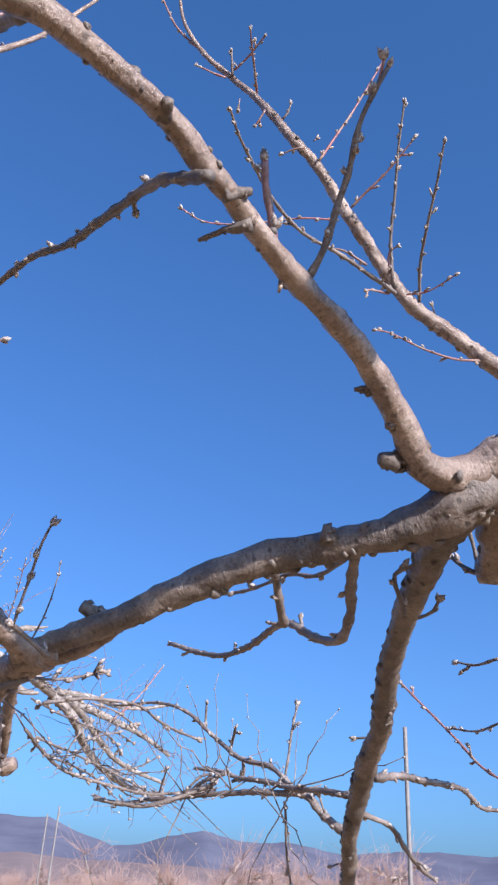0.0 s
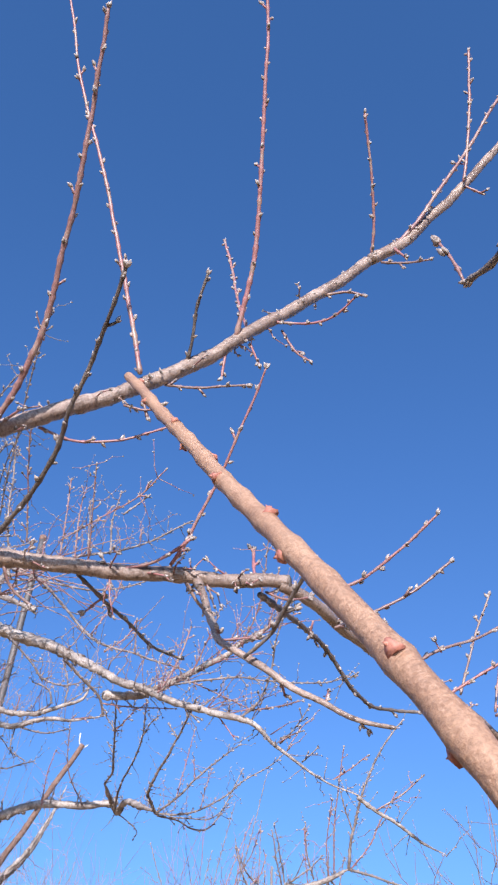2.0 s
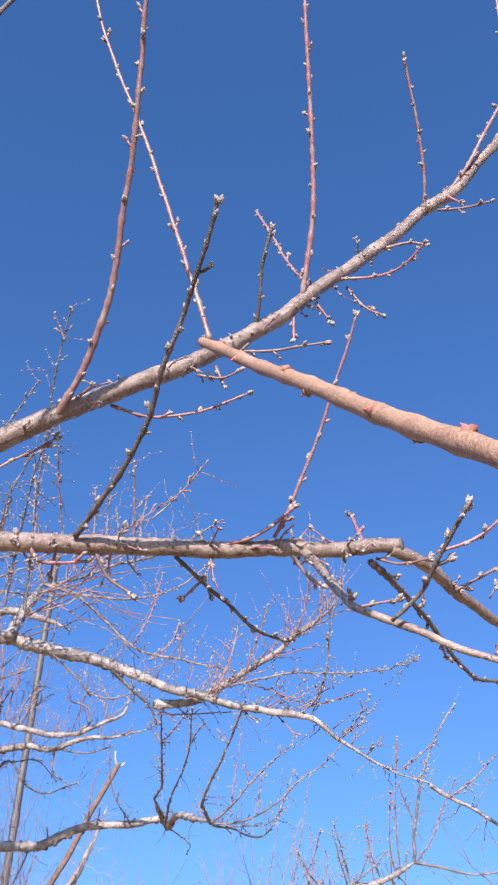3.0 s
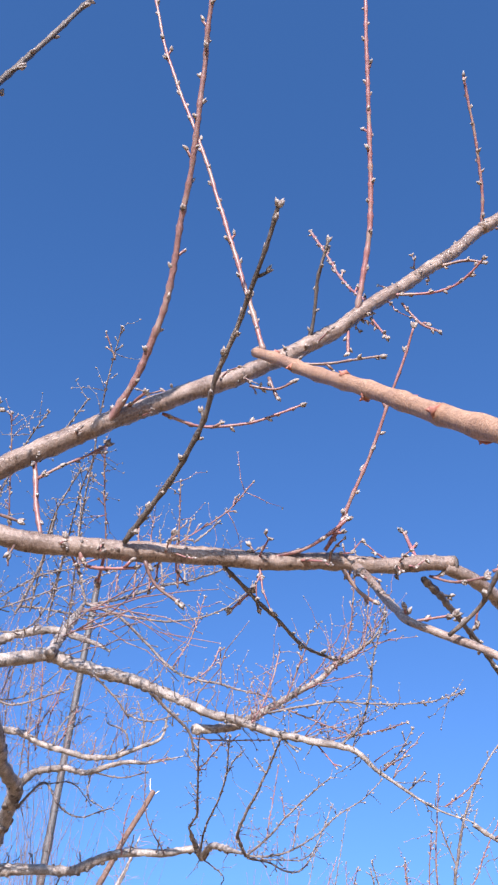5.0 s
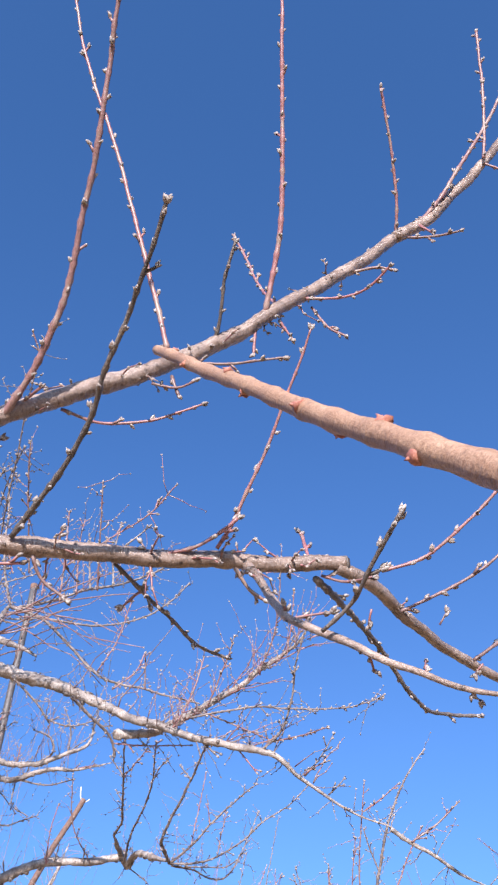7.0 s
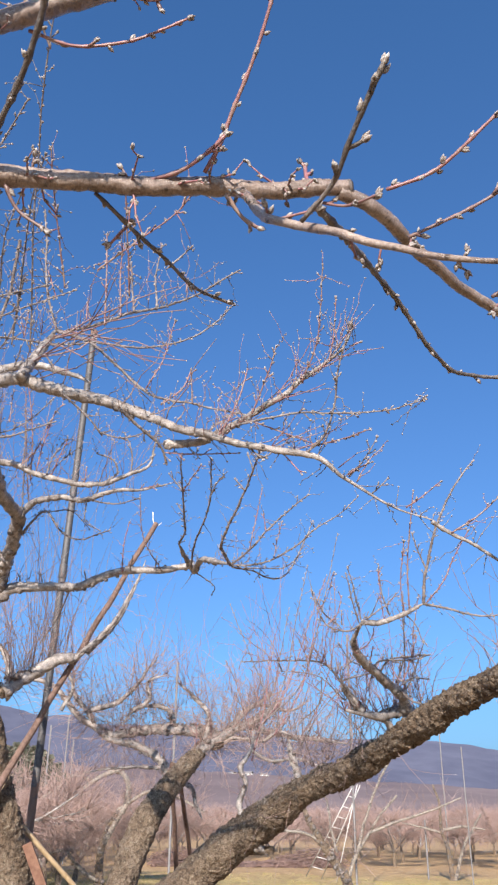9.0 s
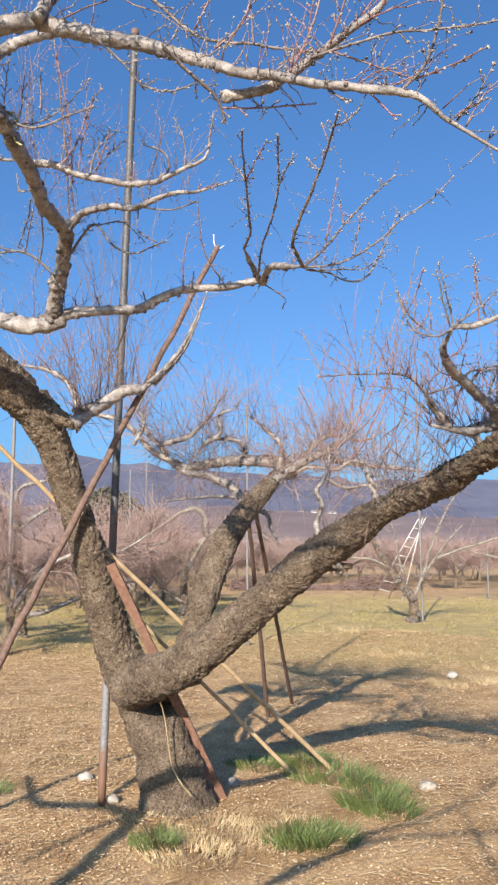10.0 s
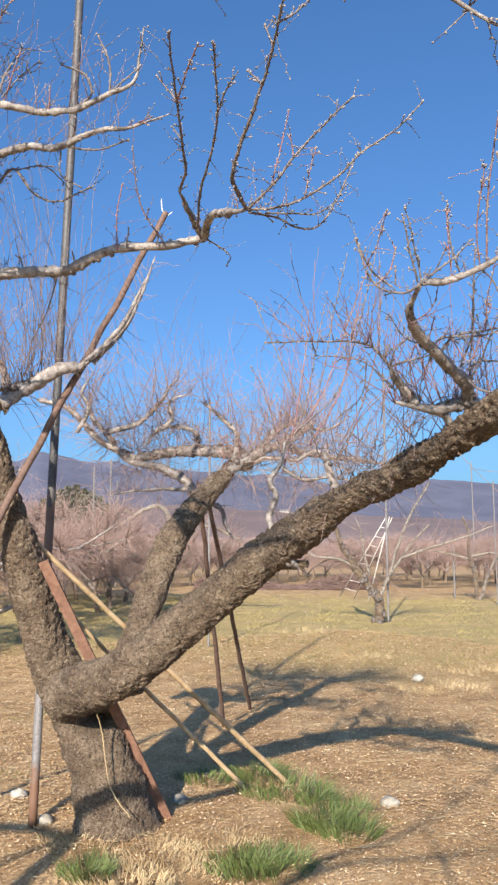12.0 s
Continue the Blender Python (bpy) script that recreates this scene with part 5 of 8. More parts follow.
limb(tree_t, (0.0541, 0.0481, 0.0396, 0.0392, 0.0389, 0.036, 0.0256, 0.0214, 0.0211, 0.0183, 0.0169, 0.0155, 0.0154), (-4.042, -0.026, 2.696), (-3.871, 0.21, 2.7), (-3.75, 0.346, 2.689), (-3.663, 0.461, 2.656), (-3.577, 0.574, 2.616), (-3.481, 0.694, 2.604), (-3.417, 0.765, 2.646), (-3.294, 0.884, 2.645), (-3.174, 1, 2.628), (-3.046, 1.105, 2.668), (-2.964, 1.2, 2.692), (-2.869, 1.314, 2.696), (-2.767, 1.434, 2.708), skin=GREY_LIMB, spurs=82)
limb(tree_t, (0.0334, 0.0218), (-3.48, 0.693, 2.617), (-3.299, 0.674, 2.758), (-3.055, 0.63, 2.868), (-2.856, 0.496, 2.904), (-2.634, 0.353, 2.95), (-2.439, 0.248, 2.972), (-2.338, 0.16, 3.048), (-2.247, 0.096, 3.106), (-2.142, 0.034, 3.162), (-2.042, -0.009, 3.216), skin=GREY_LIMB, spurs=48)
limb(tree_t, (0.0125, 0.01), (-2.473, 1.272, 2.586), (-2.322, 1.219, 2.591), (-2.174, 1.197, 2.549), (-2.024, 1.184, 2.498), skin=GREY_LIMB, spurs=10)
limb(tree_t, (0.012, 0.007), (-2.473, 1.272, 2.586), (-2.433, 1.225, 2.603), (-2.344, 1.153, 2.605), (-2.255, 1.075, 2.620), skin=GREY_LIMB, spurs=4)
shoot(tree_t, (0.0062, 0.003), (-2.255, 1.075, 2.620), (-2.141, 1.039, 2.638), (-2.039, 0.978, 2.666), (-1.936, 0.912, 2.716), (-1.834, 0.847, 2.756), (-1.731, 0.791, 2.764), skin=TWIG, spurs=12)
shoot(tree_t, (0.0036, 0.0024), (-1.936, 0.912, 2.716), (-1.751, 0.858, 2.707), (-1.686, 0.848, 2.720), spurs=5)
shoot(tree_t, (0.0036, 0.0024), (-2.039, 0.978, 2.666), (-2.055, 0.954, 2.710), skin=TWIG)
shoot(tree_t, (0.0036, 0.0026), (-1.936, 0.912, 2.716), (-1.945, 0.856, 2.778), skin=TWIG)
shoot(tree_t, (0.006, 0.0032), (-2.369, 1.197, 2.570), (-2.230, 1.138, 2.634), (-2.093, 1.103, 2.688), (-1.967, 1.054, 2.739), (-1.855, 0.988, 2.780), (-1.749, 0.925, 2.789), skin=TWIG, spurs=10)
shoot(tree_t, (0.004, 0.0028), (-1.967, 1.054, 2.739), (-1.908, 1.049, 2.776), (-1.855, 1.041, 2.780), skin=TWIG, spurs=3)
shoot(tree_t, (0.0085, 0.0034), (-1.983, 1.161, 2.478), (-1.935, 1.101, 2.503), (-1.880, 1.055, 2.513), (-1.807, 1.031, 2.547), (-1.725, 1.018, 2.591), (-1.641, 1.005, 2.641), (-1.560, 0.986, 2.687), (-1.490, 0.956, 2.701), (-1.427, 0.929, 2.709), skin=TWIG, spurs=14)
shoot(tree_t, (0.0038, 0.0026), (-1.560, 0.986, 2.687), (-1.585, 0.979, 2.758), skin=TWIG, spurs=2)
shoot(tree_t, (0.0038, 0.0026), (-1.490, 0.956, 2.701), (-1.441, 0.965, 2.696), (-1.426, 0.994, 2.729), skin=TWIG, spurs=2)
shoot(tree_t, (0.004, 0.003), (-1.641, 1.005, 2.641), (-1.696, 0.997, 2.706), skin=TWIG)
shoot(tree_t, (0.0058, 0.003), (-1.983, 1.161, 2.478), (-1.897, 1.190, 2.522), (-1.814, 1.211, 2.576), (-1.722, 1.242, 2.633), (-1.629, 1.276, 2.683), skin=TWIG, spurs=10)
shoot(tree_t, (0.0034, 0.0022), (-1.897, 1.190, 2.522), (-1.956, 1.257, 2.667), (-2.008, 1.325, 2.845), spurs=4)
shoot(tree_t, (0.0054, 0.0026), (-1.983, 1.161, 2.478), (-1.920, 1.223, 2.475), (-1.857, 1.277, 2.493), (-1.781, 1.341, 2.545), (-1.722, 1.376, 2.595), (-1.648, 1.435, 2.643), (-1.581, 1.475, 2.704), skin=TWIG, spurs=12)
shoot(tree_t, (0.005, 0.0026), (-1.983, 1.166, 2.472), (-1.963, 1.250, 2.466), (-1.957, 1.315, 2.449), (-1.941, 1.385, 2.462), (-1.921, 1.440, 2.555), (-1.891, 1.497, 2.697), skin=TWIG, spurs=9)
shoot(tree_t, (0.004, 0.0022), (-1.959, 1.209, 2.469), (-1.933, 1.290, 2.477), (-1.910, 1.363, 2.485), (-1.882, 1.427, 2.546), skin=TWIG, spurs=6)
shoot(tree_t, (0.003, 0.002), (-1.857, 1.277, 2.493), (-1.849, 1.296, 2.596), (-1.849, 1.313, 2.649), spurs=4)
shoot(tree_t, (0.003, 0.002), (-1.814, 1.211, 2.576), (-1.842, 1.220, 2.658), spurs=4)
shoot(tree_t, (0.004, 0.0026), (-2.473, 1.272, 2.586), (-2.437, 1.354, 2.528), (-2.444, 1.351, 2.489), skin=TWIG, spurs=3)
shoot(tree_t, (0.004, 0.0025), (-2.838, 1.297, 2.681), (-2.821, 1.18, 2.821), (-2.761, 1.12, 3.005), spurs=13)
shoot(tree_t, (0.0041, 0.0026), (-2.967, 1.149, 2.677), (-2.929, 1.128, 2.798), (-2.884, 1.13, 2.907), spurs=8)
limb(tree_t, (0.0142, 0.0057), (-2.68, 0.373, 2.976), (-2.594, 0.443, 2.95), (-2.529, 0.528, 2.904), (-2.464, 0.611, 2.87), (-2.4, 0.692, 2.845), (-2.348, 0.754, 2.848), (-2.293, 0.813, 2.868), (-2.264, 0.841, 2.887), (-2.219, 0.903, 2.928), (-2.178, 0.911, 3.072), skin=GREY_LIMB, spurs=37)
shoot(tree_t, (0.0059, 0.0034), (-2.355, 0.757, 2.852), (-2.306, 0.797, 2.89), (-2.292, 0.769, 2.938), (-2.3, 0.7, 2.954), spurs=6, skin=TWIG)
shoot(tree_t, (0.0052, 0.0027), (-2.264, 0.841, 2.887), (-2.245, 0.83, 2.972), (-2.241, 0.789, 3.05), spurs=5, skin=TWIG)
shoot(tree_t, (0.0039, 0.0027), (-2.264, 0.841, 2.887), (-2.196, 0.912, 2.96), skin=TWIG)
limb(tree_t, (0.0161, 0.0051), (-3.016, 0.634, 2.89), (-2.932, 0.676, 2.939), (-2.81, 0.753, 2.931), (-2.695, 0.827, 2.902), (-2.572, 0.914, 2.927), (-2.478, 0.986, 2.916), (-2.344, 1.079, 2.924), skin=GREY_LIMB, spurs=34)
shoot(tree_t, (0.0059, 0.003), (-2.695, 0.827, 2.902), (-2.593, 0.925, 2.871), (-2.502, 0.999, 2.884), spurs=8, skin=TWIG)
shoot(tree_t, (0.008, 0.0031), (-3.117, 0.679, 2.825), (-3.039, 0.701, 2.876), (-2.964, 0.736, 2.909), (-2.887, 0.785, 2.803), (-2.802, 0.851, 2.746), (-2.664, 0.935, 2.769), spurs=20, skin=TWIG)
shoot(tree_t, (0.0039, 0.0024), (-2.964, 0.736, 2.904), (-2.868, 0.823, 2.898), (-2.792, 0.893, 2.802), spurs=9, skin=TWIG)
shoot(tree_t, (0.0044, 0.0031), (-2.695, 0.827, 2.902), (-2.707, 0.835, 2.805), (-2.683, 0.897, 2.764), spurs=5, skin=TWIG)
limb(tree_t, (0.019, 0.0097), (-2.274, 0.137, 3.079), (-2.284, 0.203, 3.163), (-2.209, 0.289, 3.193), (-2.14, 0.376, 3.188), (-2.024, 0.447, 3.12), (-1.93, 0.502, 3.062), skin=GREY_LIMB, spurs=25)
shoot(tree_t, (0.0068, 0.0033), (-2.4, 0.258, 2.974), (-2.37, 0.325, 2.958), (-2.326, 0.404, 2.987), (-2.273, 0.499, 3.035), spurs=9, skin=TWIG)
limb(tree_t, (0.0152, 0.017), (-2.254, 0.067, 3.064), (-2.245, 0.132, 3.061), skin=GREY_LIMB)
shoot(tree_t, (0.0038, 0.0027), (-2.44, 0.284, 2.992), (-2.417, 0.353, 3.01), (-2.386, 0.437, 3.077), (-2.356, 0.51, 3.184), spurs=10, skin=TWIG)
shoot(tree_t, (0.0071, 0.0074), (-2.883, 0.178, 3.009), (-2.821, 0.248, 3.021), (-2.749, 0.336, 3.01), spurs=7, skin=TWIG)
shoot(tree_t, (0.0058, 0.0079), (-3.422, 0.282, 2.828), (-3.355, 0.411, 2.855), (-3.301, 0.52, 2.858), (-3.267, 0.613, 2.788), (-3.259, 0.652, 2.717), spurs=16, skin=TWIG)
shoot(tree_t, (0.0048, 0.0033), (-3.291, 0.302, 2.886), (-3.194, 0.231, 3.005), spurs=5, skin=TWIG)
shoot(tree_t, (0.0052, 0.0033), (-3.434, 0.73, 2.65), (-3.288, 0.715, 2.891), (-3.139, 0.658, 3.156), (-2.958, 0.565, 3.47), spurs=32, skin=TWIG)
shoot(tree_t, (0.0041, 0.0028), (-2.614, 0.534, 2.9), (-2.547, 0.493, 3.115), (-2.488, 0.418, 3.348), spurs=16)
shoot(tree_t, (0.0056, 0.0032), (-2.397, 0.255, 3.001), (-2.383, 0.198, 3.007), (-2.355, 0.104, 3.021), spurs=5, skin=TWIG)
shoot(tree_t, (0.004, 0.0028), (-2.4, 0.692, 2.845), (-2.369, 0.687, 2.912))
shoot(tree_t, (0.004, 0.0028), (-2.483, 0.576, 2.885), (-2.393, 0.6, 3.025), spurs=5)
shoot(tree_t, (0.004, 0.0028), (-2.535, 0.529, 2.917), (-2.5, 0.534, 3.029), (-2.45, 0.553, 3.166), spurs=8)
shoot(tree_t, (0.0039, 0.0023), (-2.997, 0.659, 2.934), (-2.915, 0.59, 3.162), (-2.76, 0.485, 3.552), spurs=23)
shoot(tree_t, (0.0034, 0.0021), (-2.669, 0.411, 2.927), (-2.627, 0.384, 3.051), (-2.535, 0.337, 3.297), spurs=13)
shoot(tree_t, (0.0031, 0.002), (-2.407, 0.28, 3), (-2.392, 0.285, 3.046), (-2.356, 0.284, 3.174), spurs=6)
shoot(tree_t, (0.003, 0.0019), (-2.357, 0.219, 3.009), (-2.344, 0.22, 3.089), (-2.332, 0.225, 3.151))
shoot(tree_t, (0.0037, 0.0024), (-2.353, 0.339, 3.02), (-2.335, 0.333, 3.155))
shoot(tree_t, (0.004, 0.0025), (-2.551, 0.466, 2.934), (-2.512, 0.512, 3.005), (-2.468, 0.542, 3.128), (-2.433, 0.576, 3.204), spurs=10)
shoot(tree_t, (0.0047, 0.003), (-2.491, 0.56, 2.884), (-2.472, 0.572, 2.968), (-2.436, 0.616, 3.059), spurs=6, skin=TWIG)
shoot(tree_t, (0.0033, 0.0021), (-2.484, 0.569, 2.9), (-2.453, 0.613, 2.964), (-2.42, 0.664, 3.017), spurs=5, skin=TWIG)
shoot(tree_t, (0.0062, 0.0041), (-2.718, 0.289, 2.994), (-2.812, 0.221, 2.992), (-2.889, 0.182, 2.957), spurs=7, skin=TWIG)
shoot(tree_t, (0.0042, 0.0027), (-2.749, 0.353, 2.959), (-2.752, 0.368, 2.894), (-2.731, 0.408, 2.901), skin=TWIG)
shoot(tree_t, (0.0059, 0.004), (-2.867, 0.477, 2.895), (-2.995, 0.521, 2.802), (-3.091, 0.531, 2.735), spurs=9, skin=TWIG)
shoot(tree_t, (0.0047, 0.0031), (-3.209, 0.242, 2.876), (-3.225, 0.345, 2.837), (-3.229, 0.447, 2.831), spurs=7, skin=TWIG)
shoot(tree_t, (0.0044, 0.003), (-2.881, 0.438, 2.928), (-2.973, 0.452, 2.88), (-3.12, 0.448, 2.808), spurs=9, skin=TWIG)
shoot(tree_t, (0.0047, 0.0029), (-2.266, 0.152, 3.079), (-2.22, 0.104, 3.165), skin=TWIG)
shoot(tree_t, (0.0047, 0.0029), (-2.187, 0.283, 3.177), (-2.122, 0.281, 3.237), skin=TWIG)
shoot(tree_t, (0.0052, 0.0033), (-2.074, 0.41, 3.148), (-2.087, 0.358, 3.222), skin=TWIG)
shoot(tree_t, (0.0037, 0.0024), (-2.46, 0.101, 3.079), (-2.432, 0.17, 3.044), (-2.406, 0.229, 3.028), skin=TWIG)
shoot(tree_t, (0.0041, 0.0026), (-3.355, 0.411, 2.855), (-3.388, 0.375, 2.758), (-3.438, 0.293, 2.695), spurs=7, skin=TWIG)
shoot(tree_t, (0.0041, 0.0024), (-3.253, 0.509, 2.839), (-3.11, 0.494, 2.908), (-2.968, 0.478, 2.968), spurs=10, skin=TWIG)
shoot(tree_t, (0.0046, 0.0029), (-2.834, 0.761, 2.942), (-2.815, 0.788, 2.976), skin=TWIG)
shoot(tree_t, (0.0037, 0.0023), (-2.673, 0.863, 2.935), (-2.616, 0.85, 2.976), skin=TWIG)
shoot(tree_t, (0.0029, 0.0018), (-2.497, 0.995, 2.926), (-2.372, 1.025, 2.912))
shoot(tree_t, (0.0043, 0.0029), (-3.266, 1.007, 2.649), (-3.426, 1.016, 2.531), (-3.588, 0.994, 2.426), spurs=13, skin=TWIG)
shoot(tree_t, (0.0061, 0.0038), (-3.406, 0.788, 2.652), (-3.371, 0.775, 2.693), skin=TWIG)
shoot(tree_t, (0.0052, 0.0033), (-3.326, 0.881, 2.653), (-3.297, 0.856, 2.698), skin=TWIG)
shoot(tree_t, (0.0051, 0.0032), (-3.184, 1.056, 2.66), (-3.137, 1.022, 2.705), skin=TWIG)
shoot(tree_t, (0.0049, 0.0031), (-2.95, 1.18, 2.69), (-2.893, 1.165, 2.744), skin=TWIG)
shoot(tree_t, (0.0048, 0.0031), (-2.853, 1.265, 2.683), (-2.841, 1.271, 2.747), skin=TWIG)
limb(tree_t, (0.0299, 0.0116), (-2.043, 2.266, 1.972), (-2.091, 2.179, 1.998), (-2.113, 2.134, 2.022), (-2.138, 2.01, 2), (-2.164, 1.854, 2.004), skin=GREY_LIMB, spurs=18)
limb(tree_t, (0.0259, 0.0213, 0.0188, 0.0192, 0.0177, 0.0164, 0.0169, 0.0141, 0.0115), (-2.111, 2.139, 2.016), (-2.049, 2.072, 2.065), (-2, 1.966, 2.103), (-1.958, 1.872, 2.126), (-1.917, 1.763, 2.162), (-1.882, 1.685, 2.19), (-1.846, 1.641, 2.213), (-1.808, 1.623, 2.238), (-1.763, 1.61, 2.261), skin=GREY_LIMB, spurs=29)
shoot(tree_t, (0.0056, 0.0029), (-1.76, 1.614, 2.266), (-1.78, 1.556, 2.237), (-1.801, 1.471, 2.262), (-1.787, 1.401, 2.369), spurs=9, skin=TWIG)
limb(tree_t, (0.0106, 0.0079), (-1.759, 1.614, 2.274), (-1.696, 1.674, 2.274), (-1.635, 1.725, 2.299), (-1.574, 1.774, 2.33), skin=GREY_LIMB, spurs=10)
shoot(tree_t, (0.0045, 0.0023), (-1.763, 1.606, 2.274), (-1.739, 1.556, 2.358), (-1.712, 1.509, 2.44), spurs=6, skin=TWIG)
shoot(tree_t, (0.0044, 0.0023), (-1.73, 1.62, 2.283), (-1.674, 1.655, 2.323), (-1.622, 1.682, 2.369), spurs=5, skin=TWIG)
shoot(tree_t, (0.0039, 0.0023), (-1.782, 1.538, 2.259), (-1.777, 1.534, 2.308))
shoot(tree_t, (0.0033, 0.0022), (-1.639, 1.73, 2.301), (-1.607, 1.69, 2.407), (-1.545, 1.663, 2.551), spurs=9)
limb(tree_t, (0.0141, 0.0118), (-2.176, 2.121, 1.897), (-2.144, 2.066, 1.97), (-2.146, 1.99, 1.983), skin=GREY_LIMB)
shoot(tree_t, (0.0072, 0.0026), (-2.143, 1.887, 2.013), (-2.121, 1.797, 2.116), (-2.133, 1.712, 2.185), (-2.169, 1.599, 2.188), (-2.24, 1.381, 2.172), spurs=20, skin=TWIG)
shoot(tree_t, (0.0058, 0.0033), (-2.121, 1.797, 2.116), (-2.078, 1.833, 2.131), (-1.993, 1.906, 2.151), spurs=5, skin=TWIG)
shoot(tree_t, (0.005, 0.0038), (-1.979, 1.841, 2.112), (-1.932, 1.849, 2.177), (-1.838, 1.927, 2.175), (-1.768, 1.978, 2.193), spurs=9, skin=TWIG)
shoot(tree_t, (0.0039, 0.002), (-2.121, 1.818, 2.041), (-2.167, 1.714, 2.135), (-2.242, 1.582, 2.154), spurs=10, skin=TWIG)
shoot(tree_t, (0.0047, 0.0027), (-2.077, 2.086, 2.061), (-2.007, 2.1, 2.149), (-1.917, 2.098, 2.285), spurs=9, skin=TWIG)
shoot(tree_t, (0.004, 0.0026), (-2.069, 2.104, 2.042), (-1.971, 2.027, 2.21), (-1.875, 1.95, 2.365), spurs=13)
shoot(tree_t, (0.0045, 0.0034), (-2.129, 1.779, 2.135), (-2.112, 1.791, 2.191), skin=TWIG)
shoot(tree_t, (0.0029, 0.0025), (-1.844, 1.744, 2.214), (-1.897, 1.768, 2.158))
shoot(tree_t, (0.0039, 0.0023), (-1.764, 1.607, 2.266), (-1.728, 1.64, 2.303), (-1.696, 1.656, 2.364), skin=TWIG)
shoot(tree_t, (0.0022, 0.0017), (-1.812, 1.439, 2.293), (-1.759, 1.449, 2.345), (-1.696, 1.44, 2.427), spurs=6)
shoot(tree_t, (0.0022, 0.0017), (-1.698, 1.677, 2.275), (-1.672, 1.644, 2.37), (-1.648, 1.614, 2.456), spurs=6)
shoot(tree_t, (0.0034, 0.002), (-2.074, 2.215, 1.972), (-2.011, 2.13, 2.133), (-1.952, 2.038, 2.285), spurs=12)
limb(tree_t, (0.02, 0.0111), (-3.313, 2.243, 1.442), (-3.299, 2.161, 1.463), (-3.351, 2.147, 1.555), (-3.394, 2.115, 1.663), (-3.396, 2.145, 1.772), (-3.419, 2.131, 1.855), (-3.404, 2.194, 1.953), (-3.409, 2.214, 2.052), skin=GREY_LIMB, spurs=30)
trunk(tree_t, (0.0548, 0.0264), (-3.469, 2.167, 1.476), (-3.346, 2.185, 1.449), (-3.257, 2.237, 1.45))
limb(tree_t, (0.0197, 0.0158), (-3.134, 2.324, 1.749), (-3.153, 2.307, 1.842), (-3.154, 2.283, 1.92), (-3.153, 2.268, 1.986), skin=GREY_LIMB)
trunk(tree_t, (0.0722, 0.0694, 0.0634, 0.0587, 0.0539, 0.0454, 0.0383, 0.0337, 0.0293), (-2.07, 2.097, 1.916), (-1.926, 2.063, 1.95), (-1.514, 1.951, 2.023), (-1.141, 1.841, 2.055), (-0.861, 1.802, 2.093), (-0.594, 1.746, 2.142), (-0.363, 1.711, 2.224), (-0.192, 1.69, 2.266), (-0.063, 1.677, 2.277))
limb(tree_t, (0.0138, 0.0068), (-0.07, 1.672, 2.276), (-0.005, 1.693, 2.286), (0.08, 1.706, 2.317), (0.161, 1.728, 2.334), skin=GREY_LIMB)
limb(tree_t, (0.0105, 0.0044), (-0.23, 1.648, 2.246), (-0.251, 1.573, 2.324), (-0.275, 1.503, 2.395), (-0.292, 1.458, 2.437), skin=GREY_LIMB, spurs=11)
shoot(tree_t, (0.0059, 0.0031), (-0.129, 1.638, 2.263), (-0.203, 1.556, 2.299), (-0.323, 1.492, 2.265), (-0.43, 1.441, 2.226), spurs=12, skin=TWIG)
limb(tree_t, (0.0172, 0.0135), (-0.063, 1.677, 2.277), (0.003, 1.753, 2.199), (0.066, 1.811, 2.152), (0.124, 1.841, 2.148), skin=GREY_LIMB, spurs=12)
limb(tree_t, (0.0121, 0.0068), (-0.043, 1.695, 2.272), (0.04, 1.753, 2.231), (0.144, 1.801, 2.22), skin=GREY_LIMB)
shoot(tree_t, (0.0035, 0.0018), (-0.07, 1.672, 2.276), (-0.004, 1.593, 2.396), (0.057, 1.521, 2.505), spurs=10)
shoot(tree_t, (0.003, 0.0019), (-0.338, 1.666, 2.213), (-0.376, 1.507, 2.334), (-0.371, 1.383, 2.458), spurs=12)
shoot(tree_t, (0.0029, 0.0018), (0.041, 1.669, 2.294), (0.097, 1.588, 2.401), (0.134, 1.525, 2.48), spurs=8)
shoot(tree_t, (0.0048, 0.0024), (-0.161, 1.667, 2.289), (-0.08, 1.615, 2.339), (0.006, 1.588, 2.367), spurs=6, skin=TWIG)
shoot(tree_t, (0.0035, 0.0024), (-0.051, 1.711, 2.243), (-0.075, 1.697, 2.142), skin=TWIG)
limb(tree_t, (0.0176, 0.0093), (-0.912, 1.437, 1.795), (-0.825, 1.512, 1.754), (-0.705, 1.563, 1.737), (-0.545, 1.594, 1.776), (-0.378, 1.653, 1.772), (-0.246, 1.697, 1.772), skin=OLD_LIMB, spurs=30)
limb(tree_t, (0.0251, 0.0159), (-1.048, 1.594, 1.944), (-0.918, 1.535, 1.843), (-0.833, 1.518, 1.779), skin=OLD_LIMB, spurs=11)
limb(tree_t, (0.0076, 0.0049), (-0.246, 1.697, 1.772), (-0.123, 1.711, 1.791), (-0.043, 1.752, 1.726), (0.072, 1.771, 1.731), skin=OLD_LIMB, spurs=14)
limb(tree_a, (0.0128, 0.0045), (0.416, 1.075, 2.018), (0.421, 1.198, 2.008), (0.455, 1.247, 1.999), (0.529, 1.345, 1.98), (0.596, 1.442, 1.952), (0.642, 1.516, 1.923), skin=GREY_LIMB, spurs=0)
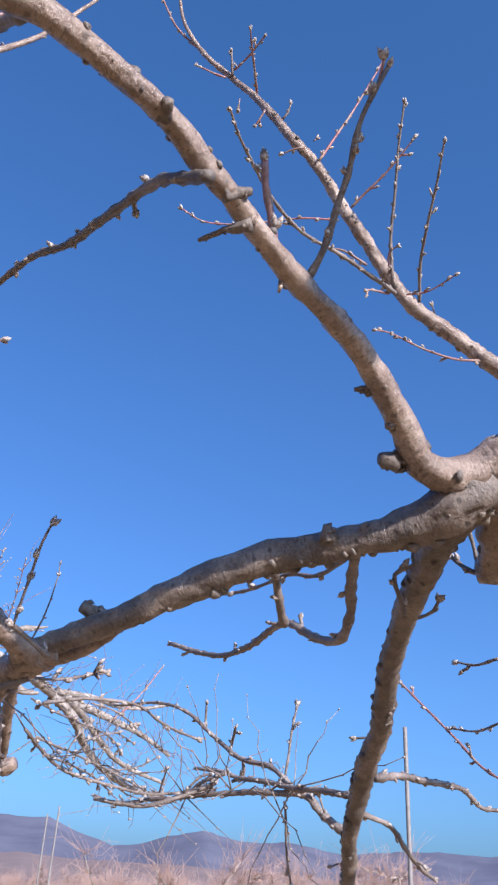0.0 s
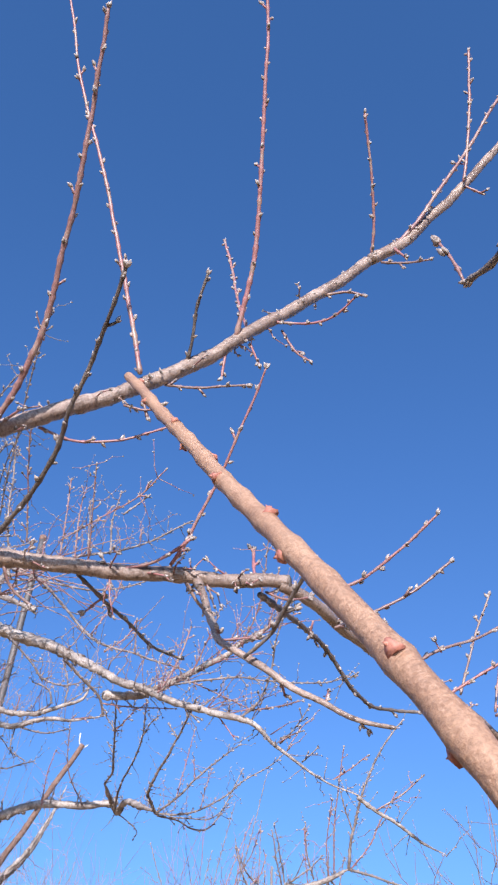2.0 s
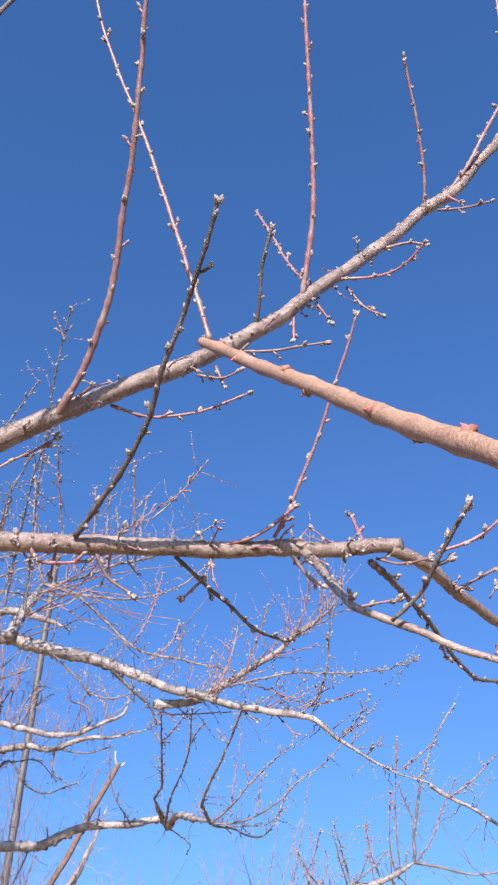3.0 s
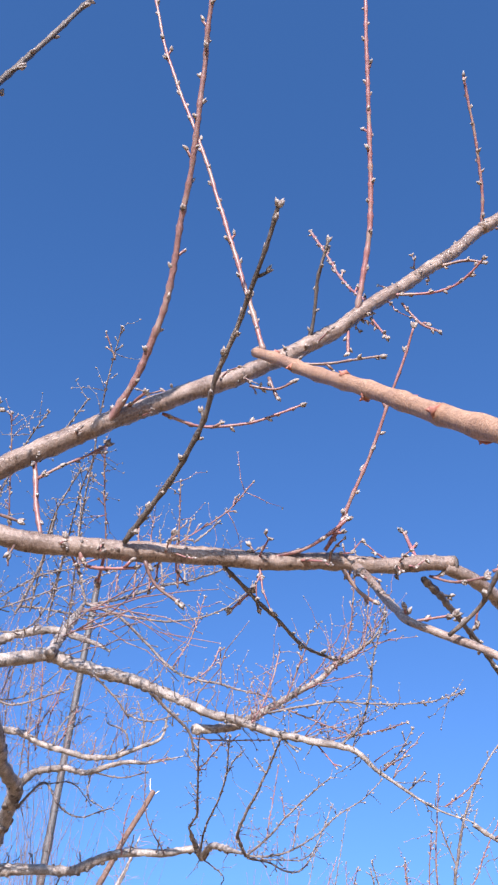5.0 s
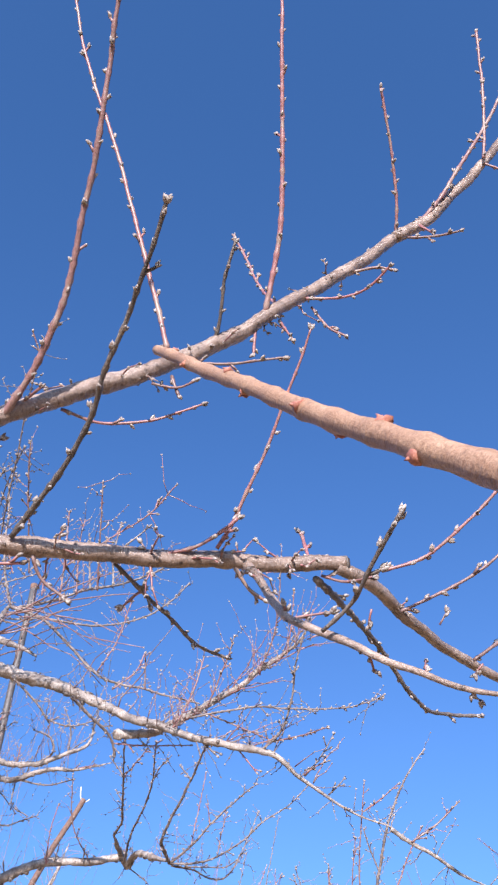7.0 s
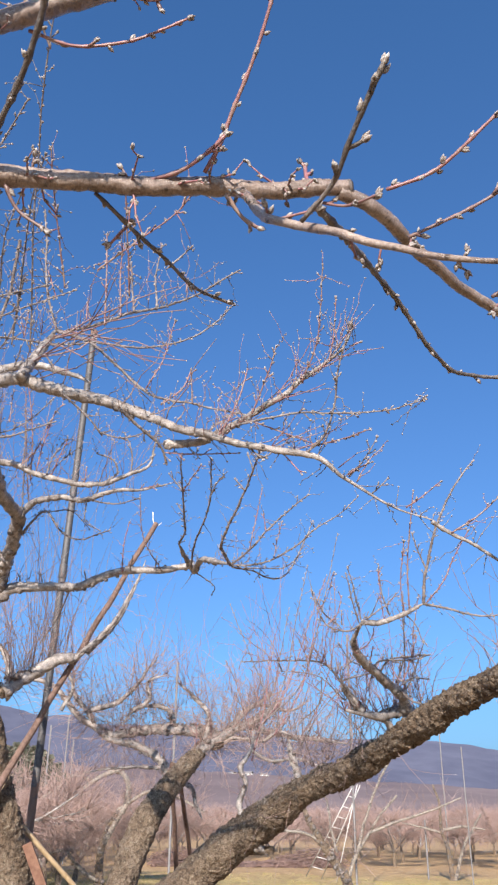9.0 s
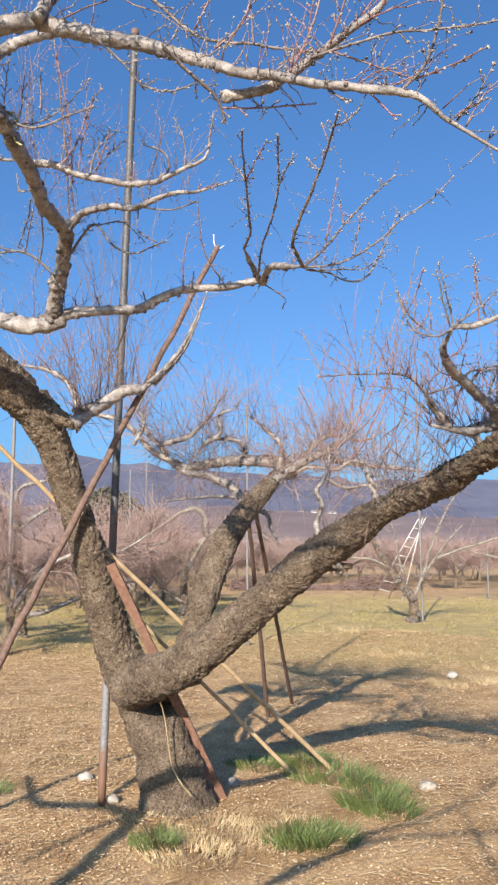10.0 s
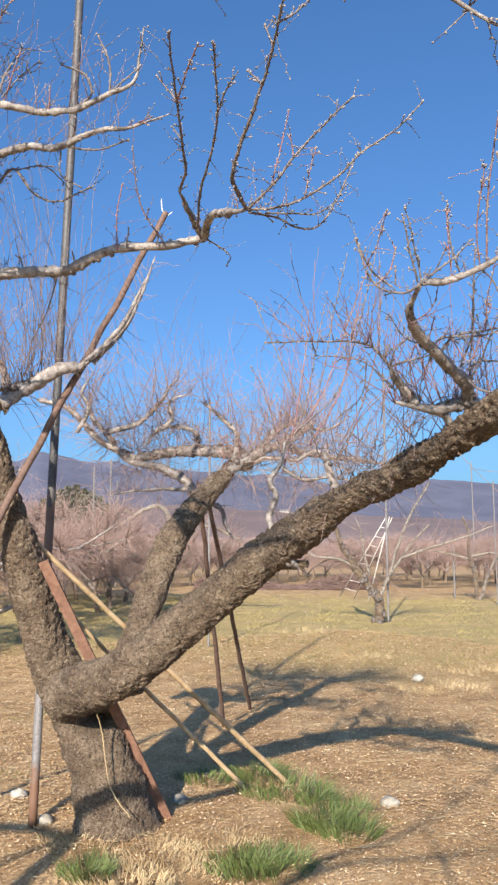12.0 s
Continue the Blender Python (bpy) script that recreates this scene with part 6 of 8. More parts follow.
limb(tree_a, (0.0108, 0.0047), (0.414, 1.197, 2.007), (0.466, 1.231, 1.963), (0.469, 1.334, 1.916), (0.498, 1.455, 1.868), (0.548, 1.56, 1.842), (0.63, 1.682, 1.831), skin=GREY_LIMB, spurs=0)
limb(tree_a, (0.0095, 0.0037), (0.467, 1.215, 1.992), (0.498, 1.32, 1.941), (0.534, 1.421, 1.891), (0.626, 1.55, 1.857), skin=GREY_LIMB, spurs=1)
limb(tree_a, (0.0081, 0.0037), (0.428, 1.196, 2.014), (0.487, 1.272, 2.019), (0.562, 1.371, 2.014), (0.645, 1.45, 2.04), skin=GREY_LIMB, spurs=1)
shoot(tree_a, (0.0038, 0.002), (0.474, 1.319, 1.913), (0.446, 1.332, 1.882), skin=TWIG)
shoot(tree_a, (0.0024, 0.0016), (0.544, 1.298, 1.971), (0.583, 1.342, 2.029), (0.633, 1.397, 2.13))
limb(tree_a, (0.0132, 0.0105), (0.604, 0.559, 1.755), (0.63, 0.559, 1.763))
limb(tree_a, (0.007, 0.0049), (0.844, 0.01, 1.77), (0.817, 0.074, 1.746), (0.787, 0.149, 1.713))
limb(tree_t, (0.0195, 0.0123), (-2.152, 1.932, 2.007), (-2.148, 1.863, 2.07), (-2.121, 1.796, 2.12), skin=GREY_LIMB)
shoot(tree_t, (0.0056, 0.0038), (-1.957, 1.871, 2.139), (-1.909, 1.883, 2.182), (-1.823, 1.935, 2.191), (-1.777, 1.963, 2.193), spurs=7, skin=TWIG)
shoot(tree_t, (0.0044, 0.0025), (-1.965, 1.965, 2.105), (-1.901, 1.959, 2.204), (-1.85, 1.917, 2.315), (-1.791, 1.873, 2.437), spurs=13, skin=TWIG)
shoot(tree_t, (0.0058, 0.0048), (-1.997, 2.016, 2.083), (-1.976, 2.063, 2.041), (-1.94, 2.129, 2.026), skin=TWIG)
shoot(tree_t, (0.0052, 0.004), (-1.99, 2.022, 2.107), (-1.951, 2.042, 2.13), (-1.892, 2.084, 2.124), skin=TWIG)
shoot(tree_t, (0.003, 0.0019), (-1.897, 1.864, 2.171), (-1.867, 1.904, 2.097), (-1.831, 1.919, 2.164), (-1.787, 1.928, 2.263), spurs=9)
shoot(tree_t, (0.0037, 0.0025), (-1.936, 1.804, 2.154), (-1.953, 1.726, 2.165), (-1.951, 1.657, 2.228), spurs=5, skin=TWIG)
shoot(tree_t, (0.0029, 0.0018), (-1.846, 1.652, 2.176), (-1.791, 1.684, 2.217), (-1.753, 1.681, 2.284), spurs=5)
shoot(tree_t, (0.0033, 0.0023), (-1.639, 1.73, 2.301), (-1.63, 1.774, 2.264), (-1.633, 1.807, 2.203), skin=TWIG)
shoot(tree_t, (0.0033, 0.0023), (-1.809, 1.492, 2.261), (-1.786, 1.521, 2.3), (-1.77, 1.531, 2.364))
shoot(tree_t, (0.0032, 0.002), (-2.147, 1.651, 2.124), (-2.124, 1.624, 2.191), (-2.11, 1.58, 2.257), spurs=5)
shoot(tree_t, (0.0032, 0.002), (-2.201, 1.553, 2.151), (-2.167, 1.497, 2.202), skin=TWIG)
shoot(tree_t, (0.0032, 0.0021), (-2.119, 1.699, 2.124), (-2.202, 1.739, 2.028), (-2.307, 1.721, 1.964), spurs=8, skin=TWIG)
shoot(tree_t, (0.0039, 0.0026), (-2.121, 1.797, 2.116), (-2.074, 1.783, 2.163), (-1.991, 1.796, 2.202), spurs=5, skin=TWIG)
shoot(tree_t, (0.003, 0.0018), (-1.805, 1.918, 2.184), (-1.756, 1.885, 2.284), (-1.688, 1.859, 2.4), spurs=8)
shoot(tree_a, (0.0023, 0.0022), (0.762, 0.255, 1.761), (0.786, 0.331, 1.728), (0.834, 0.407, 1.718), (0.873, 0.46, 1.716), (0.948, 0.541, 1.732), skin=TWIG)
shoot(tree_a, (0.0022, 0.0018), (0.755, 0.313, 1.761), (0.782, 0.397, 1.754), (0.808, 0.47, 1.745), (0.839, 0.555, 1.732), skin=TWIG)
shoot(tree_a, (0.0018, 0.0015), (0.729, 0.362, 1.765), (0.741, 0.408, 1.752), (0.772, 0.478, 1.743), (0.792, 0.537, 1.726), skin=TWIG)
shoot(tree_a, (0.0013, 0.0009), (0.807, 0.471, 1.745), (0.836, 0.511, 1.756), (0.86, 0.538, 1.776), skin=TWIG)
shoot(tree_a, (0.0012, 0.0008), (0.782, 0.343, 1.731), (0.788, 0.358, 1.765), (0.804, 0.378, 1.794), skin=TWIG)
shoot(tree_a, (0.003, 0.0037), (0.803, 0.431, 1.704), (0.836, 0.448, 1.7), (0.873, 0.464, 1.701), (0.932, 0.477, 1.723), (0.961, 0.482, 1.737), skin=TWIG)
shoot(tree_a, (0.002, 0.0019), (0.841, 0.103, 1.761), (0.878, 0.146, 1.776), (0.915, 0.192, 1.78), (0.938, 0.235, 1.768), (0.972, 0.288, 1.759), skin=TWIG)
shoot(tree_a, (0.0012, 0.0009), (0.877, 0.15, 1.772), (0.897, 0.173, 1.769), (0.915, 0.2, 1.758), skin=TWIG)
shoot(tree_a, (0.0013, 0.0009), (0.792, 0.387, 1.77), (0.814, 0.456, 1.794), (0.827, 0.515, 1.79), skin=TWIG)
shoot(tree_a, (0.0015, 0.0013), (0.88, 0.483, 1.717), (0.891, 0.461, 1.736), (0.897, 0.447, 1.748), skin=TWIG)
shoot(tree_a, (0.0023, 0.0021), (0.918, 0.473, 1.719), (0.94, 0.47, 1.741), (0.954, 0.474, 1.746), skin=TWIG)
shoot(tree_a, (0.0012, 0.0011), (0.83, 0.097, 1.764), (0.831, 0.193, 1.766), (0.841, 0.33, 1.77), (0.839, 0.414, 1.76), skin=TWIG)
shoot(tree_t, (0.0054, 0.0024), (-0.498, 1.673, 1.777), (-0.414, 1.579, 1.892), (-0.314, 1.506, 1.987), spurs=11, skin=TWIG)
shoot(tree_t, (0.006, 0.0024), (-0.231, 1.811, 1.743), (-0.192, 1.689, 1.851), (-0.133, 1.633, 1.91), spurs=9, skin=TWIG)
shoot(tree_t, (0.0042, 0.0024), (-0.367, 1.748, 1.748), (-0.298, 1.662, 1.824), (-0.232, 1.612, 1.87), spurs=7, skin=TWIG)
shoot(tree_t, (0.0036, 0.0018), (-0.424, 1.71, 1.77), (-0.345, 1.656, 1.827), (-0.225, 1.617, 1.868), spurs=8, skin=TWIG)
shoot(tree_t, (0.0048, 0.0024), (-0.626, 1.626, 1.76), (-0.582, 1.545, 1.833), (-0.51, 1.463, 1.913), spurs=8, skin=TWIG)
shoot(tree_t, (0.0036, 0.0019), (-0.561, 1.654, 1.761), (-0.523, 1.628, 1.834), (-0.469, 1.612, 1.902), spurs=5)
shoot(tree_t, (0.0034, 0.0018), (-0.11, 1.748, 1.732), (-0.073, 1.714, 1.818), (0.013, 1.694, 1.916), spurs=7)
trunk(tree_a, (0.085, 0.03), (1.75, -0.35, -0.05), (1.72, -0.33, 0.5), (1.6, -0.28, 1.15), (1.42, -0.25, 1.6), (1.348, -0.194, 1.892), (1.29, -0.191, 1.89), name="trunk", flare=0.25)
# unseen limb, added to cast shade on the lower overhead limbs
trunk(tree_a, (0.058, 0.04), (1.68, -0.31, 0.95), (1.82, -0.30, 1.50), (2.05, -0.55, 1.75), (2.05, -1.00, 2.10), (1.85, -1.00, 2.25), (1.70, -0.80, 2.25), (1.61, -0.76, 2.235), (1.47, -0.73, 2.20), (1.33, -0.70, 2.20))
limb(tree_a, (0.04, 0.012), (1.6, -0.28, 1.15), (1.62, 0.0, 1.75), (1.463, 0.316, 2.237), (1.392, 0.326, 2.3))
limb(tree_a, (0.02, 0.012), (1.29, -0.191, 1.89), (1.287, -0.093, 1.839), (1.28, -0.072, 1.842))
trunk(tree_c, (0.08, 0.03), (-0.55, -1.75, -0.05), (-0.53, -1.7, 0.5), (-0.45, -1.45, 1.2), (-0.32, -1.1, 1.75), (-0.138, -0.78, 2.025), name="trunk", flare=0.25)
limb(tree_c, (0.026, 0.0125), (-0.138, -0.78, 2.025), (-0.12, -0.669, 2.106), (-0.062, -0.558, 2.147))
limb(tree_c, (0.022, 0.0105), (-0.138, -0.78, 2.025), (-0.076, -0.671, 2.065), (-0.014, -0.561, 2.104))
limb(tree_c, (0.0092, 0.0088), (0.204, -0.062, 2.125), (0.206, -0.058, 2.126), (0.207, -0.057, 2.126), skin=DARK, name="sawn_end", label="dark healed saw cut")
limb(tree_t, (0.0467, 0.0302), (-4.945, 2.877, 2.088), (-4.987, 2.878, 2.187), (-5.177, 2.659, 2.233), (-5.352, 2.466, 2.212), (-5.502, 2.302, 2.189), skin=GREY_LIMB, spurs=30)
limb(tree_t, (0.0328, 0.0165), (-5.077, 2.628, 1.816), (-5.143, 2.601, 1.869), (-5.202, 2.568, 2), (-5.344, 2.443, 2.101), (-5.515, 2.291, 2.149), (-5.576, 2.211, 2.228), (-5.663, 2.097, 2.307), (-5.812, 1.897, 2.551), (-5.955, 1.717, 2.615), skin=GREY_LIMB, spurs=36)
limb(tree_t, (0.0241, 0.0124), (-5.503, 2.303, 2.181), (-5.598, 2.198, 2.249), (-5.644, 2.149, 2.35), (-5.73, 2.053, 2.494), (-5.757, 2.041, 2.656), skin=GREY_LIMB, spurs=20)
limb(tree_t, (0.0198, 0.0098), (-5.18, 2.643, 2.216), (-5.167, 2.604, 2.352), (-5.238, 2.441, 2.388), (-5.294, 2.339, 2.328), (-5.325, 2.29, 2.241), skin=GREY_LIMB, spurs=16)
limb(tree_t, (0.0137, 0.006), (-5.191, 2.598, 1.946), (-5.32, 2.442, 1.956), (-5.453, 2.286, 1.943), (-5.588, 2.129, 1.918), skin=GREY_LIMB, spurs=8)
limb(tree_t, (0.0173, 0.0114), (-5.097, 2.578, 1.873), (-4.979, 2.707, 1.813), (-4.947, 2.733, 1.698), (-4.912, 2.766, 1.603), skin=GREY_LIMB, spurs=5)
limb(tree_t, (0.0392, 0.0203), (-4.861, 2.66, 2.027), (-4.835, 2.896, 2.179), (-4.777, 3.095, 2.268), (-4.717, 3.296, 2.4), skin=GREY_LIMB, spurs=30)
limb(tree_t, (0.0264, 0.0126), (-4.841, 3.09, 2.254), (-4.802, 3.308, 2.204), (-4.739, 3.615, 2.178), (-4.673, 3.928, 2.151), skin=GREY_LIMB, spurs=20)
limb(tree_t, (0.0199, 0.0122), (-4.919, 2.762, 2.057), (-4.922, 2.808, 2.302), (-4.996, 2.709, 2.445), (-5.038, 2.591, 2.543), skin=GREY_LIMB, spurs=16)
limb(tree_t, (0.0203, 0.0103), (-5.348, 2.025, 2.327), (-5.281, 2.216, 2.397), (-5.223, 2.366, 2.548), (-5.201, 2.421, 2.654), (-5.178, 2.477, 2.72), skin=GREY_LIMB, spurs=18)
limb(tree_t, (0.0219, 0.0124), (-4.835, 2.896, 2.179), (-4.828, 3.08, 2.354), (-4.807, 3.312, 2.495), skin=GREY_LIMB, spurs=20)
limb(tree_t, (0.0162, 0.0081), (-5.437, 1.843, 2.323), (-5.383, 1.903, 2.485), (-5.386, 1.857, 2.605), (-5.336, 1.919, 2.727), skin=GREY_LIMB, spurs=13)
limb(tree_t, (0.0162, 0.0081), (-5.205, 2.317, 2.335), (-5.142, 2.419, 2.418), (-5.136, 2.391, 2.538), (-5.067, 2.513, 2.601), skin=GREY_LIMB, spurs=11)
limb(tree_t, (0.0162, 0.0082), (-4.869, 3.012, 2.312), (-4.813, 3.168, 2.401), (-4.743, 3.415, 2.371), (-4.684, 3.574, 2.461), skin=GREY_LIMB, spurs=11)
limb(tree_t, (0.0215, 0.0114), (-4.198, 1.064, 2.259), (-4.339, 1.048, 2.487), (-4.431, 0.938, 2.589), (-4.548, 0.803, 2.629), skin=GREY_LIMB, spurs=16)
limb(tree_t, (0.0189, 0.0079), (-4.121, 1.389, 2.454), (-4.058, 1.512, 2.585), (-3.999, 1.619, 2.749), (-3.951, 1.696, 2.944), skin=GREY_LIMB, spurs=4)
limb(tree_t, (0.0143, 0.0065), (-4.128, 1.476, 2.497), (-4.057, 1.646, 2.733), (-4.002, 1.77, 3.104), skin=GREY_LIMB, spurs=4)
limb(tree_t, (0.0173, 0.0095), (-4.908, 2.842, 2.083), (-4.801, 2.957, 2.149), (-4.682, 3.108, 2.134), (-4.578, 3.222, 2.188), (-4.489, 3.343, 2.129), skin=GREY_LIMB, spurs=23)
limb(tree_t, (0.0128, 0.007), (-4.52, 2.913, 2.051), (-4.404, 3.009, 1.974), (-4.255, 3.123, 1.985), (-4.115, 3.236, 1.926), skin=GREY_LIMB, spurs=15)
shoot(tree_t, (0.0047, 0.0026), (-3.415, 2.218, 1.997), (-3.362, 2.3, 2.165), (-3.313, 2.371, 2.363), (-3.272, 2.415, 2.677), (-3.224, 2.472, 2.995), skin=TWIG)
shoot(tree_t, (0.0047, 0.0026), (-3.384, 2.248, 2.08), (-3.312, 2.369, 2.277), (-3.23, 2.489, 2.677), (-3.173, 2.574, 2.939))
shoot(tree_t, (0.0047, 0.0026), (-3.367, 2.27, 2.107), (-3.264, 2.437, 2.304), (-3.19, 2.528, 2.673), (-3.107, 2.618, 3.192), skin=TWIG)
shoot(tree_t, (0.0047, 0.0025), (-3.435, 2.213, 1.888), (-3.395, 2.255, 2.11), (-3.371, 2.274, 2.278), (-3.334, 2.303, 2.56))
shoot(tree_t, (0.0047, 0.0026), (-3.331, 2.345, 2.052), (-3.38, 2.266, 2.267), (-3.454, 2.146, 2.592), (-3.487, 2.09, 2.756), skin=TWIG)
shoot(tree_t, (0.0047, 0.0025), (-3.356, 2.311, 2.025), (-3.249, 2.425, 2.272), (-3.181, 2.466, 2.547), (-3.134, 2.487, 2.767))
shoot(tree_t, (0.0047, 0.0026), (-3.401, 2.241, 1.997), (-3.358, 2.316, 2.28), (-3.341, 2.344, 2.451), (-3.311, 2.392, 2.742), skin=TWIG)
shoot(tree_t, (0.0048, 0.0026), (-3.509, 2.261, 1.982), (-3.516, 2.166, 2.291), (-3.535, 2.096, 2.432))
shoot(tree_t, (0.0045, 0.0023), (-3.151, 2.297, 1.894), (-3.003, 2.368, 2.119), (-2.891, 2.445, 2.24), skin=TWIG)
shoot(tree_t, (0.0046, 0.0024), (-3.198, 2.383, 2.012), (-3.121, 2.463, 2.199), (-3.042, 2.511, 2.521), (-2.998, 2.491, 2.869))


spray(tree_t, 171, [(-4.945, 2.877, 2.088), (-4.987, 2.878, 2.187), (-5.177, 2.659, 2.233), (-5.352, 2.466, 2.212), (-5.502, 2.302, 2.189)], (0.04, 0.5), (0, 0, 0.35), 1.0, 0.0025, FAR_TWIG)
spray(tree_t, 11, [(-4.945, 2.877, 2.088), (-4.987, 2.878, 2.187), (-5.177, 2.659, 2.233), (-5.352, 2.466, 2.212), (-5.502, 2.302, 2.189)], (0.45, 1.0), (0, 0, 1), 0.35, 0.0022)
spray(tree_t, 209, [(-5.077, 2.628, 1.816), (-5.143, 2.601, 1.869), (-5.202, 2.568, 2), (-5.344, 2.443, 2.101), (-5.515, 2.291, 2.149), (-5.576, 2.211, 2.228), (-5.663, 2.097, 2.307), (-5.812, 1.897, 2.551), (-5.955, 1.717, 2.615)], (0.04, 0.5), (0, 0, 0.35), 1.0, 0.0025, FAR_TWIG)
spray(tree_t, 13, [(-5.077, 2.628, 1.816), (-5.143, 2.601, 1.869), (-5.202, 2.568, 2), (-5.344, 2.443, 2.101), (-5.515, 2.291, 2.149), (-5.576, 2.211, 2.228), (-5.663, 2.097, 2.307), (-5.812, 1.897, 2.551), (-5.955, 1.717, 2.615)], (0.45, 1.0), (0, 0, 1), 0.35, 0.0022)
spray(tree_t, 114, [(-5.503, 2.303, 2.181), (-5.598, 2.198, 2.249), (-5.644, 2.149, 2.35), (-5.73, 2.053, 2.494), (-5.757, 2.041, 2.656)], (0.04, 0.5), (0, 0, 0.35), 1.0, 0.0025, FAR_TWIG)
spray(tree_t, 7, [(-5.503, 2.303, 2.181), (-5.598, 2.198, 2.249), (-5.644, 2.149, 2.35), (-5.73, 2.053, 2.494), (-5.757, 2.041, 2.656)], (0.45, 1.0), (0, 0, 1), 0.35, 0.0022)
spray(tree_t, 95, [(-5.18, 2.643, 2.216), (-5.167, 2.604, 2.352), (-5.238, 2.441, 2.388), (-5.294, 2.339, 2.328), (-5.325, 2.29, 2.241)], (0.04, 0.5), (0, 0, 0.35), 1.0, 0.0025, FAR_TWIG)
spray(tree_t, 6, [(-5.18, 2.643, 2.216), (-5.167, 2.604, 2.352), (-5.238, 2.441, 2.388), (-5.294, 2.339, 2.328), (-5.325, 2.29, 2.241)], (0.45, 1.0), (0, 0, 1), 0.35, 0.0022)
spray(tree_t, 47, [(-5.191, 2.598, 1.946), (-5.32, 2.442, 1.956), (-5.453, 2.286, 1.943), (-5.588, 2.129, 1.918)], (0.04, 0.5), (0, 0, 0.35), 1.0, 0.0025, FAR_TWIG)
spray(tree_t, 28, [(-5.097, 2.578, 1.873), (-4.979, 2.707, 1.813), (-4.947, 2.733, 1.698), (-4.912, 2.766, 1.603)], (0.04, 0.25), (0, 0, 0.35), 1.0, 0.0025, FAR_TWIG)
spray(tree_t, 171, [(-4.861, 2.66, 2.027), (-4.835, 2.896, 2.179), (-4.777, 3.095, 2.268), (-4.717, 3.296, 2.4)], (0.04, 0.5), (0, 0, 0.35), 1.0, 0.0025, FAR_TWIG)
spray(tree_t, 11, [(-4.861, 2.66, 2.027), (-4.835, 2.896, 2.179), (-4.777, 3.095, 2.268), (-4.717, 3.296, 2.4)], (0.45, 1.0), (0, 0, 1), 0.35, 0.0022)
spray(tree_t, 114, [(-4.841, 3.09, 2.254), (-4.802, 3.308, 2.204), (-4.739, 3.615, 2.178), (-4.673, 3.928, 2.151)], (0.04, 0.5), (0, 0, 0.35), 1.0, 0.0025, FAR_TWIG)
spray(tree_t, 7, [(-4.841, 3.09, 2.254), (-4.802, 3.308, 2.204), (-4.739, 3.615, 2.178), (-4.673, 3.928, 2.151)], (0.45, 1.0), (0, 0, 1), 0.35, 0.0022)
spray(tree_t, 95, [(-4.919, 2.762, 2.057), (-4.922, 2.808, 2.302), (-4.996, 2.709, 2.445), (-5.038, 2.591, 2.543)], (0.04, 0.5), (0, 0, 0.35), 1.0, 0.0025, FAR_TWIG)
spray(tree_t, 6, [(-4.919, 2.762, 2.057), (-4.922, 2.808, 2.302), (-4.996, 2.709, 2.445), (-5.038, 2.591, 2.543)], (0.45, 1.0), (0, 0, 1), 0.35, 0.0022)
spray(tree_t, 104, [(-5.348, 2.025, 2.327), (-5.281, 2.216, 2.397), (-5.223, 2.366, 2.548), (-5.201, 2.421, 2.654), (-5.178, 2.477, 2.72)], (0.04, 0.5), (0, 0, 0.35), 1.0, 0.0025, FAR_TWIG)
spray(tree_t, 6, [(-5.348, 2.025, 2.327), (-5.281, 2.216, 2.397), (-5.223, 2.366, 2.548), (-5.201, 2.421, 2.654), (-5.178, 2.477, 2.72)], (0.45, 1.0), (0, 0, 1), 0.35, 0.0022)
spray(tree_t, 114, [(-4.835, 2.896, 2.179), (-4.828, 3.08, 2.354), (-4.807, 3.312, 2.495)], (0.04, 0.5), (0, 0, 0.35), 1.0, 0.0025, FAR_TWIG)
spray(tree_t, 7, [(-4.835, 2.896, 2.179), (-4.828, 3.08, 2.354), (-4.807, 3.312, 2.495)], (0.45, 1.0), (0, 0, 1), 0.35, 0.0022)
spray(tree_t, 76, [(-5.437, 1.843, 2.323), (-5.383, 1.903, 2.485), (-5.386, 1.857, 2.605), (-5.336, 1.919, 2.727)], (0.04, 0.5), (0, 0, 0.35), 1.0, 0.0025, FAR_TWIG)
spray(tree_t, 66, [(-5.205, 2.317, 2.335), (-5.142, 2.419, 2.418), (-5.136, 2.391, 2.538), (-5.067, 2.513, 2.601)], (0.04, 0.5), (0, 0, 0.35), 1.0, 0.0025, FAR_TWIG)
spray(tree_t, 66, [(-4.869, 3.012, 2.312), (-4.813, 3.168, 2.401), (-4.743, 3.415, 2.371), (-4.684, 3.574, 2.461)], (0.04, 0.5), (0, 0, 0.35), 1.0, 0.0025, FAR_TWIG)
spray(tree_t, 95, [(-4.198, 1.064, 2.259), (-4.339, 1.048, 2.487), (-4.431, 0.938, 2.589), (-4.548, 0.803, 2.629)], (0.04, 0.5), (0, 0, 0.35), 1.0, 0.0025, FAR_TWIG)
spray(tree_t, 6, [(-4.198, 1.064, 2.259), (-4.339, 1.048, 2.487), (-4.431, 0.938, 2.589), (-4.548, 0.803, 2.629)], (0.45, 1.0), (0, 0, 1), 0.35, 0.0022)
spray(tree_t, 26, [(-4.121, 1.389, 2.454), (-4.058, 1.512, 2.585), (-3.999, 1.619, 2.749), (-3.951, 1.696, 2.944)], (0.04, 0.25), (0, 0, 0.35), 1.0, 0.0025, FAR_TWIG)
spray(tree_t, 26, [(-4.128, 1.476, 2.497), (-4.057, 1.646, 2.733), (-4.002, 1.77, 3.104)], (0.04, 0.25), (0, 0, 0.35), 1.0, 0.0025, FAR_TWIG)
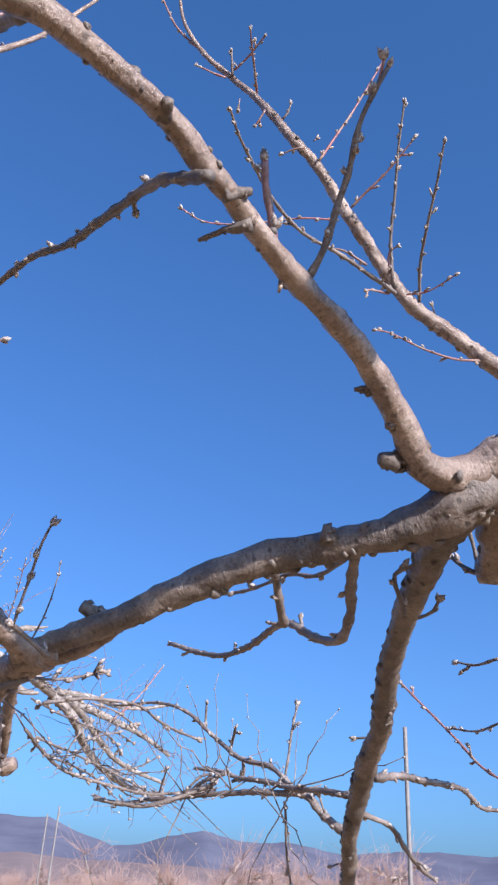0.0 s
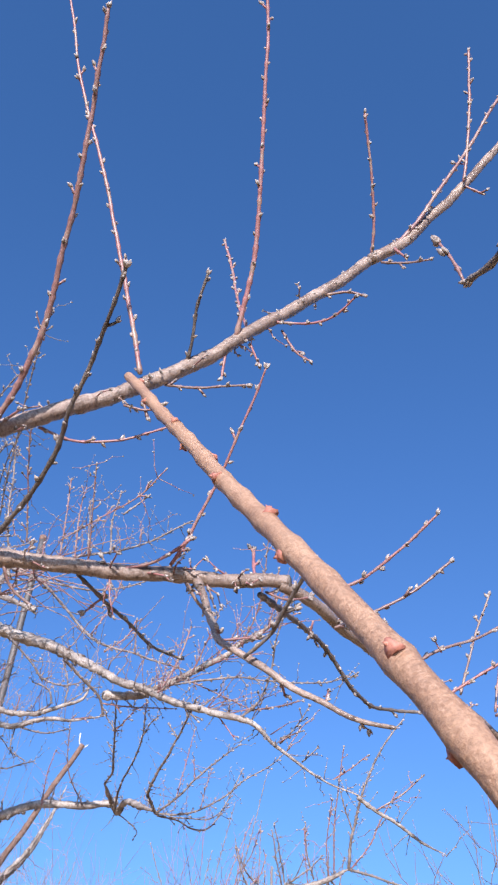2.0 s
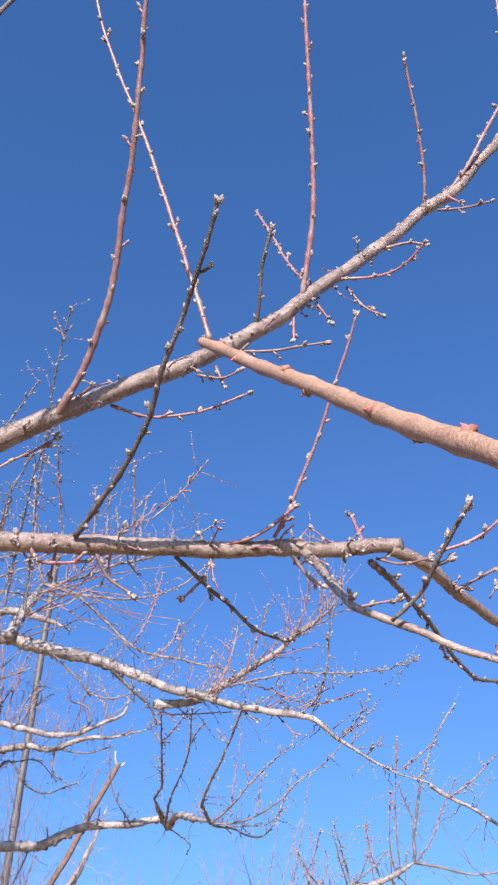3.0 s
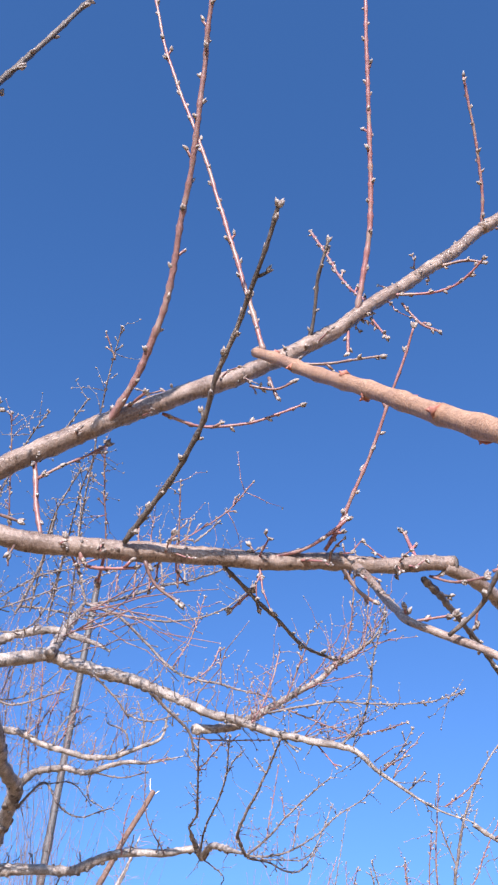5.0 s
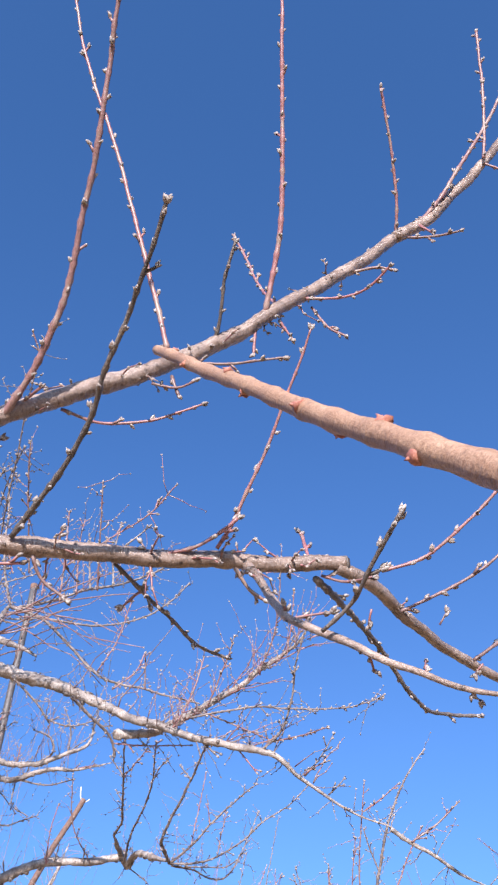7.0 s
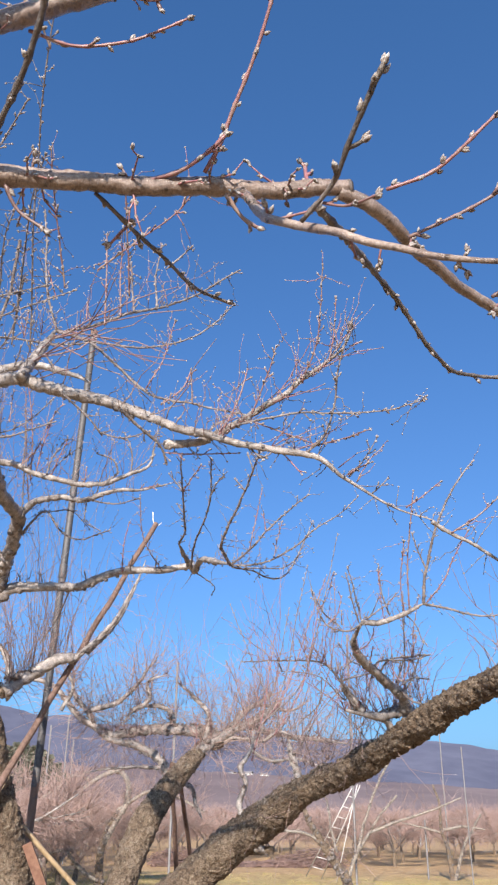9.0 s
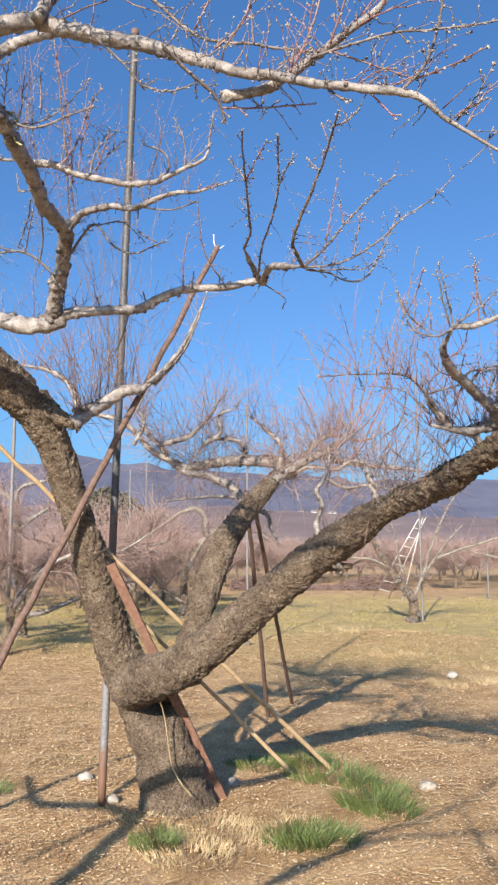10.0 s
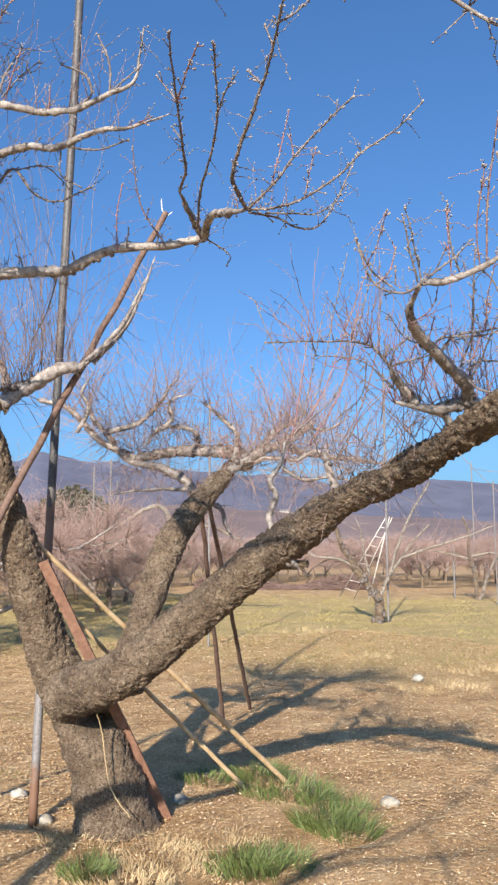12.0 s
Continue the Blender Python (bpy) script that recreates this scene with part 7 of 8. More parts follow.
spray(tree_t, 133, [(-4.908, 2.842, 2.083), (-4.801, 2.957, 2.149), (-4.682, 3.108, 2.134), (-4.578, 3.222, 2.188), (-4.489, 3.343, 2.129)], (0.04, 0.5), (0, 0, 0.35), 1.0, 0.0025, FAR_TWIG)
spray(tree_t, 8, [(-4.908, 2.842, 2.083), (-4.801, 2.957, 2.149), (-4.682, 3.108, 2.134), (-4.578, 3.222, 2.188), (-4.489, 3.343, 2.129)], (0.45, 1.0), (0, 0, 1), 0.35, 0.0022)
spray(tree_t, 85, [(-4.52, 2.913, 2.051), (-4.404, 3.009, 1.974), (-4.255, 3.123, 1.985), (-4.115, 3.236, 1.926)], (0.04, 0.5), (0, 0, 0.35), 1.0, 0.0025, FAR_TWIG)
spray(tree_t, 60, [(-2.164, 1.854, 2.004), (-2.134, 2.006, 1.999), (-2.113, 2.134, 2.022), (-2.043, 2.266, 1.972)], (0.1, 0.45), (0, 0, 0.9), 0.6)
spray(tree_t, 70, [(-3.216, 2.263, 1.979), (-3.137, 2.334, 1.842), (-2.684, 2.292, 1.899), (-2.259, 2.204, 1.956), (-2.04, 2.264, 2.002)], (0.1, 0.5), (0, 0, 0.9), 0.7)
spray(tree_t, 40, [(-2.121, 1.797, 2.116), (-2.112, 1.695, 2.179), (-2.129, 1.57, 2.175), (-2.194, 1.46, 2.173)], (0.05, 0.3), (0, 0, 0.9), 0.6)
spray(tree_t, 60, [(-4.165, 1.024, 2.235), (-4.189, 1.17, 2.346), (-4.137, 1.296, 2.431), (-4.121, 1.389, 2.454)], (0.15, 0.7), (0, 0, 0.9), 0.5)
spray(tree_t, 60, [(-1.514, 1.951, 2.023), (-0.861, 1.802, 2.093), (-0.363, 1.711, 2.224), (-0.063, 1.677, 2.277)], (0.08, 0.5), (0, 0, 0.7), 0.8)
spray(tree_a, 60, [(0.416, 1.075, 2.018), (0.467, 1.215, 1.992), (0.544, 1.298, 1.971), (0.642, 1.516, 1.923)], (0.03, 0.22), (0.2, 0, 0.2), 1.0, 0.0016, TWIG, 0.0038)
spray(tree_a, 60, [(0.414, 1.197, 2.007), (0.474, 1.319, 1.913), (0.552, 1.547, 1.841), (0.63, 1.682, 1.831)], (0.03, 0.22), (0.2, 0, 0.2), 1.0, 0.0016, TWIG, 0.0038)
spray(tree_a, 26, [(0.913, 0.515, 1.719), (0.986, 0.466, 1.725), (1.076, 0.425, 1.723)], (0.03, 0.22), (0.2, 0, 0.2), 1.0, 0.0016, TWIG, 0.0038)
spray(tree_a, 16, [(0.762, 0.255, 1.761), (0.782, 0.344, 1.729), (0.829, 0.433, 1.721), (0.94, 0.539, 1.731)], (0.02, 0.14), (0, 0, 0.3), 1.0, 0.0016, TWIG, 0.0042)
spray(tree_a, 20, [(0.869, -0.06, 1.743), (0.782, 0.002, 1.783), (0.648, 0.088, 1.852), (0.525, 0.11, 1.934)], (0.02, 0.14), (0, 0, 0.3), 1.0, 0.0016, TWIG, 0.0042)
spray(tree_a, 12, [(0.755, 0.313, 1.761), (0.807, 0.471, 1.745), (0.839, 0.555, 1.732)], (0.02, 0.14), (0, 0, 0.3), 1.0, 0.0016, TWIG, 0.0042)
spray(tree_c, 26, [(-0.021, -0.504, 2.184), (0.04, -0.436, 2.231), (0.087, -0.35, 2.299), (0.159, -0.207, 2.417), (0.214, -0.076, 2.573), (0.274, 0.04, 2.727)], (0.012, 0.05), (0.2, 0.1, -0.3), 1.0, 0.0024, SHOOT)
spray(tree_c, 24, [(0.008, -0.495, 2.099), (0.047, -0.386, 2.1), (0.113, -0.247, 2.107), (0.178, -0.114, 2.118)], (0.012, 0.05), (0.2, 0.1, -0.3), 1.0, 0.0024, SHOOT)
spray(tree_t, 110, [(-3.40, 2.12, 1.62), (-3.0, 2.2, 1.80), (-2.6, 2.18, 1.95), (-2.25, 2.12, 2.0)], (0.08, 0.5), (0, 0, 0.15), 1.0, 0.0015, FAR_TWIG)
spray(tree_t, 26, [(-4.165, 1.024, 2.235), (-4.189, 1.17, 2.346), (-4.121, 1.389, 2.454)], (0.6, 1.4), (0.05, 0.1, 1), 0.28, 0.0026)
spray(tree_t, 11, [(-3.502, 2.257, 2.038), (-3.334, 2.347, 2.025), (-3.174, 2.432, 1.985), (-2.765, 2.304, 2.08)], (0.4, 1.1), (0.1, 0.1, 1), 0.35, 0.0024)
spray(tree_t, 26, [(-2.68, 0.373, 2.976), (-2.527, 0.528, 2.903), (-2.4, 0.692, 2.845), (-2.264, 0.841, 2.887)], (0.12, 0.42), (0.05, 0.1, 1), 0.5, 0.0019)
spray(tree_t, 20, [(-3.016, 0.634, 2.89), (-2.695, 0.827, 2.902), (-2.48, 0.987, 2.917)], (0.12, 0.42), (0.05, 0.1, 1), 0.5, 0.0019)
spray(tree_t, 22, [(-2.33, 0.15, 3.04), (-2.685, 0.364, 2.976), (-3.055, 0.63, 2.868)], (0.2, 0.6), (0.05, 0.1, 1), 0.5, 0.0019)
spray(tree_t, 26, [(-3.871, 0.21, 2.7), (-3.592, 0.577, 2.621), (-3.321, 0.893, 2.653)], (0.15, 0.6), (0.05, 0.1, 1), 0.5, 0.0019)
spray(tree_t, 34, [(-1.078, 0.56, 2.525), (-0.973, 0.697, 2.635), (-0.818, 0.74, 2.686), (-0.75, 0.769, 2.798)], (0.04, 0.22), (0.05, 0.1, 1), 0.5, 0.0019)
spray(tree_t, 34, [(-1.775, 0.077, 3.031), (-1.571, 0.245, 2.998), (-1.476, 0.437, 3.086), (-1.377, 0.633, 3.18)], (0.06, 0.3), (0.05, 0.1, 1), 0.5, 0.0019)
spray(tree_t, 24, [(-1.265, 0.458, 2.619), (-1.077, 0.608, 2.514), (-0.956, 0.799, 2.476)], (0.04, 0.2), (0.05, 0.1, 1), 0.5, 0.0019)
spray(tree_t, 16, [(-2.473, 1.272, 2.586), (-2.024, 1.184, 2.498), (-1.963, 1.250, 2.466), (-1.941, 1.385, 2.462)], (0.04, 0.16), (0.05, 0.1, 1), 0.5, 0.0019)


# ---- props round the old tree ----
def rod(name, a, b, r0, r1, skin, label, category, sides=14, rough=0.03, wave=0.0, group=""):
    a, b = Vector(a), Vector(b)
    n = max(3, int((b - a).length / 0.06))
    side = (b - a).orthogonal().normalized()
    line = [a.lerp(b, i / n) + side * wave * noise.noise(Vector((i * 0.35, a.x, b.z))) for i in range(n + 1)]
    bm = bmesh.new()
    tube(bm, [p - a for p in line], [r0 + (r1 - r0) * i / n for i in range(n + 1)], sides, rough, 30.0)
    ob = finish(name, bm, [skin])
    ob.location = a
    return tagged(ob, label, category, group)


def pipe(name, a, b, r, skin, label, cap=True):
    """A straight steel pipe with a joint collar and an open, rimmed top."""
    a, b = Vector(a), Vector(b)
    base = tagged(new(name), label, "pole")
    base.location = a
    bm = bmesh.new()
    n = 30
    tube(bm, [(b - a) * i / n for i in range(n + 1)], [r] * (n + 1), 20)
    finish("tube", bm, [skin], base)
    bm = bmesh.new()
    way = (b - a).normalized()
    mid = (b - a) * 0.62
    tube(bm, [mid - way * 0.05, mid - way * 0.045, mid + way * 0.045, mid + way * 0.05], [r * 1.02, r * 1.14, r * 1.14, r * 1.02], 20)
    finish("collar", bm, [skin], base)
    bm = bmesh.new()
    top = b - a
    tube(bm, [top - way * 0.03, top - way * 0.025, top + way * 0.01, top + way * 0.014], [r * 1.01, r * 1.12, r * 1.12, r * 0.9], 20)
    finish("end_cap", bm, [RUST], base)
    return base


pipe("prop_pole", (-4.836, 1.446, -0.03), (-4.746, 1.551, 5.122), 0.025, ZINC, "tall galvanised prop pole with rusty foot beside the old tree")
rod("rusty_rod", (-4.697, 0.302, -0.02), (-4.009, 1.833, 3.364), 0.024, 0.016, RUST, "long rusty pole leaning against the old tree", "pole", 12, 0.06, 0.012)
rod("bamboo_pole", (-4.879, 3.195, -0.03), (-4.437, 0.594, 2.195), 0.017, 0.013, BAMBOO, "tan bamboo pole leaning through the fork of the old tree", "pole", 12, 0.05, 0.008, "bamboo poles")
rod("bamboo_pole", (-4.858, 2.879, -0.03), (-4.82, 1.655, 1.119), 0.015, 0.012, BAMBOO, "tan bamboo pole leaning against the trunk of the old tree", "pole", 12, 0.05, 0.008, "bamboo poles")
rod("wooden_stake", (-6.682, 3.677, 0), (-5.116, 2.612, 1.98), 0.02, 0.016, RUST, "thin dark wooden stake propping a back limb", "stake", 10, 0.08, 0.008, "wooden stakes")
rod("wooden_stake", (-7.344, 4.337, 0), (-5.189, 2.724, 1.887), 0.02, 0.016, RUST, "thin dark wooden stake propping a back limb", "stake", 10, 0.08, 0.008, "wooden stakes")


# hand-held pointing stick; its lower bend and footing are added so it stands
def held_stick(tip, *pts):
    foot = Vector(pts[-1])
    whole = tagged(new("pruned_branch"), "long orange-tan hand-held pointing stick, sawn tip up against a limb", "branch")
    whole.location = foot
    line, share, length = smooth_path([q for q in pts[::-1]] + [tip], 0.012)
    line = [q - foot + 0.0025 * noise.noise_vector(Vector((s * 14, 2, 0))) for q, s in zip(line, share)]
    n = len(line) - 1
    way = line[-1] - line[-20]
    radii = []
    nodes, at = [], 0.9
    while at < length - 0.02:
        nodes.append(int(at / length * n))
        at += rng.uniform(0.045, 0.085)
    for i, s in enumerate(share):
        swell = sum(math.exp(-((i - k) * 0.012 / 0.011) ** 2) for k in nodes)
        radii.append((0.0124 - 0.0066 * s) * (1 + 0.20 * swell))
    bm = bmesh.new()
    tube(bm, line, radii, 18, 0.05, 120.0)
    finish("stem", bm, [PEELED], whole)
    for k, i in enumerate(nodes):
        a = k * 2.4
        ahead = (line[i + 1] - line[i - 1]).normalized()
        u = ahead.orthogonal().normalized()
        out = math.cos(a) * u + math.sin(a) * ahead.cross(u)
        r = radii[i]
        bm = bmesh.new()
        foot = line[i] + out * r * 0.72
        tube(bm, [foot - ahead * r * 0.4, foot + out * r * 0.22, foot + out * r * 0.42 + ahead * r * 0.5], [r * 0.62, r * 0.42, r * 0.12], 10, 0.55, 260.0)
        for turn in (-0.5, 0.5):
            bud(bm, foot + out * r * 0.2, out * 0.6 + ahead * (0.8 + turn) + u * turn, 0.0055)
        finish("bud_scar", bm, [PEELED_KNOT], whole)
    bm = bmesh.new()
    tube(bm, [line[-1] - way.normalized() * 0.001, line[-1] + way.normalized() * 0.0012], [radii[-1] * 0.97, radii[-1] * 0.9], 18)
    finish("sawn_end", bm, [CUT_WOOD], whole, "pale sawn end")


held_stick((0.164, -0.289, 2.343), (0.463, -0.329, 1.995), (0.697, -0.361, 1.722), (0.73, -0.31, 1.56), (0.77, -0.24, 1.25), (0.82, -0.1, 0))


def board(a, b, width, thick, skin, label):
    """A flat worn board with chipped edges, leaning from a to b."""
    a, b = Vector(a), Vector(b)
    way = (b - a).normalized()
    side = way.cross(Vector((-0.85, 0.5, 0.1))).normalized()
    face = way.cross(side)
    bm = bmesh.new()
    n, rows = 40, []
    for i in range(n + 1):
        p = (b - a) * i / n
        e = 0.003 * noise.noise(Vector((i * 0.6, 1, 0)))
        f = 0.003 * noise.noise(Vector((i * 0.6, 7, 0)))
        w, t = width / 2, thick / 2
        ring = [(-w + e, -t), (-w + e + 0.003, -t - 0.002), (w + f - 0.003, -t - 0.002), (w + f, -t), (w + f, t), (-w + e, t)]
        rows.append([bm.verts.new(p + side * x + face * y) for x, y in ring])
    for p, q in zip(rows, rows[1:]):
        for k in range(6):
            bm.faces.new((p[k], p[(k + 1) % 6], q[(k + 1) % 6], q[k]))
    bm.faces.new(rows[0][::-1])
    bm.faces.new(rows[-1])
    ob = finish("plank", bm, [skin], smooth=False)
    ob.location = a
    tagged(ob, label, "plank")


board((-4.597, 2.171, -0.02), (-4.412, 1.332, 1.46), 0.055, 0.022, RED_BOARD, "worn red-brown painted board leaning through the fork of the old tree")


def stone(at, size, label, skin=None):
    bm = bmesh.new()
    bmesh.ops.create_icosphere(bm, subdivisions=3, radius=1.0)
    seed = Vector((at[0] * 3, at[1] * 3, 0))
    for v in bm.verts:
        v.co *= 1 + 0.28 * noise.noise(v.co * 1.3 + seed) + 0.08 * noise.noise(v.co * 4 + seed)
        v.co = Vector((v.co.x * size, v.co.y * size * 0.85, v.co.z * size * 0.6))
    ob = finish("stone", bm, [skin or STONE])
    ob.location = (at[0], at[1], size * 0.28)
    tagged(ob, label, "stone", "stones on the ground")


stone((-5.411, 1.527), 0.065, "pale rounded stone beside the prop pole", PALE_STONE)
stone((-4.857, 1.526), 0.05, "grey stone lying on dry leaves")
stone((-7.959, 7.070), 0.075, "small white stone on dry grass", PALE_STONE)
stone((-4.817, 2.346), 0.055, "flat grey stone beside the trunk")
stone((-4.122, 3.412), 0.06, "flat brownish stone in the soil")
stone((-5.536, 0.927), 0.04, "pale stone on the soil", PALE_STONE)


def tuft(at, spread, n, height, skin, label, lean=0.5):
    """A clump of grass blades, joined."""
    bm = bmesh.new()
    for _ in range(n):
        a, d = rng.uniform(0, 6.283), spread * math.sqrt(rng.random())
        root = Vector((d * math.cos(a), 0.8 * d * math.sin(a), 0))
        way = Vector((math.cos(a), math.sin(a), 0)) * rng.uniform(0.1, lean) + jitter(0.25)
        way.z = 1
        h, w = height * rng.uniform(0.45, 1.1), rng.uniform(0.0018, 0.0042)
        side = Vector((-math.sin(a + 1), math.cos(a + 1), 0)) * w
        droop = Vector((way.x, way.y, -0.7)) * h * 0.55
        prev = None
        for i in range(4):
            f = i / 3
            c = root + way * h * f + droop * f * f
            pair = (bm.verts.new(c - side * (1 - 0.85 * f)), bm.verts.new(c + side * (1 - 0.85 * f)))
            if prev:
                bm.faces.new((prev[0], prev[1], pair[1], pair[0]))
            prev = pair
    ob = finish("grass_tuft", bm, [skin])
    ob.location = (at[0], at[1], -0.005)
    tagged(ob, label, "grass", kind="stuff")


tuft((-3.991, 2.838), 0.2, 520, 0.2, GRASS, "lush green grass clump on dry soil")
tuft((-5.159, 3.079), 0.26, 420, 0.14, GRASS, "green grass growing in the shade of the trunk")
tuft((-5.232, 2.724), 0.22, 300, 0.12, GRASS, "green grass growing beside the trunk")
tuft((-3.705, 2.148), 0.22, 420, 0.12, GRASS, "low green grass on dry leaves")
tuft((-4.024, 1.464), 0.16, 260, 0.08, GRASS, "low green grass on dry leaves")
tuft((-4.126, 3.117), 0.14, 220, 0.15, GRASS, "lush green grass clump on dry soil")
tuft((-4.414, 3.078), 0.15, 260, 0.16, GRASS, "lush green grass clump on dry soil")
tuft((-10.131, 7.907), 0.5, 300, 0.16, HAY, "tuft of pale dry grass")
tuft((-7.329, 6.843), 0.6, 420, 0.14, HAY, "flattened pale dry grass")
tuft((-8.122, 8.282), 0.6, 350, 0.16, HAY, "flattened pale dry grass")
tuft((-3.792, 1.857), 0.25, 260, 0.06, HAY, "dry grass stubble")
tuft((-14.172, 9.378), 0.7, 260, 0.2, HAY, "tuft of pale dry grass")
tuft((-4.053, 1.485), 0.16, 260, 0.1, GRASS, "low green grass among dry leaves")
tuft((-5.509, 0.886), 0.2, 260, 0.09, GRASS, "low green grass among dry leaves")
tuft((-8.019, 2.352), 0.3, 260, 0.06, GRASS, "thin green grass among dry leaves")
tuft((-5.883, 1.504), 0.3, 220, 0.05, GRASS, "thin green grass among dry leaves")
tuft((-4.093, 1.842), 0.3, 380, 0.06, HAY, "bleached dry grass round the trunk")
tuft((-3.813, 1.553), 0.3, 420, 0.075, HAY, "bleached dry grass round the trunk")
tuft((-4.504, 1.579), 0.25, 200, 0.06, HAY, "bleached dry grass round the trunk")
tuft((-3.991, 2.212), 0.3, 380, 0.06, HAY, "bleached dry grass round the trunk")
tuft((-4.729, 3.034), 0.35, 420, 0.16, GRASS, "green grass growing in the shade of the trunk")
tuft((-3.821, 2.847), 0.2, 420, 0.18, GRASS, "lush green grass clump on dry soil")
tuft((-3.668, 2.285), 0.25, 420, 0.12, GRASS, "low green grass on dry leaves")
tuft((-28.614, 11.856), 1.2, 300, 0.2, HAY, "tuft of pale dry grass")


def litter(n, box, keep, label):
    """Dry leaves and chips lying loose on the soil."""
    verts, faces = [], []
    while len(faces) < 2 * n:
        x, y = rng.uniform(box[0], box[1]), rng.uniform(box[2], box[3])
        if rng.random() > keep(x, y):
            continue
        q = Vector((x, y, 0))
        z = 0.035 * noise.noise(q * 0.9) + 0.014 * noise.noise(q * 4.2) + 0.05 * noise.noise(q * 0.17) - 0.004
        a, tip, roll = rng.uniform(0, 6.283), rng.uniform(-0.35, 0.35), rng.uniform(-0.4, 0.4)
        far = 0.75 + 0.09 * math.hypot(x + 1, y)
        s, w = far * rng.uniform(0.004, 0.010), far * rng.uniform(0.0025, 0.006)
        u, v = Vector((math.cos(a), math.sin(a), tip)), Vector((-math.sin(a), math.cos(a), roll))
        c = Vector((x, y, z + 0.006 + 0.3 * s * abs(tip)))
        k = len(verts)
        curl = Vector((0, 0, rng.uniform(0.1, 0.6) * w))
        verts += [c - u * s, c + v * w + curl, c + u * s, c - v * w + curl]
        faces += [(k, k + 1, k + 2), (k, k + 2, k + 3)]
    me = bpy.data.meshes.new("leaf_litter")
    me.from_pydata([tuple(p) for p in verts], [], faces)
    me.materials.append(LITTER)
    tagged(new("leaf_litter", me), label, "leaf litter", kind="stuff")


litter(230000, (-14, -2.2, -1.5, 11), lambda x, y: min(1.0, 5.0 / max(1.0, Vector((x + 1, y + 0.5)).length)) * (0.5 + 0.5 * (noise.noise(Vector((x, y, 4)) * 0.8) > -0.1)), "pale dry leaves and wood chips strewn on the soil")


def straw(n, box, label):
    """Cut dry grass stems lying flat."""
    verts, faces = [], []
    for _ in range(n):
        x, y = rng.uniform(box[0], box[1]), rng.uniform(box[2], box[3])
        a = rng.uniform(0, 6.283)
        s, w = rng.uniform(0.008, 0.04) if rng.random() < 0.95 else rng.uniform(0.06, 0.14), rng.uniform(0.001, 0.0022)
        u, v = Vector((math.cos(a), math.sin(a), rng.uniform(-0.05, 0.12))), Vector((-math.sin(a), math.cos(a), 0.6)) * w
        q = Vector((x, y, 0))
        c = Vector((x, y, 0.035 * noise.noise(q * 0.9) + 0.05 * noise.noise(q * 0.17) + 0.012))
        k = len(verts)
        verts += [c - u * s - v, c - u * s + v, c + u * s + v, c + u * s - v]
        faces.append((k, k + 1, k + 2, k + 3))
    me = bpy.data.meshes.new("straw")
    me.from_pydata([tuple(p) for p in verts], [], faces)
    me.materials.append(HAY)
    tagged(new("straw", me), label, "straw", kind="stuff")


straw(22000, (-13, -2.2, -1.2, 10), "thin dry straw scattered over the soil")


# ---- orchard behind ----
def orchard_tree(seed, at, dense=85):
    """A pruned open-centre fruit tree: short trunk, spreading limbs, reddish shoots."""
    r = random.Random(seed)
    t = Tree("orchard_tree", at, "pruned bare fruit tree with reddish shoots in the orchard", "orchard trees")

    def jig(s):
        return Vector((r.uniform(-1, 1), r.uniform(-1, 1), r.uniform(-1, 1))) * s

    base = Vector(at)
    fork = Vector((r.uniform(-0.1, 0.1), r.uniform(-0.1, 0.1), r.uniform(0.45, 0.75)))
    bm = bmesh.new()
    line, share, _ = smooth_path([(0, 0, -0.1), fork * 0.5 + jig(0.05), fork], 0.08)
    tube(bm, line, [0.085 - 0.025 * s for s in share], 12, 0.25, 14.0)
    finish("trunk", bm, [BARK], t.ob)
    twigs = bmesh.new()
    turn = r.uniform(0, 6)
    for k in range(r.choice((3, 4, 4))):
        turn += 6.283 / 3.7 + r.uniform(-0.3, 0.3)
        out = Vector((math.cos(turn), math.sin(turn), 0))
        pts = [fork, fork + out * 0.5 + Vector((0, 0, 0.55)) + jig(0.1), fork + out * 1.15 + Vector((0, 0, 0.95)) + jig(0.15), fork + out * 1.9 + Vector((0, 0, 1.15)) + jig(0.3), fork + out * 2.5 + Vector((0, 0, 0.95)) + jig(0.5)]
        line, share, _ = smooth_path(pts, 0.1)
        bm = bmesh.new()
        tube(bm, line, [0.048 * (1 - 0.78 * s) for s in share], 9, 0.3, 16.0)
        finish("limb", bm, [GREY_LIMB if k % 2 else LIMB], t.ob)
        for j in range(11):
            i = r.randrange(len(line) // 6, len(line))
            side = (out.cross(Vector((0, 0, 1))) * r.choice((-1, 1)) * r.uniform(0.3, 1) + out * r.uniform(-0.1, 0.7) + Vector((0, 0, r.uniform(-0.55, 0.5)))).normalized()
            size = r.uniform(0.5, 1.1)
            p = [line[i] + side * size * f + Vector((0, 0, 0.25 * size * f * f)) + jig(0.03) for f in (0, 0.25, 0.5, 0.75, 1)]
            tube(twigs, p, [0.018 * (1 - 0.15 * n) for n in range(5)], 5, material=1)
            for _ in range(dense):
                q = p[r.randint(1, 4)]
                up = (side * r.uniform(-0.4, 0.8) + Vector((0, 0, r.uniform(-0.3, 1.0))) + jig(0.8)).normalized()
                n = r.uniform(0.15, 0.75)
                tube(twigs, [q, q + up * n * 0.5 + jig(0.08), q + up * n + jig(0.16)], [0.0042, 0.0032, 0.0016], 4)
    tagged(finish("twig_mass", twigs, [FAR_TWIG, GREY_LIMB], t.ob, "mass of fine reddish twigs"), kind="stuff")
    return t.ob


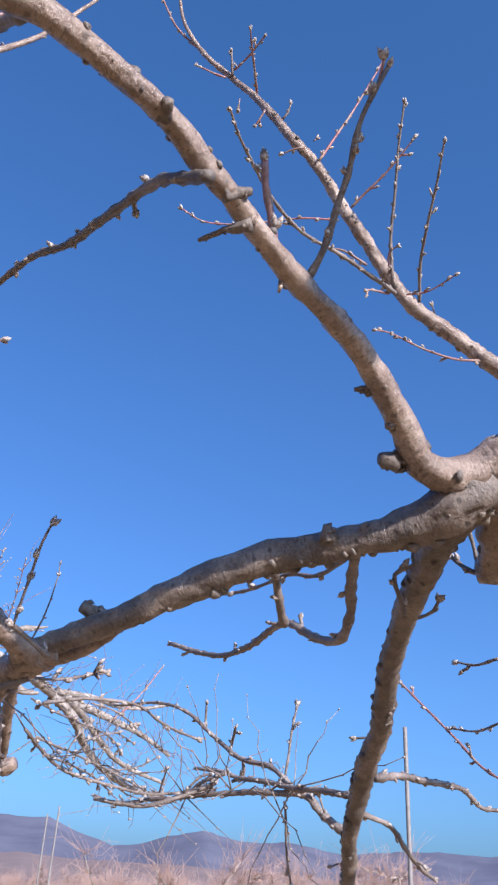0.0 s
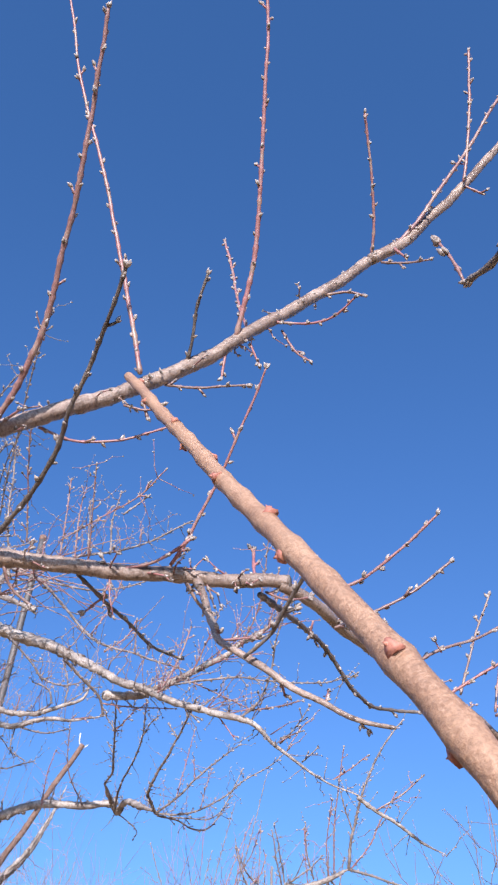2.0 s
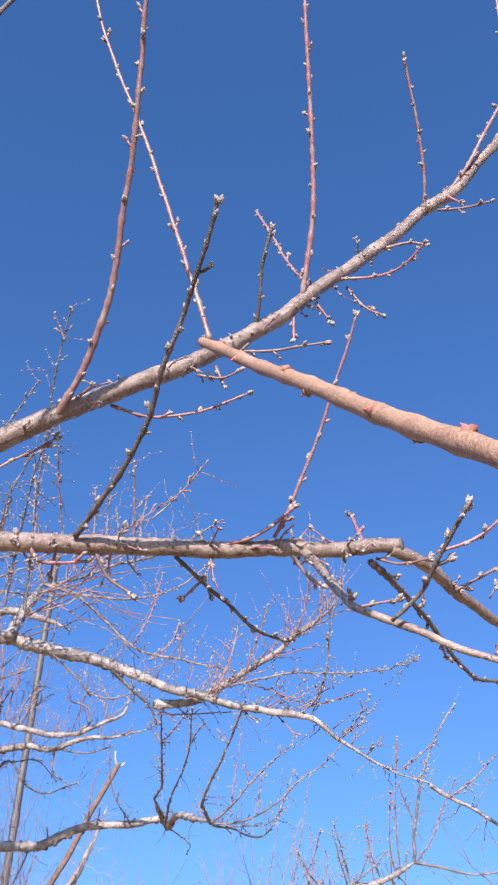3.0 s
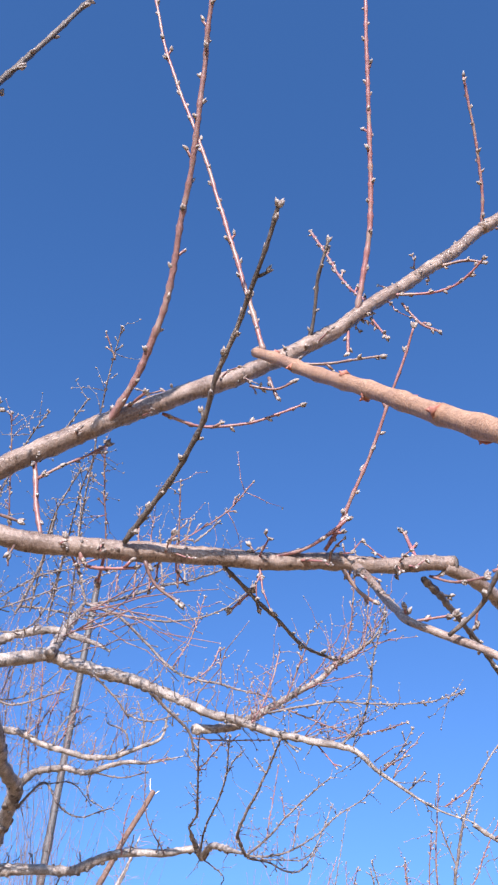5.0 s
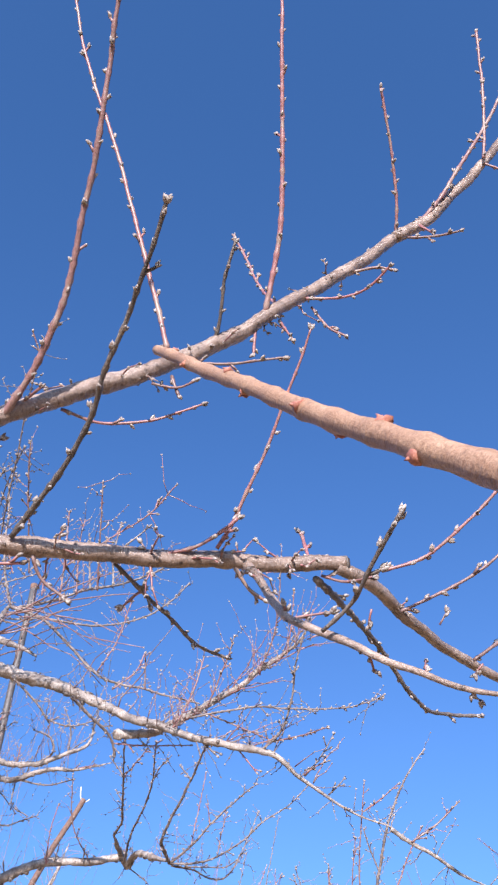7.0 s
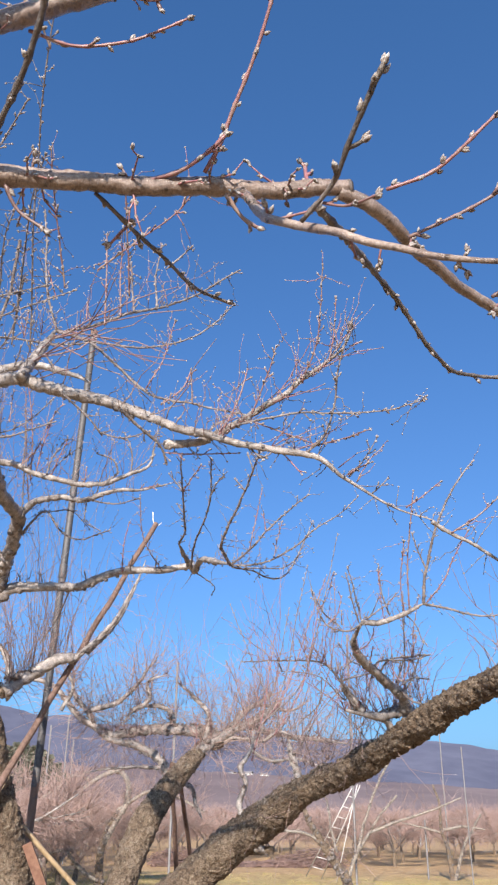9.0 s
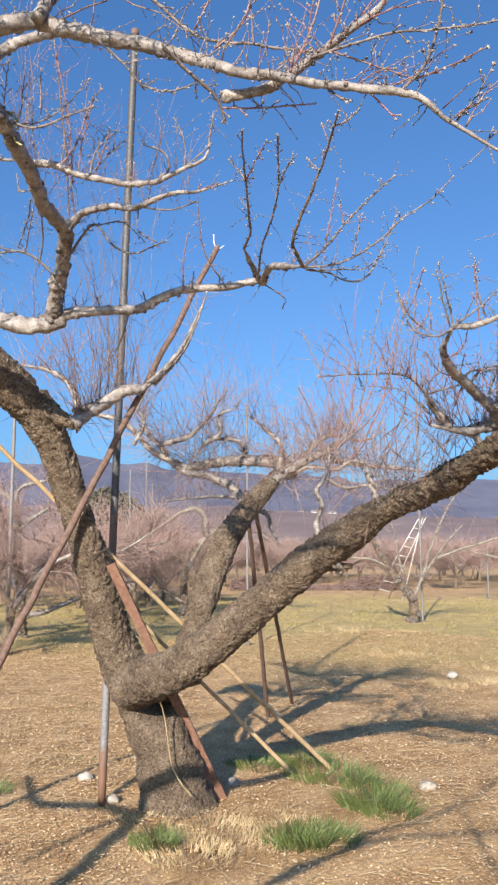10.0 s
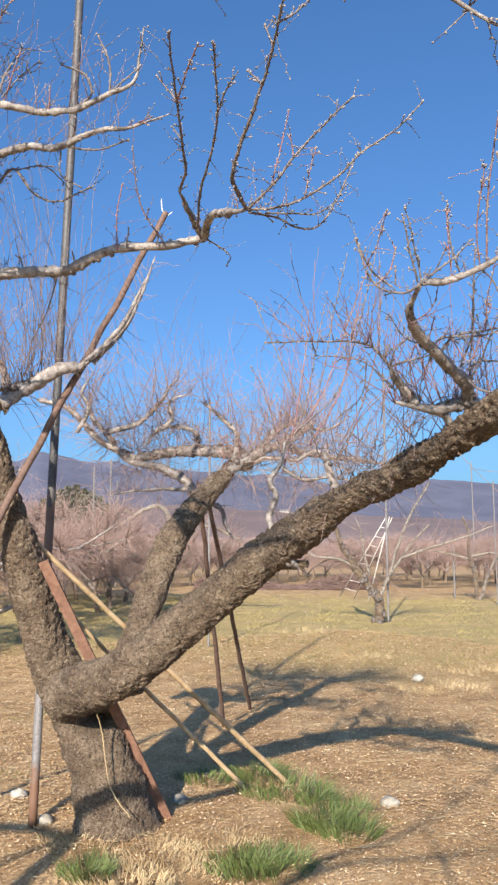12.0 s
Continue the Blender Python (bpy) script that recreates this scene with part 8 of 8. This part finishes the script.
def field_tree(at, label, branches, dense):
    """A bare orchard tree of a known habit: its limbs in order, the trunk first, with sprays of fine twigs."""
    t = Tree("orchard_tree", at, label, "orchard trees", 0.12, 0.5)
    for k, (thick, *pts) in enumerate(branches):
        limb(t, thick, *pts, skin=BARK if k == 0 else OLD_LIMB, name="limb" if k else "trunk")
        if k:
            spray(t, dense, pts, (0.15, 0.9), (0, 0, 0.3), 0.9, 0.0042, FAR_TWIG, 0.012)


field_tree((-15.354, 12.525, 0), "young leaning bare fruit tree with forked trunk on the turf", [
    ((0.115, 0.10, 0.092, 0.082, 0.07, 0.055, 0.04, 0.025), (-15.354, 12.525, -0.025), (-15.364, 12.513, 0.434), (-15.481, 12.367, 0.793), (-15.630, 12.178, 1.115), (-15.786, 11.977, 1.506), (-15.893, 11.834, 1.860), (-15.983, 11.711, 2.256), (-16.074, 11.586, 2.561)),
    ((0.045, 0.018), (-15.364, 12.513, 0.434), (-15.209, 12.701, 1.027), (-15.002, 12.944, 1.467), (-14.800, 13.175, 1.894), (-14.580, 13.418, 2.216)),
    ((0.036, 0.018), (-15.192, 12.721, 1.053), (-15.074, 12.860, 1.674), (-14.850, 13.119, 2.481), (-14.561, 13.439, 3.184)),
    ((0.036, 0.018), (-15.599, 12.219, 1.076), (-15.865, 11.871, 1.414), (-16.220, 11.382, 1.493), (-16.458, 11.034, 1.677)),
    ((0.034, 0.015), (-15.002, 12.944, 1.467), (-14.590, 13.407, 1.686), (-14.062, 13.960, 1.927), (-13.594, 14.416, 2.178)),
    ((0.028, 0.014), (-15.478, 12.371, 1.051), (-15.554, 12.276, 1.506), (-15.588, 12.232, 2.029), (-15.681, 12.114, 2.425))], 38)
field_tree((-19.387, 8.522, 0), "bare fruit tree with arching pale limbs and pink twigs drooping low", [
    ((0.10, 0.06), (-19.387, 8.522, -0.027), (-19.412, 8.465, 0.385), (-19.395, 8.504, 1.159), (-19.285, 8.750, 1.857)),
    ((0.05, 0.02), (-19.412, 8.465, 0.385), (-19.522, 8.208, 0.524), (-19.645, 7.909, 0.801), (-19.744, 7.661, 1.023), (-19.916, 7.201, 0.887), (-20.103, 6.661, 0.945)),
    ((0.07, 0.03), (-19.395, 8.504, 1.159), (-19.181, 8.976, 2.210), (-19.279, 8.764, 2.733), (-19.526, 8.199, 2.531), (-19.781, 7.563, 1.966), (-20.037, 6.858, 1.273)),
    ((0.04, 0.02), (-19.526, 8.199, 2.531), (-19.711, 7.744, 2.626), (-19.880, 7.298, 2.271), (-20.103, 6.662, 1.851)),
    ((0.05, 0.02), (-19.285, 8.750, 1.857), (-18.998, 9.358, 2.282), (-18.673, 9.991, 2.213), (-18.326, 10.613, 1.859))], 230)
field_tree((-21.645, 22.089, 0), "slim bare fruit tree with level limbs beyond the turf", [
    ((0.08, 0.03), (-21.645, 22.089, -0.03), (-21.679, 22.056, 0.824), (-21.799, 21.937, 1.516), (-21.832, 21.904, 2.414), (-21.958, 21.778, 2.918)),
    ((0.045, 0.02), (-21.801, 21.934, 1.417), (-22.235, 21.494, 1.576), (-22.706, 20.996, 1.717)),
    ((0.06, 0.03), (-21.590, 22.143, 0.001), (-21.315, 22.408, 1.024), (-21.106, 22.604, 1.516), (-20.841, 22.849, 2.008)),
    ((0.05, 0.02), (-21.758, 21.978, 1.516), (-21.298, 22.423, 1.615), (-20.785, 22.899, 1.516))], 80)
variants = [orchard_tree(s, p) for s, p in ((23, (-19.5, 6.0, 0)), (31, (-23.0, 1.5, 0)), (47, (-24.5, 9.5, 0)))]
pick = random.Random(5)
for gx in range(-17, 6):
    for gy in range(0, 17):
        x, y = gx * 4.2 + pick.uniform(-0.8, 0.8), 2 + gy * 4.2 + pick.uniform(-0.8, 0.8)
        d, head = math.hypot(x, y), math.degrees(math.atan2(-x, y))
        if d < (13 if head > 66 else 12) or d > 72 or not -22 < head < 84:
            continue
        if 36 < head < 67 and d < 40 or any((Vector((x, y, 0)) - v.location).length < 3.5 for v in variants):
            continue
        if head < 34 and (d < 21 or pick.random() < 0.45):
            continue
        copy_thing(pick.choice(variants), pose(x, y, 0, 0, 0, pick.uniform(0, 360)))


copy_thing(variants[1], pose(-2.2, 16.2, 0, 0, 0, 40))
copy_thing(variants[0], pose(0.6, 17.4, 0, 0, 0, 190))
for d, head, turn in ((23.5, 69.5, 10), (26.0, 73.5, 130), (28.5, 67.8, 250), (30.5, 71.0, 70), (33.5, 69.0, 310)):
    copy_thing(variants[turn % 3], pose(-d * math.sin(math.radians(head)), d * math.cos(math.radians(head)), 0, 0, 0, turn))


def ladder(front, back, head):
    """A tripod orchard ladder: two rails with rungs and one back leg."""
    foot, back, head = Vector(front), Vector(back), Vector(head)
    top = tagged(new("tripod_ladder"), "aluminium tripod orchard ladder standing open among the trees", "ladder")
    top.location = foot
    rise, leg = head - foot, back - foot
    side = rise.cross(leg).normalized()
    for s in (-1, 1):
        bm = bmesh.new()
        tube(bm, [side * 0.27 * s, rise + side * 0.10 * s], [0.016, 0.014], 8)
        finish("rail", bm, [ALU], top)
    for i in range(1, 9):
        f = i / 9.2
        w = 0.27 - 0.17 * f
        bm = bmesh.new()
        tube(bm, [rise * f - side * w, rise * f + side * w], [0.011, 0.011], 8)
        finish("rung", bm, [ALU], top)
    bm = bmesh.new()
    tube(bm, [leg, rise], [0.015, 0.015], 8)
    finish("back_leg", bm, [ALU], top)


def house(at, width, height, turn, label):
    """A plain gabled building with eaves, a door and windows."""
    top = tagged(new("house"), label, "house", "far houses")
    top.matrix_world = pose(*at, 0, 0, turn)
    w, d, h = width / 2, width * 0.35, height * 0.62

    def box(name, lo, hi, skin):
        bm = bmesh.new()
        m = pose(*[(a + b) / 2 for a, b in zip(lo, hi)]) @ Matrix.Diagonal((*[b - a for a, b in zip(lo, hi)], 1))
        bmesh.ops.create_cube(bm, size=1, matrix=m)
        bmesh.ops.bevel(bm, geom=bm.edges[:], offset=0.02, segments=1, affect="EDGES")
        return finish(name, bm, [skin], top, smooth=False)

    box("wall", (-w, -d, 0), (w, d, h), WHITE_WALL)
    bm = bmesh.new()
    e = 0.12 * width
    section = [(-d - e, h - 0.1), (0, height), (d + e, h - 0.1), (d + e, h - 0.25), (0, height - 0.18), (-d - e, h - 0.25)]
    ends = [[bm.verts.new((x, y, z)) for y, z in section] for x in (-w - 0.3, w + 0.3)]
    for k in range(6):
        bm.faces.new((ends[0][k], ends[0][(k + 1) % 6], ends[1][(k + 1) % 6], ends[1][k]))
    bm.faces.new(ends[0][::-1])
    bm.faces.new(ends[1])
    finish("roof", bm, [ROOF], top, smooth=False)
    for k in range(3):
        x = -w * 0.6 + k * w * 0.6
        for s in (-1, 1):
            box("window", (x - 0.06 * width, s * (d + 0.03) - 0.03, h * 0.35), (x + 0.06 * width, s * (d + 0.03) + 0.03, h * 0.75), DULL)


def evergreen(at, height, seed):
    """A far conifer: a trunk in a ragged cone of small needle sprays."""
    r = random.Random(seed)
    top = tagged(new("evergreen_tree"), "dark green conifer at the foot of the hills", "tree", "far conifers")
    top.location = at
    bm = bmesh.new()
    tube(bm, [Vector((0, 0, 0)), Vector((0, 0, height * 0.5)), Vector((0, 0, height))], [0.3, 0.2, 0.04], 8)
    finish("trunk", bm, [BARK], top)
    bm = bmesh.new()
    for _ in range(900):
        f = r.random() ** 0.7
        reach = height * 0.26 * (1 - f) * r.uniform(0.5, 1.1) + 0.2
        a = r.uniform(0, 6.283)
        c = Vector((reach * math.cos(a), reach * math.sin(a), height * (0.1 + 0.9 * f)))
        s = r.uniform(0.35, 0.8)
        q = [c + Vector((r.uniform(-s, s), r.uniform(-s, s), r.uniform(-s, s) * 0.6)) for _ in range(4)]
        v = [bm.verts.new(p) for p in q]
        for k in ((0, 1, 2), (0, 2, 3), (0, 3, 1), (1, 3, 2)):
            bm.faces.new([v[i] for i in k])
    tagged(finish("crown", bm, [NEEDLES], top, smooth=False), kind="stuff")


ladder((-24.637, 18.611, 0), (-22.425, 17.831, 0), (-21.822, 18.332, 2.829))
house((-789.4, 145.8, 17.5), 24, 11, 20, "white farm building at the foot of the hills")
house((-1232, 799, 76), 16, 8, 40, "small pale house on the far hillside")
house((-1218, 822, 74.5), 12, 7, 80, "small pale house on the far hillside")
house((-1243, 776, 76), 12, 7, 10, "small pale house on the far hillside")
for k in range(11):
    head, far = radians(68.6 + 0.52 * k), 150 + 14 * ((k * 7) % 4)
    evergreen((-far * math.sin(head), far * math.cos(head), -0.2), far * (0.062 + 0.030 * math.sin(0.3 * k)), 120 + 17 * k)


def brush_pile(a, b, width, height, n):
    """A long heap of cut twigs."""
    r = random.Random(3)
    a, b = Vector(a), Vector(b)
    across = (b - a).cross(Vector((0, 0, 1))).normalized()
    bm = bmesh.new()
    for _ in range(n):
        f, g = r.random(), r.uniform(-1, 1)
        p = (b - a) * f + across * g * width
        p.z = height * (1 - g * g) * (0.6 + 0.4 * math.sin(f * 9)) * r.random()
        way = Vector((r.uniform(-1, 1), r.uniform(-1, 1), r.uniform(-0.25, 0.4))) * r.uniform(0.3, 0.9)
        tube(bm, [p - way * 0.5, p + Vector((0, 0, 0.05)), p + way * 0.5], [0.012, 0.01, 0.005], 4)
    ob = finish("brush_pile", bm, [BRUSH])
    ob.location = a
    tagged(ob, "long heap of dark purple-brown cut twigs beyond the turf", "brush pile", kind="stuff")


brush_pile((-35.0, 17.8, 0), (-31.0, 25.0, 0), 0.9, 0.75, 3000)


def turf(n, box, near, far):
    """Short grass, green and bleached, thick in patches."""
    r = random.Random(8)
    verts, faces = [], []
    while len(faces) < n:
        x, y = r.uniform(box[0], box[1]), r.uniform(box[2], box[3])
        q = Vector((x, y, 0))
        if not near < 0.69 * y - 0.72 * x + 2 * noise.noise(q * 0.3) < far or noise.noise(q * 0.7) + 0.6 * noise.noise(q * 2.3) < r.uniform(-0.6, 0.5):
            continue
        c = Vector((x, y, 0.035 * noise.noise(q * 0.9) + 0.05 * noise.noise(q * 0.17) - 0.02))
        a, h = r.uniform(0, 6.283), r.uniform(0.015, 0.05)
        side = Vector((math.cos(a), math.sin(a), 0)) * r.uniform(0.006, 0.016)
        k = len(verts)
        verts += [c - side, c + side, c + Vector((r.uniform(-0.8, 0.8) * h, r.uniform(-0.8, 0.8) * h, h))]
        faces.append((k, k + 1, k + 2))
    me = bpy.data.meshes.new("turf")
    me.from_pydata([tuple(p) for p in verts], [], faces)
    me.materials.append(TURF)
    tagged(new("turf", me), "short olive and straw-coloured orchard grass", "grass", kind="stuff")


turf(80000, (-34, -6, 3, 30), 11.5, 33)
rod("field_pole", (-15.477, 12.897, -0.02), (-15.477, 12.897, 5.908), 0.026, 0.026, DULL, "thin grey steel pole standing in the orchard", "pole", 8, 0.0, 0.0, "field poles")
rod("field_pole", (-32.849, 11.932, -0.02), (-32.849, 11.932, 5.165), 0.035, 0.035, DULL, "thin grey steel pole standing in the orchard", "pole", 8, 0.0, 0.0, "field poles")
rod("field_pole", (-34.411, 13.263, -0.02), (-34.411, 13.263, 5.744), 0.035, 0.035, DULL, "thin grey steel pole standing in the orchard", "pole", 8, 0.0, 0.0, "field poles")
rod("field_pole", (-38.069, 15.016, -0.02), (-38.069, 15.016, 5.145), 0.035, 0.035, DULL, "thin grey steel pole standing in the orchard", "pole", 8, 0.0, 0.0, "field poles")
rod("field_pole", (-22.065, 22.438, -0.02), (-22.065, 22.438, 4.933), 0.02, 0.02, DULL, "thin grey steel pole standing in the orchard", "pole", 8, 0.0, 0.0, "field poles")
rod("field_pole", (-18.783, 20.022, -0.02), (-18.783, 20.022, 3.864), 0.018, 0.018, DULL, "thin grey steel pole standing in the orchard", "pole", 8, 0.0, 0.0, "field poles")
rod("field_pole", (-22.469, 21.806, -0.02), (-22.469, 21.806, 1.818), 0.03, 0.03, DULL, "thin grey steel pole standing in the orchard", "pole", 8, 0.0, 0.0, "field poles")
rod("field_pole", (1.467, 8.509, -0.02), (1.467, 8.509, 3.337), 0.022, 0.022, DULL, "thin grey steel pole standing in the orchard", "pole", 8, 0.0, 0.0, "field poles")
rod("field_pole", (-14.067, 2.884, -0.02), (-14.067, 2.884, 3.956), 0.03, 0.03, DULL, "thin grey steel pole standing in the orchard", "pole", 8, 0.0, 0.0, "field poles")
rod("field_pole", (-12.531, 6.601, -0.02), (-12.531, 6.601, 4.173), 0.02, 0.02, DULL, "thin grey steel pole standing in the orchard", "pole", 8, 0.0, 0.0, "field poles")
rod("field_pole", (-3.952, 13.382, -0.02), (-3.952, 13.382, 2.876), 0.014, 0.014, DULL, "thin grey steel pole standing in the orchard", "pole", 8, 0.0, 0.0, "field poles")
rod("field_pole", (-6.802, 20.47, -0.02), (-6.802, 20.47, 3.333), 0.02, 0.02, DULL, "thin grey steel pole standing in the orchard", "pole", 8, 0.0, 0.0, "field poles")
tree_n = Tree("peach_tree", (-16.09, 3.622, 0), "slender bare fruit tree with level side limbs in the orchard", "peach trees", 0.12, 0.3)
limb(tree_n, (0.0915, 0.0646), (-16.097, 3.626, -0.053), (-16.002, 3.534, 0.831), (-15.892, 3.416, 1.896), (-15.823, 3.316, 2.642), skin=BARK, name='trunk')
limb(tree_n, (0.0485, 0.0269), (-15.901, 3.397, 1.896), (-16.016, 3.113, 2.049), (-16.171, 2.832, 1.935), (-16.344, 2.564, 1.661), skin=GREY_LIMB)
spray(tree_n, 55, [(-15.901, 3.397, 1.896), (-16.016, 3.113, 2.049), (-16.171, 2.832, 1.935), (-16.344, 2.564, 1.661)], (0.2, 1.0), (0, 0, 0.5), 0.9, 0.004, FAR_TWIG)
limb(tree_n, (0.0485, 0.0215), (-15.825, 3.33, 2.589), (-15.967, 2.949, 2.867), (-16.141, 2.55, 2.996), skin=GREY_LIMB)
spray(tree_n, 55, [(-15.825, 3.33, 2.589), (-15.967, 2.949, 2.867), (-16.141, 2.55, 2.996)], (0.2, 1.0), (0, 0, 0.5), 0.9, 0.004, FAR_TWIG)
limb(tree_n, (0.0431, 0.0215), (-15.879, 3.408, 2.003), (-15.706, 3.675, 2.277), (-15.497, 4.049, 2.447), (-15.351, 4.466, 2.083), skin=GREY_LIMB)
spray(tree_n, 55, [(-15.879, 3.408, 2.003), (-15.706, 3.675, 2.277), (-15.497, 4.049, 2.447), (-15.351, 4.466, 2.083)], (0.2, 1.0), (0, 0, 0.5), 0.9, 0.004, FAR_TWIG)
limb(tree_n, (0.0592, 0.0323), (-16.048, 3.579, 0.405), (-15.87, 3.922, 0.467), (-15.688, 4.249, 0.614), (-15.507, 4.577, 0.751), skin=GREY_LIMB)
spray(tree_n, 55, [(-16.048, 3.579, 0.405), (-15.87, 3.922, 0.467), (-15.688, 4.249, 0.614), (-15.507, 4.577, 0.751)], (0.2, 1.0), (0, 0, 0.5), 0.9, 0.004, FAR_TWIG)
limb(tree_n, (0.0431, 0.0215), (-15.945, 3.48, 1.364), (-16.097, 3.171, 1.356), (-16.22, 2.867, 1.509), (-16.417, 2.485, 1.446), skin=GREY_LIMB)
spray(tree_n, 55, [(-15.945, 3.48, 1.364), (-16.097, 3.171, 1.356), (-16.22, 2.867, 1.509), (-16.417, 2.485, 1.446)], (0.2, 1.0), (0, 0, 0.5), 0.9, 0.004, FAR_TWIG)
limb(tree_n, (0.0431, 0.0215), (-15.826, 3.344, 2.536), (-15.732, 3.433, 2.858), (-15.482, 3.908, 2.977), (-15.327, 4.189, 3.091), skin=GREY_LIMB)
spray(tree_n, 55, [(-15.826, 3.344, 2.536), (-15.732, 3.433, 2.858), (-15.482, 3.908, 2.977), (-15.327, 4.189, 3.091)], (0.2, 1.0), (0, 0, 0.5), 0.9, 0.004, FAR_TWIG)
# unseen limbs, placed to cast shadows over the ground and old trunk
limb(tree_c, (0.05, 0.036), (-0.45, -1.45, 1.2), (-0.65, -2.00, 1.65), (-0.71, -1.97, 1.95), (-1.17, -1.54, 1.95), (-1.51, -1.27, 1.95), (-1.58, -0.95, 1.95), (-1.60, -0.63, 1.95), (-1.70, -0.09, 1.95))
limb(tree_c, (0.034, 0.018), (-1.29, -1.44, 1.95), (-1.61, -1.56, 1.95), (-1.86, -1.87, 1.95), (-2.50, -1.78, 1.95))
limb(tree_c, (0.018, 0.012), (-1.34, -1.41, 1.95), (-1.09, -1.89, 2.00), (-0.84, -2.29, 2.00))


def rope(tree, at, along, r):
    """Twisted cord wound round a limb, with a loose tail."""
    at, along = Vector(at), Vector(along).normalized()
    u = along.orthogonal().normalized()
    w = along.cross(u)
    line = []
    for i in range(90):
        a = i * 0.22
        line.append(at + along * (i / 90 - 0.5) * 0.06 + (math.cos(a) * u + math.sin(a) * w) * r * (1 + 0.1 * math.sin(i)))
    for i in range(14):
        line.append(line[-1] + Vector((0.004, 0.004, -0.006)) + jitter(0.003))
    bm = bmesh.new()
    tube(bm, [p - at for p in line], [0.0032 * (1 + 0.25 * math.sin(i * 2.1)) for i in range(len(line))], 6)
    ob = finish("rope", bm, [ROPE])
    ob.location = at
    tagged(ob, "faded yellow-green cord wound round a tree limb", "rope")


def hook(*pts):
    """A bent plastic hook at the head of the rusty pole."""
    line, share, length = smooth_path(pts, 0.008)
    at = line[-2].copy()
    bm = bmesh.new()
    tube(bm, [q - at for q in line], [0.0034 - 0.0012 * s for s in share], 8)
    ob = finish("hook", bm, [WHITE_WALL])
    ob.location = at
    tagged(ob, "bent white plastic hook on the end of the rusty pole", "hook")


def vine(*pts):
    """A dry stem clinging to the bark."""
    line, share, length = smooth_path(pts, 0.01)
    at = line[-1].copy()
    bm = bmesh.new()
    tube(bm, [q - at + jitter(0.002) for q in line], [0.0035] * len(line), 6)
    ob = finish("dry_vine", bm, [HAY])
    ob.location = at
    tagged(ob, "thin dry pale vine stem clinging to the old trunk", "vine")


hook((-4.012, 1.804, 3.435), (-4.017, 1.812, 3.376), (-4.01, 1.835, 3.347), (-3.994, 1.863, 3.368))
vine((-4.305, 1.611, 0.674), (-4.346, 1.66, 0.548), (-4.341, 1.708, 0.283), (-4.297, 1.804, 0.129))
rope(tree_t, (-2.439, 0.261, 2.999), (-0.199, 0.092, -0.047), 0.021)
spray(tree_t, 11, [(-1.501, 0.121, 2.76), (-1.418, 0.288, 2.715), (-1.265, 0.458, 2.619), (-1.077, 0.608, 2.514)], (0.08, 0.28), (0.5, 0.4, 0.55), 0.4, 0.0034)
spray(tree_t, 10, [(-1.077, 0.608, 2.514), (-0.956, 0.799, 2.476), (-0.899, 0.947, 2.371)], (0.06, 0.2), (0.5, 0.4, 0.5), 0.4, 0.0030)
spray(tree_t, 9, [(-1.158, 0.605, 2.574), (-0.984, 0.705, 2.644), (-0.853, 0.768, 2.715)], (0.08, 0.3), (0.5, 0.35, 0.5), 0.35, 0.0032)
spray(tree_t, 9, [(-1.47, 0.113, 2.744), (-1.536, 0.188, 2.9), (-1.576, 0.238, 3.004)], (0.2, 0.5), (0.6, 0.4, 0.05), 0.3, 0.0036)
